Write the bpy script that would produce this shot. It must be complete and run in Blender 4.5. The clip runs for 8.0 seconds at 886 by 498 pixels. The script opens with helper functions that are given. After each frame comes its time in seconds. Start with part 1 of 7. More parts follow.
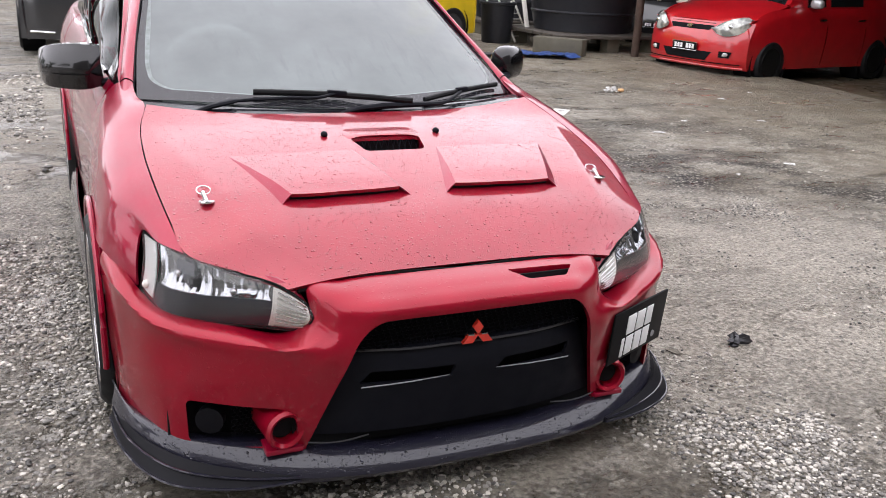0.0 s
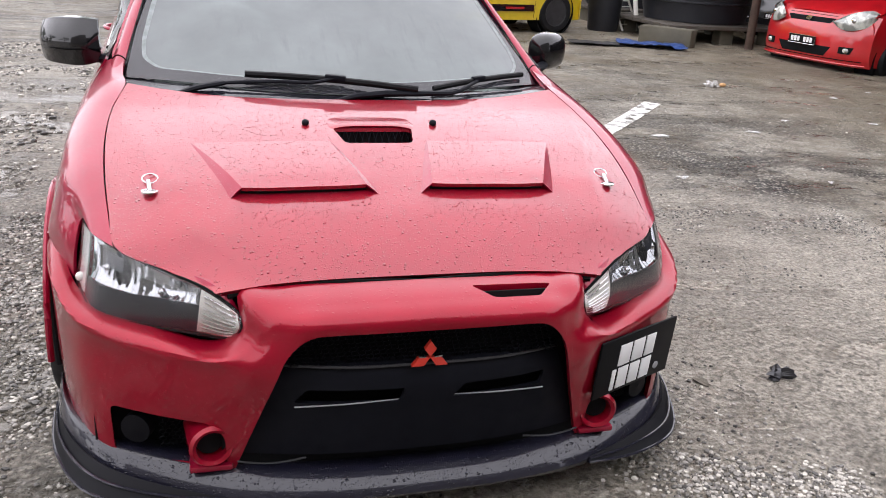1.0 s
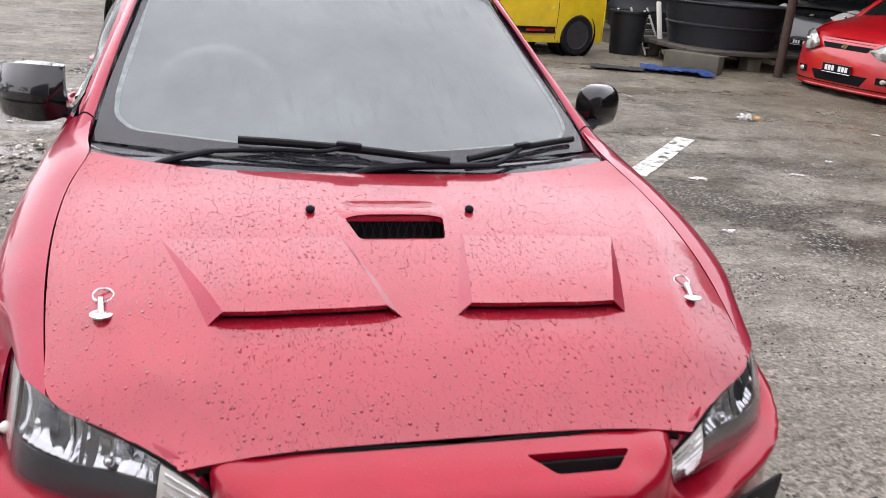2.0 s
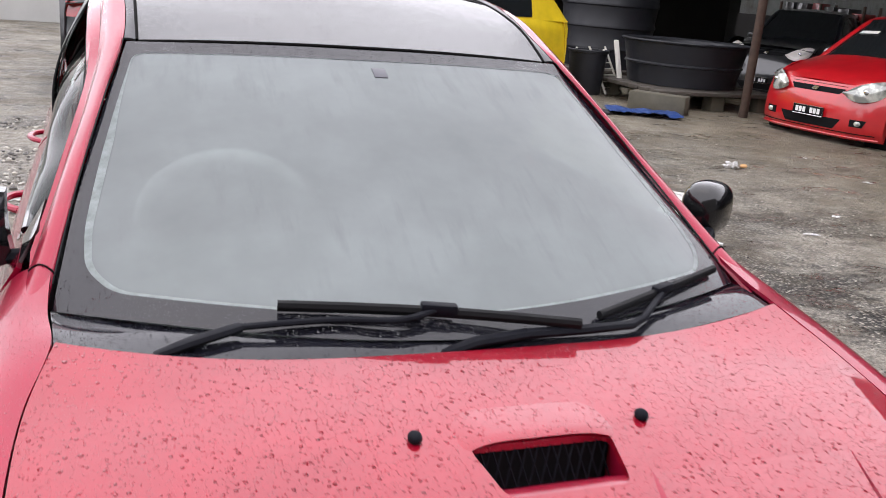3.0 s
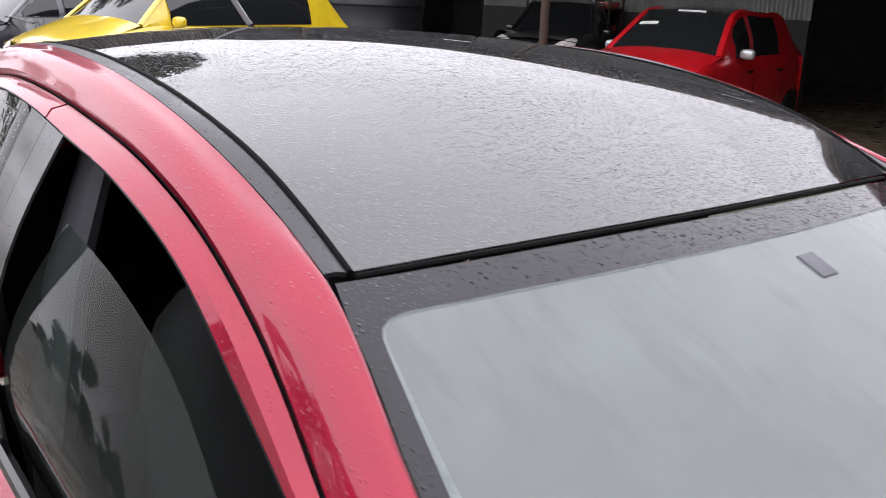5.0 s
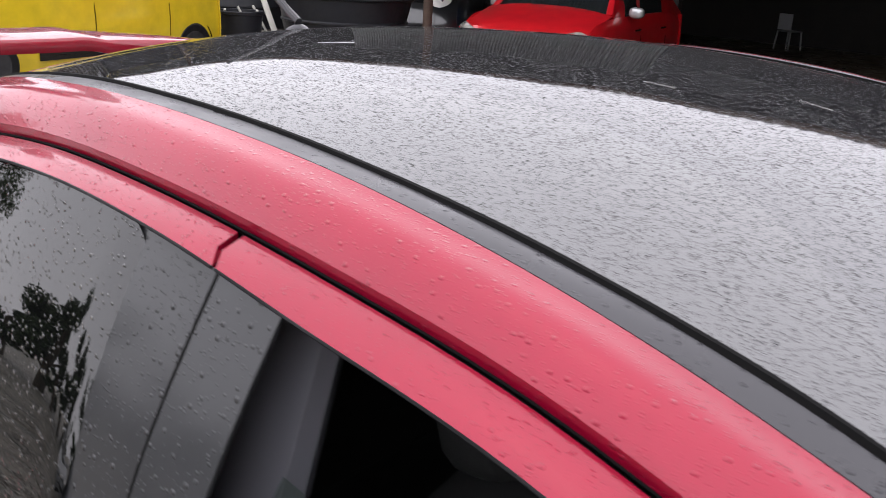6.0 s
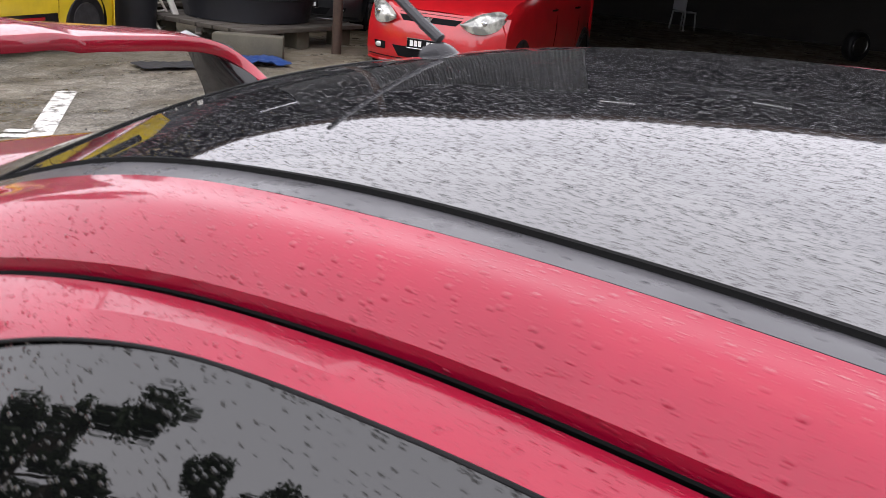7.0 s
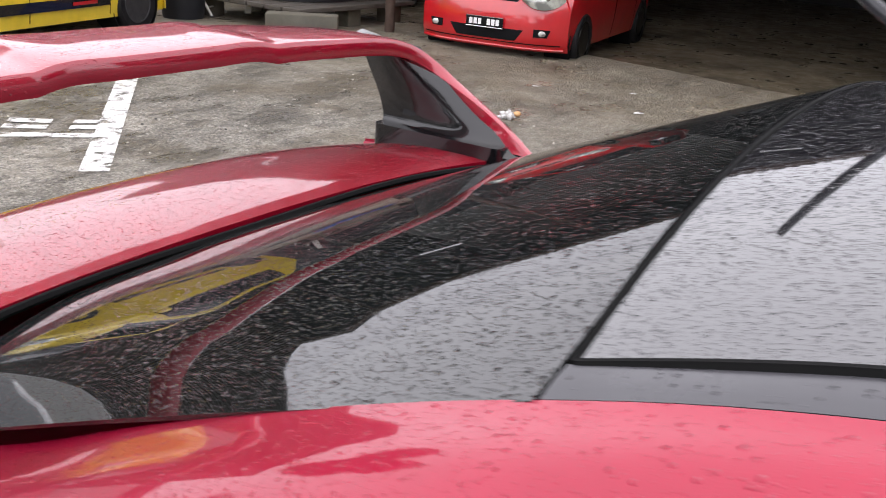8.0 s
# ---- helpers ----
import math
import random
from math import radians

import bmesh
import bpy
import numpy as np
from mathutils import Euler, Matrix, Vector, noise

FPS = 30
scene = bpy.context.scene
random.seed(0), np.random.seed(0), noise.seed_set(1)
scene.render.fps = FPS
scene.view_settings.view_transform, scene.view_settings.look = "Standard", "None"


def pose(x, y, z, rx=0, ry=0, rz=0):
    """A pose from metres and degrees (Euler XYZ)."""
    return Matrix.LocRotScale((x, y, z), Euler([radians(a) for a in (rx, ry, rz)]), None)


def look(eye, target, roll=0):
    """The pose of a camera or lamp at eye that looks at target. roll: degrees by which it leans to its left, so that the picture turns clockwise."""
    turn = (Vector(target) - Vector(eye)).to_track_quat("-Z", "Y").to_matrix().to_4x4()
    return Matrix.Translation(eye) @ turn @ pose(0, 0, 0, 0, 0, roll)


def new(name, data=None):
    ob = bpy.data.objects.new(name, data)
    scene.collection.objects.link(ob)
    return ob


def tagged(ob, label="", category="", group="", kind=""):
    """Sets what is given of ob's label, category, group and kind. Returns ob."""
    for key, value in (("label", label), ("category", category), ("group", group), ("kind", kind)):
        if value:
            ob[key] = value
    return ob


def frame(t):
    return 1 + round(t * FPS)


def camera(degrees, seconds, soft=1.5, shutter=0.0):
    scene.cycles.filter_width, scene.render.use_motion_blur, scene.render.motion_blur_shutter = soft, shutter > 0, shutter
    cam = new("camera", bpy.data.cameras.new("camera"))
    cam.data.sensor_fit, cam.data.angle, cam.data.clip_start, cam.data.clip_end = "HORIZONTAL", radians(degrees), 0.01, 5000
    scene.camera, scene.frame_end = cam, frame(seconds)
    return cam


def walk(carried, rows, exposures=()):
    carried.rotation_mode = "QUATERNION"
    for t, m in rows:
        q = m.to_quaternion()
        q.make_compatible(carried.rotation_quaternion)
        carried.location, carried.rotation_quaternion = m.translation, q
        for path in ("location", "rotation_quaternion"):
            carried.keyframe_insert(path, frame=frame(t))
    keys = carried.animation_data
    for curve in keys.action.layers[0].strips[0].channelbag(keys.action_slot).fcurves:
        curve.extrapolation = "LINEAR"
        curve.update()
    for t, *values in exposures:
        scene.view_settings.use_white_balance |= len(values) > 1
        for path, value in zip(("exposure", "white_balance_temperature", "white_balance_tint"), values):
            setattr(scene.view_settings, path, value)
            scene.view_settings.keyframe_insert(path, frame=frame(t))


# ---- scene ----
cam = camera(53.5, 8.0, soft=0.8, shutter=0.2)
PATH = [
    (0, (-0.99, -1.839, 1.411), (-0.193, -0.116, 0.782), 2.9),
    (0.5, (-0.746, -1.842, 1.394), (-0.09, -0.067, 0.747), 3.4),
    (1, (-0.535, -1.718, 1.403), (0.022, 0.081, 0.73), 3.8),
    (1.5, (-0.434, -1.487, 1.425), (0.089, 0.323, 0.754), 4.6),
    (2.8, (-0.545, -0.435, 1.499), (0.096, 1.366, 0.915), 5.0),
    (3, (-0.588, -0.266, 1.5), (0.093, 1.526, 0.928), 4.8),
    (3.5, (-0.719, 0.147, 1.521), (0.084, 1.896, 0.975), 4.3),
    (4, (-0.814, 0.58, 1.538), (0.141, 2.257, 1.013), 4.0),
    (4.5, (-0.92, 0.977, 1.561), (0.185, 2.56, 1.038), 3.7),
    (4.8, (-1.009, 1.201, 1.593), (0.185, 2.705, 1.035), 3.3),
    (5, (-0.989, 1.357, 1.575), (0.22, 2.852, 1.026), 2.4),
    (5.2, (-0.989, 1.527, 1.6), (0.274, 2.963, 1.015), 3.3),
    (6.3, (-1.003, 2.298, 1.622), (0.478, 3.478, 0.977), 3.3),
    (6.5, (-0.988, 2.408, 1.627), (0.53, 3.534, 0.971), 4.1),
    (7, (-0.938, 2.706, 1.618), (0.642, 3.729, 0.943), 5.1),
    (7.5, (-0.895, 3.01, 1.619), (0.684, 4.023, 0.926), 4.4),
    (7.7, (-0.912, 3.096, 1.625), (0.652, 4.121, 0.915), 5.1),
    (8, (-0.933, 3.258, 1.606), (0.601, 4.308, 0.87), 4.0),
]
walk(cam, [(t, look(eye, target, roll)) for t, eye, target, roll in PATH], exposures=[(0.0, 0.20), (3.0, 0.13), (7.0, 0.08), (8.0, 0.25)])

# ---- world, sun, exposure ----
world = bpy.data.worlds.new("overcast_sky")
scene.world = world
world.use_nodes = True
_wn = world.node_tree.nodes
_sky = _wn.new("ShaderNodeTexSky")
_sky.sky_type, _sky.sun_disc = "NISHITA", False
_sky.sun_elevation, _sky.sun_rotation = radians(75), radians(300)
_sky.dust_density, _sky.ozone_density = 4.0, 0.5
_cloud = _wn.new("ShaderNodeMix")
_cloud.data_type = "RGBA"
_cloud.inputs["Factor"].default_value = 0.93
_cloud.inputs["B"].default_value = (10.5, 10.2, 11.1, 1)
world.node_tree.links.new(_sky.outputs["Color"], _cloud.inputs["A"])
world.node_tree.links.new(_cloud.outputs["Result"], _wn["Background"].inputs["Color"])
_wn["Background"].inputs["Strength"].default_value = 0.215
sun_data = bpy.data.lights.new("sun", "SUN")
sun_data.energy, sun_data.angle, sun_data.color = 0.6, radians(150), (1.0, 0.98, 0.95)
sun = new("sun", sun_data)
sun.matrix_world = look((-3, 4, 14), (0, 2, 0))


# ---- mesh helpers ----
def sample(pts, n):
    """A smooth curve through control points, n points evenly along it."""
    P = np.array(pts, float)
    m = len(P)
    if m == 2:
        s = np.linspace(0, 1, n)[:, None]
        return P[0] * (1 - s) + P[1] * s
    d = np.maximum(np.linalg.norm(np.diff(P, axis=0), axis=1), 1e-6)
    u = np.concatenate([[0], np.cumsum(d)])
    sec = np.diff(P, axis=0) / d[:, None]
    tan = np.empty_like(P)
    tan[1:-1] = (sec[:-1] * d[1:, None] + sec[1:] * d[:-1, None]) / (d[:-1] + d[1:])[:, None]
    tan[0], tan[-1] = 1.5 * sec[0] - 0.5 * tan[1], 1.5 * sec[-1] - 0.5 * tan[-2]
    w = np.linspace(0, u[-1], n)
    i = np.clip(np.searchsorted(u, w, side="right") - 1, 0, m - 2)
    h = d[i][:, None]
    s = ((w - u[i]) / d[i])[:, None]
    return ((2 * s**3 - 3 * s**2 + 1) * P[i] + (s**3 - 2 * s**2 + s) * h * tan[i]
            + (-2 * s**3 + 3 * s**2) * P[i + 1] + (s**3 - s**2) * h * tan[i + 1])


def loft(net, nv, nu):
    """A grid of nv x nu points through a small net of control points (rows of points)."""
    rows = np.array([sample(r, nu) for r in net])
    return np.stack([sample(rows[:, k], nv) for k in range(nu)], axis=1)


def mirrored(half):
    """Rows that begin on the centre line, made whole to both sides."""
    return [[(-x, y, z) for x, y, z in reversed(r[1:])] + list(r) for r in half]


def sided(net, s):
    return [[(s * x, y, z) for x, y, z in r] for r in net]


def place(name, me, mats, parent, label="", smooth=True):
    for m in (mats if isinstance(mats, (list, tuple)) else [mats]):
        me.materials.append(m)
    if smooth:
        me.shade_smooth()
        me.set_sharp_from_angle(angle=radians(34))
    ob = new(name, me)
    if parent is not None:
        ob.parent = parent
    if label:
        tagged(ob, label)
    return ob


def part(name, bm, mat, parent=None, label="", smooth=True):
    me = bpy.data.meshes.new(name)
    bm.to_mesh(me)
    bm.free()
    return place(name, me, mat, parent, label, smooth)


def shell(name, P, thick, mat, parent=None, ref=(0, 2.3, 0.5), label=""):
    """A sheet with thickness from a grid of points; ref is a point on its inner side."""
    P = np.asarray(P, float)
    nv, nu = P.shape[:2]
    n = np.cross(np.gradient(P, axis=1), np.gradient(P, axis=0))
    n /= np.maximum(np.linalg.norm(n, axis=2, keepdims=True), 1e-9)
    flip = np.sum(n * (P - np.array(ref))) < 0
    if flip:
        n = -n
    V = np.concatenate([P.reshape(-1, 3), (P - n * thick).reshape(-1, 3)])
    k = nv * nu
    q = np.arange(k).reshape(nv, nu)
    a, b, c, d = q[:-1, :-1].ravel(), q[:-1, 1:].ravel(), q[1:, 1:].ravel(), q[1:, :-1].ravel()
    front = np.stack([a, b, c, d], 1) if flip else np.stack([a, d, c, b], 1)
    back = front[:, ::-1] + k
    ring = np.concatenate([q[0, :-1], q[:-1, -1], q[-1, :0:-1], q[:0:-1, 0]])
    nxt = np.roll(ring, -1)
    rim = np.stack([ring, nxt, nxt + k, ring + k], 1)
    if flip:
        rim = rim[:, ::-1]
    me = bpy.data.meshes.new(name)
    me.from_pydata(V.tolist(), [], np.concatenate([front, back, rim]).tolist())
    me.validate()
    bm = bmesh.new()
    bm.from_mesh(me)
    bmesh.ops.recalc_face_normals(bm, faces=bm.faces)
    bm.to_mesh(me)
    bm.free()
    return place(name, me, mat, parent, label)


def tube(pts, r, seg=8, n=0, closed=False, flat=1.0):
    """A round bar along a curve."""
    C = sample(pts, n) if n else np.array(pts, float)
    m = len(C)
    T = np.gradient(C, axis=0)
    if closed:
        T = np.roll(C, -1, 0) - np.roll(C, 1, 0)
    T /= np.maximum(np.linalg.norm(T, axis=1, keepdims=True), 1e-9)
    bm = bmesh.new()
    rings = []
    up = np.array((0, 0, 1.0))
    for i in range(m):
        e = up if abs(T[i] @ up) < 0.95 else np.array((1.0, 0, 0))
        a = np.cross(T[i], e)
        a /= np.linalg.norm(a)
        b = np.cross(a, T[i])
        rad = r[i] if isinstance(r, (list, tuple, np.ndarray)) else r
        rings.append([bm.verts.new(C[i] + rad * (math.cos(w) * a + flat * math.sin(w) * b)) for w in np.arange(seg) * 2 * math.pi / seg])
    for i in range(m if closed else m - 1):
        A, B = rings[i], rings[(i + 1) % m]
        for j in range(seg):
            bm.faces.new((A[j], A[(j + 1) % seg], B[(j + 1) % seg], B[j]))
    if not closed:
        bm.faces.new(rings[0][::-1])
        bm.faces.new(rings[-1])
    bmesh.ops.recalc_face_normals(bm, faces=bm.faces)
    return bm


def block(x0, x1, y0, y1, z0, z1, bevel=0.005, m=None, seg=2):
    bm = bmesh.new()
    bmesh.ops.create_cube(bm, size=1)
    for v in bm.verts:
        v.co = ((x0 + x1) / 2 + v.co.x * (x1 - x0), (y0 + y1) / 2 + v.co.y * (y1 - y0), (z0 + z1) / 2 + v.co.z * (z1 - z0))
    if bevel:
        bmesh.ops.bevel(bm, geom=bm.edges[:], offset=bevel, segments=seg, affect="EDGES", profile=0.5)
    if m is not None:
        bm.transform(m)
    return bm


def prism(outline, depth, m=None):
    """An outline in x and z, pulled along y from 0 to depth."""
    bm = bmesh.new()
    a = [bm.verts.new((x, 0, z)) for x, z in outline]
    b = [bm.verts.new((x, depth, z)) for x, z in outline]
    bm.faces.new(a)
    bm.faces.new(b[::-1])
    for i in range(len(a)):
        j = (i + 1) % len(a)
        bm.faces.new((a[i], b[i], b[j], a[j]))
    if m is not None:
        bm.transform(m)
    bmesh.ops.recalc_face_normals(bm, faces=bm.faces)
    return bm


def rounded(outline, r, n=4):
    """An outline with its corners rounded by about r."""
    P = [np.array(p, float) for p in outline]
    out = []
    for i, p in enumerate(P):
        a, b = P[i - 1] - p, P[(i + 1) % len(P)] - p
        la, lb = np.linalg.norm(a), np.linalg.norm(b)
        ra, rb = min(r, la * 0.45), min(r, lb * 0.45)
        s, e = p + a / la * ra, p + b / lb * rb
        for k in range(n + 1):
            t = k / n
            out.append(tuple((1 - t)**2 * s + 2 * t * (1 - t) * p + t * t * e))
    return out


def lathe(profile, seg=40, m=None):
    """Profile of (radius, x) turned round the x axis."""
    bm = bmesh.new()
    rings = []
    for r, x in profile:
        rings.append([bm.verts.new((x, r * math.cos(w), r * math.sin(w))) for w in np.arange(seg) * 2 * math.pi / seg])
    for A, B in zip(rings, rings[1:]):
        for j in range(seg):
            bm.faces.new((A[j], A[(j + 1) % seg], B[(j + 1) % seg], B[j]))
    bm.faces.new(rings[0])
    bm.faces.new(rings[-1])
    if m is not None:
        bm.transform(m)
    bmesh.ops.recalc_face_normals(bm, faces=bm.faces)
    return bm


def ball(sx, sy, sz, m=None, seg=20, power=1.0):
    """A rounded body; power below 1 makes it boxier."""
    bm = bmesh.new()
    bmesh.ops.create_uvsphere(bm, u_segments=seg, v_segments=seg // 2 + 2, radius=1)
    for v in bm.verts:
        c = [math.copysign(abs(k)**power, k) for k in v.co]
        v.co = (c[0] * sx, c[1] * sy, c[2] * sz)
    if m is not None:
        bm.transform(m)
    return bm


def cut(ob, cutter):
    """Takes the cutter's volume out of a mesh for good."""
    me = bpy.data.meshes.new("cutter")
    cutter.to_mesh(me)
    cutter.free()
    tool = new("cutter", me)
    mod = ob.modifiers.new("cut", "BOOLEAN")
    mod.operation, mod.solver, mod.object = "DIFFERENCE", "EXACT", tool
    bpy.context.view_layer.update()
    made = bpy.data.meshes.new_from_object(ob.evaluated_get(bpy.context.evaluated_depsgraph_get()))
    ob.modifiers.remove(mod)
    old = ob.data
    name = old.name
    ob.data = made
    bpy.data.meshes.remove(old)
    made.name = name
    made.shade_smooth()
    made.set_sharp_from_angle(angle=radians(34))
    bpy.data.objects.remove(tool)
    bpy.data.meshes.remove(me)


def split_loose(ob):
    """Makes each loose piece of a mesh an object of its own under the same parent."""
    bm = bmesh.new()
    bm.from_mesh(ob.data)
    bm.verts.ensure_lookup_table()
    left, isles = set(range(len(bm.verts))), []
    while left:
        todo, seen = [left.pop()], set()
        while todo:
            i = todo.pop()
            seen.add(i)
            for e in bm.verts[i].link_edges:
                j = e.other_vert(bm.verts[i]).index
                if j in left:
                    left.discard(j)
                    todo.append(j)
        isles.append(seen)
    bm.free()
    if len(isles) < 2:
        return
    for n, keep in enumerate(isles):
        b2 = bmesh.new()
        b2.from_mesh(ob.data)
        b2.verts.ensure_lookup_table()
        bmesh.ops.delete(b2, geom=[v for v in b2.verts if v.index not in keep], context="VERTS")
        part(ob.name.split(".")[0], b2, ob.data.materials[0], ob.parent)
    bpy.data.objects.remove(ob)


def thing(name, label, category, group="", m=None):
    ob = new(name)
    if m is not None:
        ob.matrix_world = m
    return tagged(ob, label, category, group)


# ---- materials ----
def mat(name, color, rough=0.5, metal=0.0, coat=0.0, spec=0.5):
    m = bpy.data.materials.new(name)
    m.use_nodes = True
    b = m.node_tree.nodes["Principled BSDF"]
    b.inputs["Base Color"].default_value = (*color, 1)
    b.inputs["Roughness"].default_value = rough
    b.inputs["Metallic"].default_value = metal
    b.inputs["Coat Weight"].default_value = coat
    b.inputs["Coat Roughness"].default_value = 0.03
    b.inputs["Coat IOR"].default_value = 1.6
    b.inputs["Specular IOR Level"].default_value = spec
    return m


class Nodes:
    """A short way to wire a material's nodes."""

    def __init__(self, m):
        self.t, self.b = m.node_tree, m.node_tree.nodes["Principled BSDF"]
        c = self.add("ShaderNodeTexCoord")
        self.co = c.outputs["Object"]

    def add(self, kind, **sockets):
        n = self.t.nodes.new(kind)
        for k, v in sockets.items():
            self.put(n.inputs[k.replace("_", " ")], v)
        return n

    def put(self, socket, v):
        if isinstance(v, bpy.types.NodeSocket):
            self.t.links.new(v, socket)
        else:
            socket.default_value = v

    def noise(self, scale, detail=4.0, rough=0.55, co=None):
        n = self.add("ShaderNodeTexNoise", Scale=scale, Detail=detail, Roughness=rough, Vector=co or self.co)
        return n.outputs["Fac"]

    def ramp(self, v, *stops):
        n = self.add("ShaderNodeValToRGB", Fac=v)
        e = n.color_ramp.elements
        while len(e) < len(stops):
            e.new(0.5)
        for k, (p, c) in zip(e, stops):
            k.position = p
            k.color = (c, c, c, 1) if isinstance(c, (int, float)) else (*c, 1)
        return n.outputs["Color"]

    def mix(self, f, a, b, kind="MIX"):
        n = self.t.nodes.new("ShaderNodeMix")
        n.data_type, n.blend_type = "RGBA", kind
        for s, v in ((n.inputs["Factor"], f), (n.inputs["A"], a), (n.inputs["B"], b)):
            self.put(s, (*v, 1) if isinstance(v, tuple) and len(v) == 3 else v)
        return n.outputs["Result"]

    def calc(self, op, a, b=0.0, c=0.0):
        n = self.t.nodes.new("ShaderNodeMath")
        n.operation = op
        for s, v in zip(n.inputs, (a, b, c)):
            self.put(s, v)
        return n.outputs[0]

    def bump(self, h, strength=0.3, dist=0.01, normal=None):
        n = self.add("ShaderNodeBump", Height=h, Strength=strength, Distance=dist)
        if normal is not None:
            self.put(n.inputs["Normal"], normal)
        return n.outputs["Normal"]

    def set(self, **sockets):
        for k, v in sockets.items():
            self.put(self.b.inputs[k.replace("_", " ")], (*v, 1) if isinstance(v, tuple) and len(v) == 3 else v)

    def beads(self, scale, share=0.5, size=0.42):
        """Height in metres of standing water drops of uneven size, as tall as half a ball."""
        v = self.add("ShaderNodeTexVoronoi", Scale=scale, Vector=self.co, Randomness=1.0)
        sep = self.add("ShaderNodeSeparateColor", Color=v.outputs["Color"])
        pick = self.calc("LESS_THAN", sep.outputs[0], share)
        rad = self.calc("MULTIPLY_ADD", sep.outputs[1], size * 0.75, size * 0.25)
        rel = self.calc("DIVIDE", v.outputs["Distance"], rad)
        sq = self.calc("SUBTRACT", 1.0, self.calc("MULTIPLY", rel, rel))
        h = self.calc("MAXIMUM", sq, 0.0)
        return self.calc("DIVIDE", self.calc("MULTIPLY", self.calc("MULTIPLY", h, rad), pick), scale)


def wet_paint(name, color, rough, drops=1.0, metal=0.0, fine=0.0, gloss=(0.05, 0.12), size=1.0):
    m = mat(name, color, rough, metal, coat=1.0)
    k = Nodes(m)
    h = k.calc("ADD", k.beads(78 / size, 0.75, 0.33), k.beads(170 / size, 0.60, 0.38))
    if fine:
        h = k.calc("ADD", h, k.calc("MULTIPLY", k.beads(220 / size, 0.75, 0.46), fine))
    dry = k.ramp(k.noise(3.1, 3), (0.30, 0.35), (0.46, 1.0))
    n = k.bump(k.calc("MULTIPLY", h, dry), 1.0, drops)
    k.set(Normal=n, Coat_Normal=n)
    tone = k.ramp(k.noise(9, 6), (0.3, 0.9), (0.7, 1.06))
    k.set(Base_Color=k.mix(1.0, color, tone, "MULTIPLY"))
    k.set(Coat_Roughness=k.ramp(k.noise(22, 5), (0.35, gloss[0]), (0.75, gloss[1])))
    return m


M = {}
# One red paint, four copies: hue and sheen tuned to each panel's light.
M["red"] = wet_paint("red_paint", (0.295, 0.0025, 0.027), 0.36, 0.46, 0.35, fine=0.3, gloss=(0.02, 0.06), size=0.47)
M["red"].node_tree.nodes["Principled BSDF"].inputs["Coat IOR"].default_value = 1.48
M["red"].node_tree.nodes["Principled BSDF"].inputs["Specular IOR Level"].default_value = 0.1
M["red_nose"] = wet_paint("red_paint_beaded_bright", (0.297, 0.0026, 0.018), 0.36, 0.95, 0.35, fine=0.35, gloss=(0.02, 0.06), size=0.95)
M["red_nose"].node_tree.nodes["Principled BSDF"].inputs["Coat IOR"].default_value = 1.68
M["red_nose"].node_tree.nodes["Principled BSDF"].inputs["Specular IOR Level"].default_value = 0.1
M["red_wing"] = wet_paint("red_paint_misted_bright", (0.297, 0.0026, 0.018), 0.36, 0.30, 0.35, fine=0.6, gloss=(0.02, 0.06), size=0.60)
M["red_wing"].node_tree.nodes["Principled BSDF"].inputs["Coat IOR"].default_value = 1.68
M["red_wing"].node_tree.nodes["Principled BSDF"].inputs["Specular IOR Level"].default_value = 0.1
M["red_face"] = wet_paint("red_paint_run_off_dim", (0.297, 0.0026, 0.018), 0.36, 0.16, 0.35, gloss=(0.02, 0.05), size=0.9)
M["red_face"].node_tree.nodes["Principled BSDF"].inputs["Coat IOR"].default_value = 1.37
M["red_face"].node_tree.nodes["Principled BSDF"].inputs["Specular IOR Level"].default_value = 0.1
M["roof"] = wet_paint("black_gloss_paint", (0.008, 0.008, 0.010), 0.3, 0.20, fine=4.0, gloss=(0.015, 0.05), size=0.52)
M["roof"].node_tree.nodes["Principled BSDF"].inputs["Specular IOR Level"].default_value = 0.0
M["roof"].node_tree.nodes["Principled BSDF"].inputs["Coat IOR"].default_value = 2.05
M["black_gloss"] = mat("black_gloss", (0.006, 0.006, 0.007), 0.25, coat=1.0, spec=0.2)
M["black_gloss"].node_tree.nodes["Principled BSDF"].inputs["Coat IOR"].default_value = 1.45
M["lip"] = wet_paint("black_lip_paint", (0.009, 0.009, 0.018), 0.35, 0.6, fine=0.5)
M["lip"].node_tree.nodes["Principled BSDF"].inputs["Specular IOR Level"].default_value = 0.15
M["lip"].node_tree.nodes["Principled BSDF"].inputs["Coat IOR"].default_value = 1.52
M["satin"] = wet_paint("satin_black_film", (0.024, 0.025, 0.027), 0.34, 0.6, gloss=(0.10, 0.2), size=0.62)
M["satin"].node_tree.nodes["Principled BSDF"].inputs["Coat IOR"].default_value = 1.24
M["satin"].node_tree.nodes["Principled BSDF"].inputs["Specular IOR Level"].default_value = 0.3
M["seam"] = mat("seam_black", (0.004, 0.004, 0.004), 0.8, spec=0.1)
M["plastic"] = mat("black_plastic", (0.006, 0.0065, 0.010), 0.42, spec=0.12)
M["rubber"] = mat("black_rubber", (0.006, 0.006, 0.007), 0.5, spec=0.2)
M["void"] = mat("black_void", (0.006, 0.006, 0.007), 0.85, spec=0.15)
M["chrome"] = mat("chrome", (0.75, 0.75, 0.74), 0.08, 1.0)
M["silver"] = mat("silver_metal", (0.55, 0.55, 0.56), 0.25, 1.0)
M["white"] = mat("white_plastic", (0.75, 0.75, 0.73), 0.35)
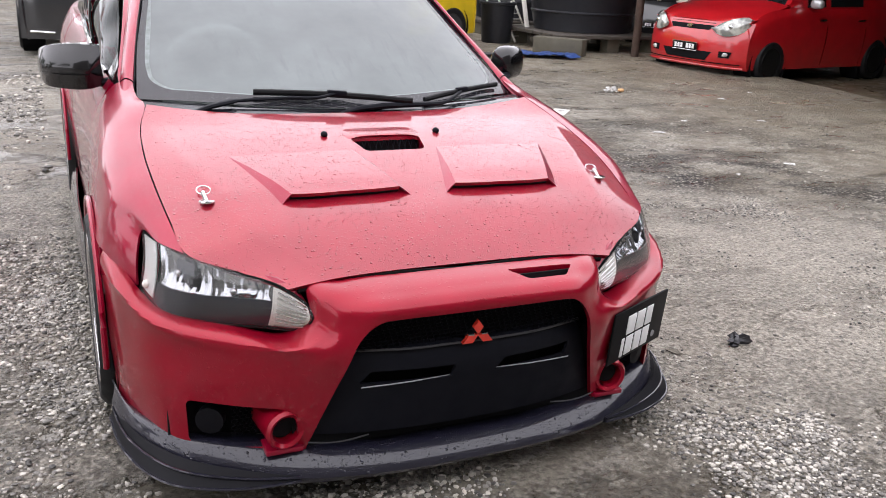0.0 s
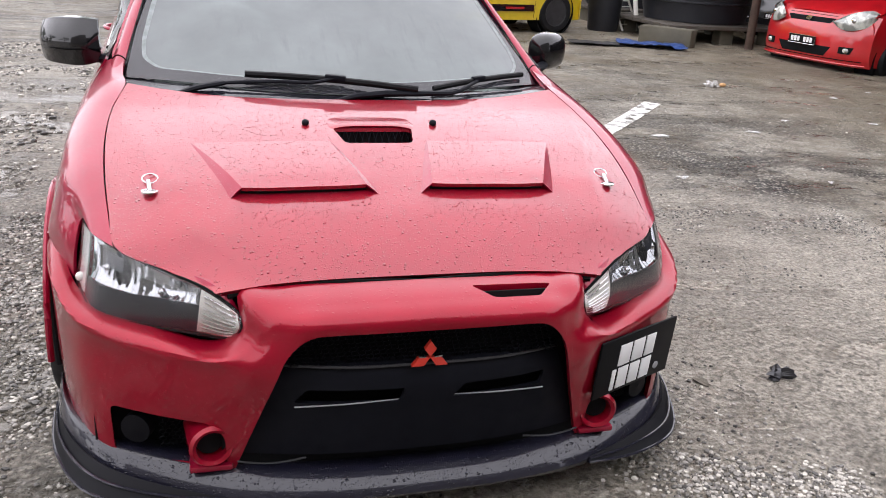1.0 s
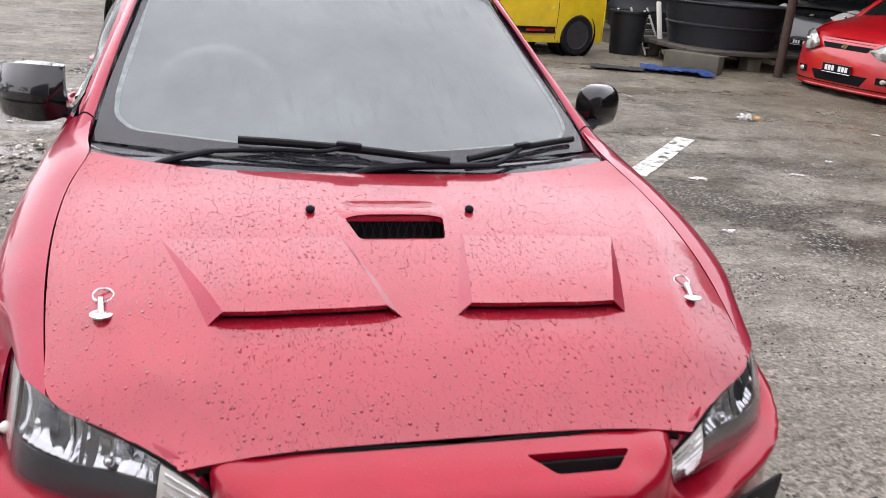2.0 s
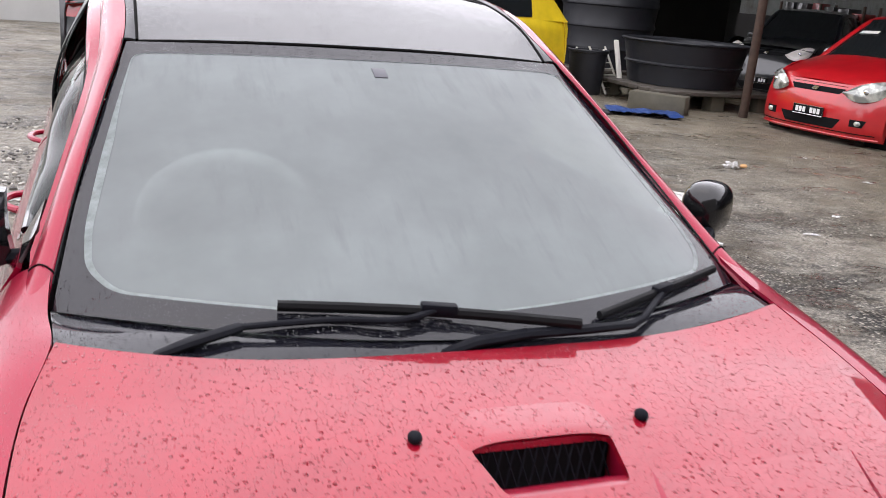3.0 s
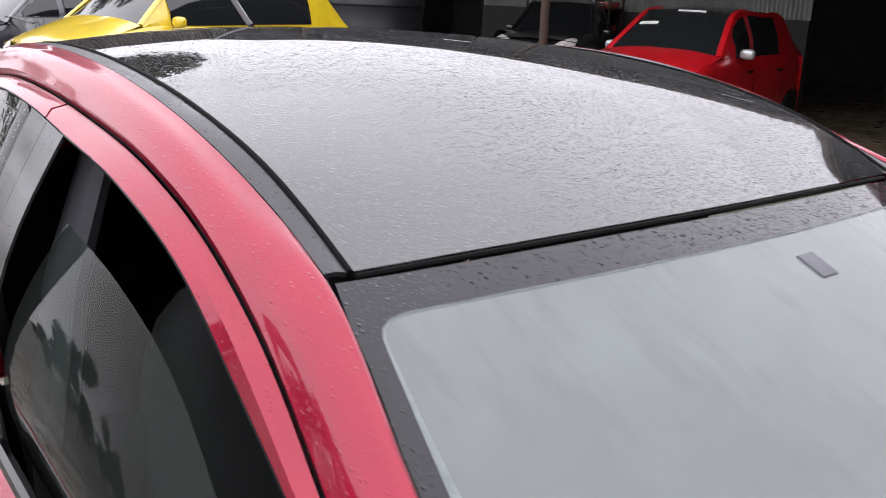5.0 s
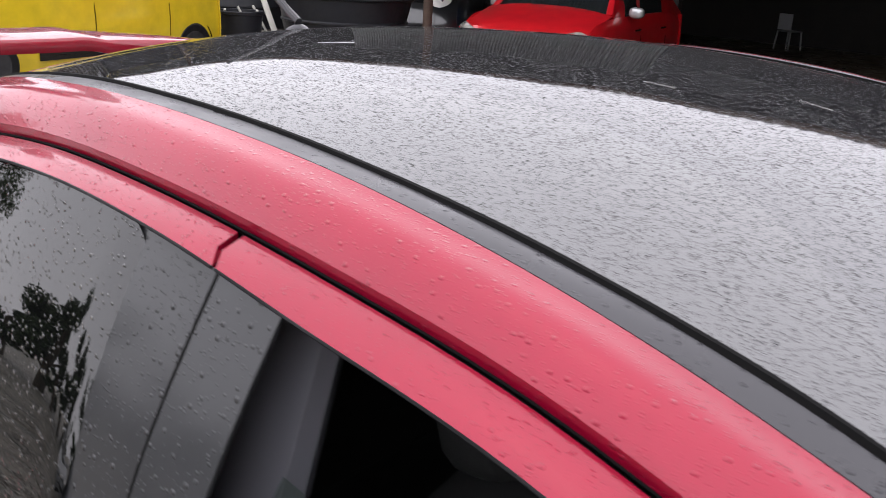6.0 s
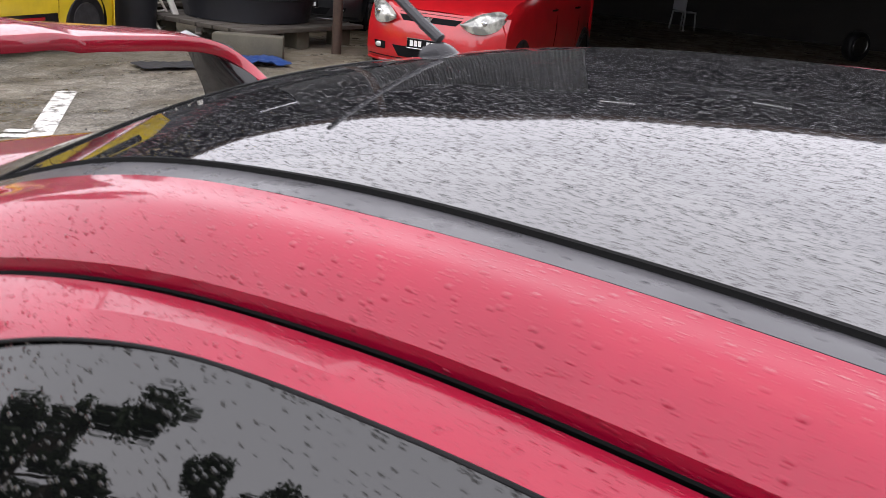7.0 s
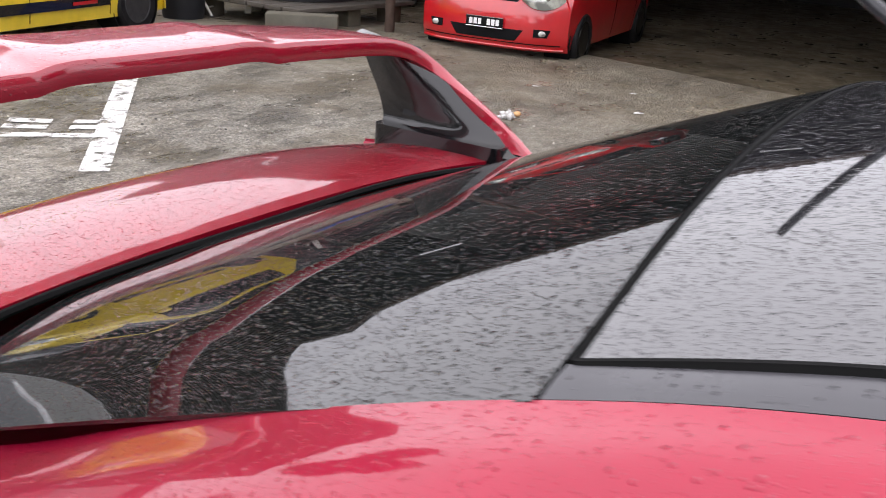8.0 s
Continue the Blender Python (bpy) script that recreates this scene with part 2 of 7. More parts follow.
M["grey"] = mat("grey_trim", (0.30, 0.30, 0.31), 0.6)
M["dark"] = mat("dark_trim", (0.025, 0.025, 0.027), 0.65)
M["emblem"] = mat("red_emblem", (0.62, 0.035, 0.02), 0.3, coat=0.6)
M["plate"] = mat("plate_black", (0.006, 0.006, 0.007), 0.5, spec=0.12)
M["plate_mark"] = mat("plate_white", (0.8, 0.8, 0.8), 0.4)
M["lamp_clear"] = mat("lamp_lens_stripes", (0.80, 0.77, 0.72), 0.35, 0.0, coat=0.6)
M["reflector"] = mat("lamp_reflector", (0.52, 0.53, 0.55), 0.10, 1.0)
M["housing"] = mat("lamp_housing", (0.014, 0.017, 0.024), 0.30, 0.2, coat=0.3)
M["corner_black"] = mat("corner_black", (0.004, 0.004, 0.006), 0.5, spec=0.15)
M["red_lamp"] = mat("red_lamp", (0.35, 0.01, 0.012), 0.15, coat=1.0)
M["tyre"] = mat("tyre", (0.009, 0.009, 0.010), 0.75, spec=0.25)
for key in ("tyre", "rubber", "plastic", "dark", "grey"):
    k = Nodes(M[key])
    k.set(Normal=k.bump(k.noise(260, 3), 0.15, 0.002), Roughness=k.ramp(k.noise(12, 5), (0.3, 0.38), (0.7, 0.75)))


def glass(name, tint, haze=0.0, haze_color=(0.62, 0.66, 0.66), drops=False, rough=0.0, ior=1.6):
    """Thin glass: a clear tinted sheet, its gloss by Fresnel, and a film of mist."""
    m = bpy.data.materials.new(name)
    m.use_nodes = True
    k = Nodes(m)
    t = k.t
    out = t.nodes["Material Output"]
    clear = k.add("ShaderNodeBsdfTransparent", Color=(*tint, 1))
    gloss = k.add("ShaderNodeBsdfGlossy", Roughness=rough + 0.02)
    lw = k.add("ShaderNodeLayerWeight", Blend=0.5)
    f0 = ((ior - 1) / (ior + 1))**2
    if drops:
        h = k.calc("MULTIPLY", k.beads(210, 0.75), k.ramp(k.noise(4, 3), (0.35, 0.2), (0.6, 1.0)))
        n = k.bump(h, 1.0, 0.6)
        k.put(gloss.inputs["Normal"], n)
        k.put(lw.inputs["Normal"], n)
    body = clear.outputs[0]
    if haze:
        fog = k.add("ShaderNodeBsdfDiffuse")
        cloud = k.calc("ADD", k.calc("MULTIPLY", k.noise(2.6, 5, 0.55), 0.7), k.calc("MULTIPLY", k.noise(9.0, 3, 0.6), 0.3))
        k.put(fog.inputs["Color"], k.mix(k.ramp(cloud, (0.38, 0.0), (0.62, 1.0)), tuple(c * 0.90 for c in haze_color), tuple(c * 1.08 for c in haze_color)))
        film = k.ramp(k.noise(1.7, 5, 0.55), (0.30, haze * 0.80), (0.70, min(1.0, haze * 1.14)))
        map_ = k.add("ShaderNodeMapping", Vector=k.co)
        map_.inputs["Scale"].default_value = (3.0, 0.55, 0.55)
        runs = k.ramp(k.noise(11.0, 3, 0.55, map_.outputs[0]), (0.50, 1.0), (0.72, 0.86))
        patch = k.ramp(k.noise(3.4, 4, 0.6), (0.46, 0.0), (0.58, 1.0))
        streak = k.calc("MULTIPLY", film, k.mix(patch, (1.0, 1.0, 1.0), runs))
        mixer = k.add("ShaderNodeMixShader", Fac=streak)
        t.links.new(body, mixer.inputs[1])
        t.links.new(fog.outputs[0], mixer.inputs[2])
        body = mixer.outputs[0]
    shine = k.calc("MULTIPLY_ADD", k.calc("POWER", lw.outputs["Facing"], 5.0), 1 - f0, f0)
    top = k.add("ShaderNodeMixShader", Fac=shine)
    t.links.new(body, top.inputs[1])
    t.links.new(gloss.outputs[0], top.inputs[2])
    t.links.new(top.outputs[0], out.inputs["Surface"])
    t.nodes.remove(k.b)
    return m


M["windscreen"] = glass("misted_windscreen", (0.66, 0.74, 0.71), 0.72, (0.202, 0.226, 0.227), rough=0.05, ior=1.6)
M["side_glass"] = glass("tinted_side_glass", (0.010, 0.012, 0.012), 0.015, (0.2, 0.22, 0.22), drops=True, ior=1.86)
M["clear_glass"] = glass("clear_door_glass", (0.46, 0.55, 0.50), 0.03, (0.36, 0.41, 0.39), ior=1.22)
M["lens"] = glass("headlamp_lens", (0.93, 0.93, 0.93), 0.015, (0.6, 0.6, 0.6), ior=1.36)
M["inner_face"] = bpy.data.materials.new("clear_inner_face")
M["inner_face"].use_nodes = True
k = Nodes(M["inner_face"])
k.t.links.new(k.add("ShaderNodeBsdfTransparent", Color=(0.98, 0.98, 0.98, 1)).outputs[0], k.t.nodes["Material Output"].inputs["Surface"])
k.t.nodes.remove(k.b)


def one_coat(ob, nv, nu):
    """Leaves the tint and the mist to the outer face of a pane."""
    ob.data.materials.append(M["inner_face"])
    for p in ob.data.polygons[(nv - 1) * (nu - 1):]:
        p.material_index = 1
    return ob


M["far_glass"] = mat("dark_car_glass", (0.012, 0.014, 0.015), 0.06, coat=0.3)

# ---- the red sedan: nose at y = 0, tail at y = 4.7 ----
car = thing("red_sedan", "wet red sports sedan with black roof, on gravel", "car")
RED, NOSE, S2 = M["red"], M["red_nose"], (-1, 1)


# bonnet: middle line and edge line, row by row
hood_mid = [(0.182, 0.628), (0.235, 0.672), (0.32, 0.725), (0.44, 0.770), (0.62, 0.819), (0.82, 0.856), (0.98, 0.876), (1.062, 0.886)]
hood_edge = [(0.478, 0.176, 0.607), (0.575, 0.252, 0.634), (0.699, 0.345, 0.668), (0.716, 0.455, 0.715), (0.733, 0.63, 0.776), (0.739, 0.82, 0.829), (0.728, 0.985, 0.872), (0.694, 1.128, 0.917)]
half = []
for (yc, z0), (xe, ye, ze) in zip(hood_mid, hood_edge):
    row = []
    for u in (0, 0.2, 0.4, 0.56, 0.68, 0.8, 0.91, 1.0):
        fy = u**3
        fz = 0.16 * u**2 + 0.84 * max(0.0, (u - 0.42) / 0.58)**1.8
        row.append((u * xe, yc + (ye - yc) * fy, z0 + (ze - z0) * fz))
    half.append(row)
HG = loft(mirrored(half), 80, 120)
# a soft ridge along each flank, running out towards the rear
for i in range(len(HG)):
    xe = np.abs(HG[i, :, 0]).max()
    u = np.abs(HG[i, :, 0]) / xe
    y = float(HG[i, np.argmin(np.abs(u - 0.8)), 1])
    uc = float(np.interp(y, (0.2, 0.5, 0.75, 1.0), (0.76, 0.80, 0.885, 0.97)))
    amp = float(np.interp(y, (0.20, 0.32, 0.48, 0.70, 0.98), (0.002, 0.014, 0.022, 0.014, 0.0)))
    rise = np.clip((u - 0.42) / (uc - 0.42), 0, 1)
    basin = np.exp(-((np.abs(HG[i, :, 0]) - 0.25) / 0.17)**4 - ((HG[i, :, 1] - 0.425) / 0.050)**2)
    HG[i, :, 2] -= 0.006 * basin
    HG[i, :, 2] += amp * np.where(u < uc, rise * rise * (3 - 2 * rise) * 0.55 + 0.45 * rise**3, (1 - u) / (1 - uc))


def hood_z(x, y):
    """Height of the bonnet's skin at a place."""
    d = (HG[:, :, 0] - x)**2 + (HG[:, :, 1] - y)**2
    q = HG.reshape(-1, 3)[np.argsort(d.ravel())[:9]]
    A = np.column_stack([q[:, 0] - x, q[:, 1] - y, np.ones(len(q))])
    return float(np.linalg.lstsq(A, q[:, 2], rcond=None)[0][2])


hood = shell("bonnet", HG, 0.012, NOSE, car, label="wet red bonnet with vents and scoop")
# centre scoop: hole with a sloping floor and a mesh at its back
cut(hood, prism(rounded([(-0.119, 0.797), (0.119, 0.797), (0.098, 0.686), (-0.098, 0.686)], 0.02), 0.3,
                Matrix(((1, 0, 0, 0), (0, 0, 1, 0), (0, 1, 0, 0.70), (0, 0, 0, 1)))))
lip_z = hood_z(0, 0.684)
scoop = shell("scoop_floor", loft([[(-w, y, lip_z - d), (w, y, lip_z - d)] for w, y, d in ((0.099, 0.683, 0.004), (0.105, 0.708, 0.008), (0.112, 0.738, 0.024), (0.116, 0.762, 0.055))], 12, 8), 0.004, RED, car)
part("scoop_well", block(-0.126, 0.126, 0.700, 0.832, 0.755, 0.770, 0.002), M["void"], car)
part("scoop_mesh", block(-0.119, 0.119, 0.802, 0.808, 0.765, 0.846, 0), M["void"], car)
for i in range(12):
    x = -0.120 + 0.020 * i
    part("mesh_wire", tube([(x, 0.778, 0.785), (x + 0.02, 0.800, 0.848)], 0.0014, 5), M["plastic"], scoop)
    part("mesh_wire", tube([(x + 0.02, 0.7785, 0.785), (x, 0.8005, 0.848)], 0.0014, 5), M["plastic"], scoop)
for s in S2:
    shell("scoop_wall", [[(s * 0.099, 0.688, 0.826), (s * 0.1205, 0.799, 0.850)], [(s * 0.102, 0.690, 0.775), (s * 0.125, 0.799, 0.770)]], 0.003, RED, car, ref=(s * 0.3, 0.74, 0.8))
rim_rows = []
for y, up, w in ((0.794, 0.007, 0.132), (0.800, 0.009, 0.138), (0.815, 0.0085, 0.144), (0.845, 0.005, 0.150), (0.880, 0.001, 0.156), (0.905, -0.003, 0.160)):
    rim_rows.append([(u * w, y - 0.012 * abs(u)**5, hood_z(u * w, y) - 0.001 + (up + 0.001) * (1 - abs(u)**4) - 0.006 * abs(u)**6) for u in np.linspace(-1, 1, 25)])
shell("scoop_rim", rim_rows, 0.005, NOSE, car, label="raised red rim of the scoop")
# two outlet vents, each a raised flap with a slot under its front edge
for s in S2:
    lift = 0.023
    on = lambda x, y, up=0.0: (s * x, y, hood_z(s * x, y) + up)
    rows, sides = [], ([], [])
    for t in np.linspace(0, 1, 18):
        y = 0.735 - 0.307 * t
        up = -0.0015 + (lift + 0.0015) * t**1.25
        x0, x1 = 0.150 - 0.062 * t, 0.530 - 0.128 * t
        rows.append([on(x0 + (x1 - x0) * u, y, up) for u in np.linspace(0, 1, 16)])
        for edge, x, w in ((sides[0], x0, -0.034), (sides[1], x1, 0.030)):
            edge.append([on(x, y, up), on(x + w * 0.55 * t**0.8, y - 0.004 * t, up * 0.42), on(x + w * t**0.8, y - 0.010 * t, -0.002)])
    vent = shell("bonnet_vent", rows, 0.010, NOSE, car)
    fl = [on(x, 0.440) for x in (0.086, 0.19, 0.30, 0.404)]
    shell("vent_slot", np.array([[(p, q, r + h) for p, q, r in sample(fl, 14)] for h in (-0.004, 0.016)]), 0.004, M["void"], vent, ref=(0, 1, 0.7))
    for edge in sides:
        shell("vent_side", edge, 0.003, RED, vent, ref=(0, 0.5, 0.6))
    noz = part("washer_nozzle", ball(0.011, 0.014, 0.010, pose(s * 0.193, 0.824, 0.862), 12), M["plastic"], car)
    # bonnet pin: plate, pin, ring
    px, py = s * 0.62, 0.475
    pz = hood_z(px, py) + 0.003
    pin = part("bonnet_pin", lathe([(0.0, 0.0), (0.021, 0.0), (0.021, 0.003), (0.0, 0.004)], 24, pose(px, py, pz, 0, -90, 0)), M["chrome"], car, "chrome bonnet pin plate")
    part("pin_shaft", tube([(px, py, pz), (px + s * 0.004, py + 0.038, pz + 0.018)], 0.006, 8, 4), M["silver"], pin)
    part("pin_ring", tube([(px + 0.019 * math.cos(w), py + 0.050 + 0.015 * math.sin(w), pz + 0.020 + 0.008 * math.sin(w)) for w in np.linspace(0, 2 * math.pi, 16, endpoint=False)], 0.0022, 6, 0, True), M["silver"], pin)

# black fill added under the bonnet as the shade seen through the gaps
part("gap_shade_fill", block(-0.70, 0.70, 0.32, 1.30, 0.30, 0.62, 0.02), M["void"], car)

# ---- front bumper ----
cols = [
    [(0, 0.170, 0.622), (0, 0.085, 0.607), (0, 0.036, 0.586), (0, 0.028, 0.574), (0, 0.030, 0.545), (0, 0.034, 0.50), (0, 0.055, 0.35), (0, 0.100, 0.160)],
    [(0.18, 0.173, 0.620), (0.18, 0.088, 0.605), (0.18, 0.038, 0.584), (0.18, 0.030, 0.572), (0.18, 0.032, 0.543), (0.182, 0.036, 0.498), (0.19, 0.058, 0.35), (0.20, 0.104, 0.160)],
    [(0.33, 0.182, 0.616), (0.322, 0.100, 0.601), (0.312, 0.050, 0.580), (0.308, 0.040, 0.566), (0.312, 0.039, 0.54), (0.330, 0.042, 0.497), (0.37, 0.080, 0.35), (0.42, 0.135, 0.160)],
    [(0.43, 0.178, 0.602), (0.410, 0.126, 0.588), (0.376, 0.080, 0.556), (0.362, 0.068, 0.536), (0.360, 0.060, 0.51), (0.374, 0.058, 0.476), (0.43, 0.100, 0.35), (0.47, 0.150, 0.160)],
    [(0.428, 0.160, 0.550), (0.424, 0.140, 0.537), (0.410, 0.104, 0.510), (0.402, 0.084, 0.494), (0.398, 0.068, 0.482), (0.400, 0.064, 0.468), (0.47, 0.116, 0.35), (0.51, 0.162, 0.160)],
    [(0.462, 0.186, 0.493), (0.460, 0.162, 0.492), (0.450, 0.110, 0.488), (0.446, 0.088, 0.480), (0.446, 0.084, 0.472), (0.450, 0.088, 0.458), (0.51, 0.132, 0.35), (0.56, 0.182, 0.160)],
    [(0.622, 0.262, 0.501), (0.617, 0.236, 0.500), (0.606, 0.182, 0.488), (0.604, 0.168, 0.478), (0.605, 0.167, 0.470), (0.612, 0.174, 0.450), (0.637, 0.196, 0.35), (0.645, 0.222, 0.160)],
    [(0.786, 0.415, 0.527), (0.794, 0.385, 0.526), (0.802, 0.336, 0.512), (0.803, 0.324, 0.504), (0.801, 0.322, 0.500), (0.795, 0.324, 0.475), (0.772, 0.300, 0.34), (0.735, 0.270, 0.160)],
    [(0.836, 0.535, 0.572), (0.846, 0.510, 0.568), (0.860, 0.480, 0.550), (0.862, 0.470, 0.544), (0.860, 0.468, 0.532), (0.856, 0.466, 0.49), (0.842, 0.444, 0.33), (0.820, 0.420, 0.165)],
    [(0.872, 0.660, 0.605), (0.880, 0.650, 0.594), (0.889, 0.643, 0.572), (0.890, 0.641, 0.560), (0.889, 0.640, 0.548), (0.887, 0.640, 0.50), (0.882, 0.630, 0.33), (0.870, 0.605, 0.180)],
]
grid = loft([list(r) for r in zip(*cols)], 56, 80)
grid = np.concatenate([(grid * (-1, 1, 1))[:, :0:-1], grid], axis=1)
bumper = shell("front_bumper", grid, 0.016, M["red_face"], car, ref=(0, 1.6, 0.45), label="red front bumper with open grille")
cut(bumper, prism(rounded([(-0.285, 0.552), (0.285, 0.552), (0.335, 0.500), (0.462, 0.110), (-0.462, 0.110), (-0.335, 0.500)], 0.035), 0.5, pose(0, -0.15, 0)))
for s in S2:
    cut(bumper, prism(rounded([(s * 0.728, 0.302), (s * 0.722, 0.172), (s * 0.462, 0.172), (s * 0.468, 0.262), (s * 0.505, 0.296)], 0.02), 0.5, pose(0, -0.1, 0)))
cut(bumper, prism(rounded([(0.112, 0.130), (0.322, 0.134), (0.276, 0.083), (0.158, 0.080)], 0.012), 0.3, Matrix(((1, 0, 0, 0), (0, 0, 1, 0), (0, 1, 0, 0.45), (0, 0, 0, 1)))))
shell("nostril_floor", loft([[(0.13, 0.076, 0.598), (0.31, 0.082, 0.594)], [(0.11, 0.11, 0.578), (0.33, 0.115, 0.574)]], 4, 6), 0.004, RED, car)
part("nostril_back", block(0.10, 0.335, 0.116, 0.122, 0.55, 0.604, 0.002), M["void"], car)
# bonnet shut line
part("shut_line", tube([(0, 0.172, 0.616), (0.33, 0.186, 0.611), (0.43, 0.186, 0.598), (0.452, 0.180, 0.597)], 0.006, 6, 30), M["seam"], car)
part("shut_line", tube([(0, 0.172, 0.616), (-0.33, 0.186, 0.611), (-0.43, 0.186, 0.598), (-0.452, 0.180, 0.597)], 0.006, 6, 30), M["seam"], car)

# grille: backing, honeycomb, bar with two slots, emblem
grille = part("grille", block(-0.385, 0.385, 0.150, 0.165, 0.11, 0.56, 0.004), M["void"], car, "black honeycomb grille behind a broad bar")
part("grille_back", block(-0.475, 0.475, 0.152, 0.163, 0.11, 0.40, 0.004), M["void"], grille)


def hexes(x0, x1, z0, z1, size, wall, y):
    """An open honeycomb as one mesh."""
    bm = bmesh.new()
    j, z = 0, z0
    while z < z1:
        x = x0(z) + (size * 0.87 if j % 2 else 0)
        while x < x1(z):
            a = [bm.verts.new((x + size * math.sin(k * math.pi / 3), y, z + size * 0.72 * math.cos(k * math.pi / 3))) for k in range(6)]
            b = [bm.verts.new((x + (size - wall) * math.sin(k * math.pi / 3), y - 0.002, z + (size - wall) * 0.72 * math.cos(k * math.pi / 3))) for k in range(6)]
            for k in range(6):
                bm.faces.new((a[k], a[(k + 1) % 6], b[(k + 1) % 6], b[k]))
            x += size * 1.74
        z += size * 1.08
        j += 1
    return bm
part("honeycomb", hexes(lambda z: -0.30 - (0.55 - z) * 0.45, lambda z: 0.30 + (0.55 - z) * 0.45, 0.452, 0.552, 0.0095, 0.0022, 0.098), M["plastic"], grille)
bar_net = []
for y, z, w in ((0.112, 0.448, 0.352), (0.078, 0.444, 0.352), (0.070, 0.425, 0.358), (0.080, 0.30, 0.40), (0.098, 0.20, 0.432)):
    bar_net.append([(x * w, y + 0.055 * abs(x)**2.5, z) for x in (-1, -0.7, -0.35, 0, 0.35, 0.7, 1)])
bar = shell("grille_bar", loft(bar_net, 26, 40), 0.012, M["plastic"], grille, label="black moulded bumper bar with two slots")
for x0, x1 in ((-0.312, -0.062), (0.066, 0.306)):
    cut(bar, prism(rounded([(x0, 0.352), (x1, 0.352), (x1 + 0.01, 0.388), (x0 + 0.03, 0.388)], 0.006), 0.2, pose(0, 0, 0)))
    part("slot_edge", tube([(x0, 0.082, 0.352), ((x0 + x1) / 2, 0.076, 0.352), (x1, 0.080, 0.352)], 0.0018, 6, 12), M["grey"], grille)
for x0 in (-0.115, 0.075):
    for i in range(3):
        part("slot_mark", block(x0 + 0.014 * i, x0 + 0.014 * i + 0.008, 0.118, 0.121, 0.362, 0.382, 0), M["grey"], grille)
part("bar_trim", tube([(-0.352, 0.118, 0.447), (-0.2, 0.078, 0.448), (0, 0.070, 0.448), (0.2, 0.078, 0.448), (0.352, 0.118, 0.447)], 0.0036, 8, 40), M["dark"], grille, "worn upper edge of the bar")
for s in S2:
    part("intake_trim", tube([(s * 0.44, 0.128, 0.192), (s * 0.36, 0.112, 0.188), (s * 0.28, 0.108, 0.197)], 0.0022, 6, 12), M["dark"], grille)
emblem = part("emblem", prism([(0, 0.513), (0.0145, 0.493), (0, 0.473), (-0.0145, 0.493)], 0.012, pose(0, 0.052, 0)), M["emblem"], car, "plain three-lozenge red badge")
for s in S2:
    part("lozenge", prism([(0, 0.471), (s * 0.027, 0.472), (s * 0.044, 0.450), (s * 0.015, 0.450)], 0.012, pose(0, 0.052, 0)), M["emblem"], emblem)
    part("lozenge_rim", prism([(s * 0.010, 0.4745), (s * 0.029, 0.4755), (s * 0.028, 0.4725), (s * 0.010, 0.4715)], 0.010, pose(0, 0.051, 0)), M["silver"], emblem)

# ---- fog openings ----
for s in S2:
    fog = part("fog_recess", block(s * 0.60 - 0.17, s * 0.60 + 0.17, 0.26, 0.275, 0.14, 0.34, 0.004, pose(0, 0.04, 0)), M["void"], car, "black recessed fog lamp opening")
    part("fog_lamp", lathe([(0.0, 0.03), (0.020, 0.026), (0.030, 0.012), (0.034, 0.0), (0.037, 0.002), (0.037, 0.03), (0.0, 0.034)], 24, pose(s * 0.66, 0.268, 0.238, 0, 0, -90 + s * 25)), M["corner_black"], fog)
    part("fog_mesh", hexes(lambda z: s * 0.575 - 0.035, lambda z: s * 0.575 + 0.035, 0.19, 0.28, 0.009, 0.002, 0.235), M["corner_black"], fog)
    ring = lathe([(0.030, 0.11), (0.034, 0.03), (0.038, -0.012), (0.047, -0.018), (0.054, -0.008), (0.053, 0.02), (0.050, 0.11)], 36, pose(s * 0.498, 0.142, 0.236, 0, 0, 90 - s * 8))
    duct = part("brake_duct", ring, M["red_face"], car, "round red brake duct in the bumper")
    part("duct_core", lathe([(0.0, 0.02), (0.031, 0.02), (0.031, 0.06), (0.0, 0.06)], 20, pose(s * 0.498, 0.135, 0.236, 0, 0, 90 - s * 8)), M["void"], duct)
    part("duct_base", block(s * 0.50 - 0.05, s * 0.50 + 0.05, 0.13, 0.20, 0.168, 0.184, 0.004), RED, duct)
    # vertical black slot ahead of the wheel
    part("corner_slot", tube([(s * 0.888, 0.640, 0.47), (s * 0.884, 0.628, 0.33), (s * 0.877, 0.615, 0.24)], 0.013, 8, 10), M["void"], car)

# ---- splitter ----
st = [(0.0, 0.092, 0.150, 0.046, 0.104), (0.25, 0.100, 0.153, 0.055, 0.104), (0.455, 0.142, 0.165, 0.092, 0.102), (0.61, 0.200, 0.172, 0.160, 0.102),
      (0.735, 0.266, 0.178, 0.243, 0.106), (0.842, 0.420, 0.186, 0.408, 0.114), (0.880, 0.600, 0.194, 0.600, 0.128)]
net = []
for k in range(5):
    row = []
    for x, yu, zu, yl, zl in st:
        ox = 0.0 if x < 0.5 else min(1.0, (x - 0.5) / 0.25)
        row.append([(x, yu + 0.09, zu - 0.006), (x, yu, zu), (x + 0.012 * ox, yl, zl), (x + 0.01 * ox, yl + 0.012, zl - 0.014), (x, yl + 0.16, zl - 0.016)][k])
    net.append(row)
lip = shell("splitter", loft(mirrored(net), 22, 90), 0.006, M["lip"], car, ref=(0, 0.9, 0.13), label="wet black front splitter lip")
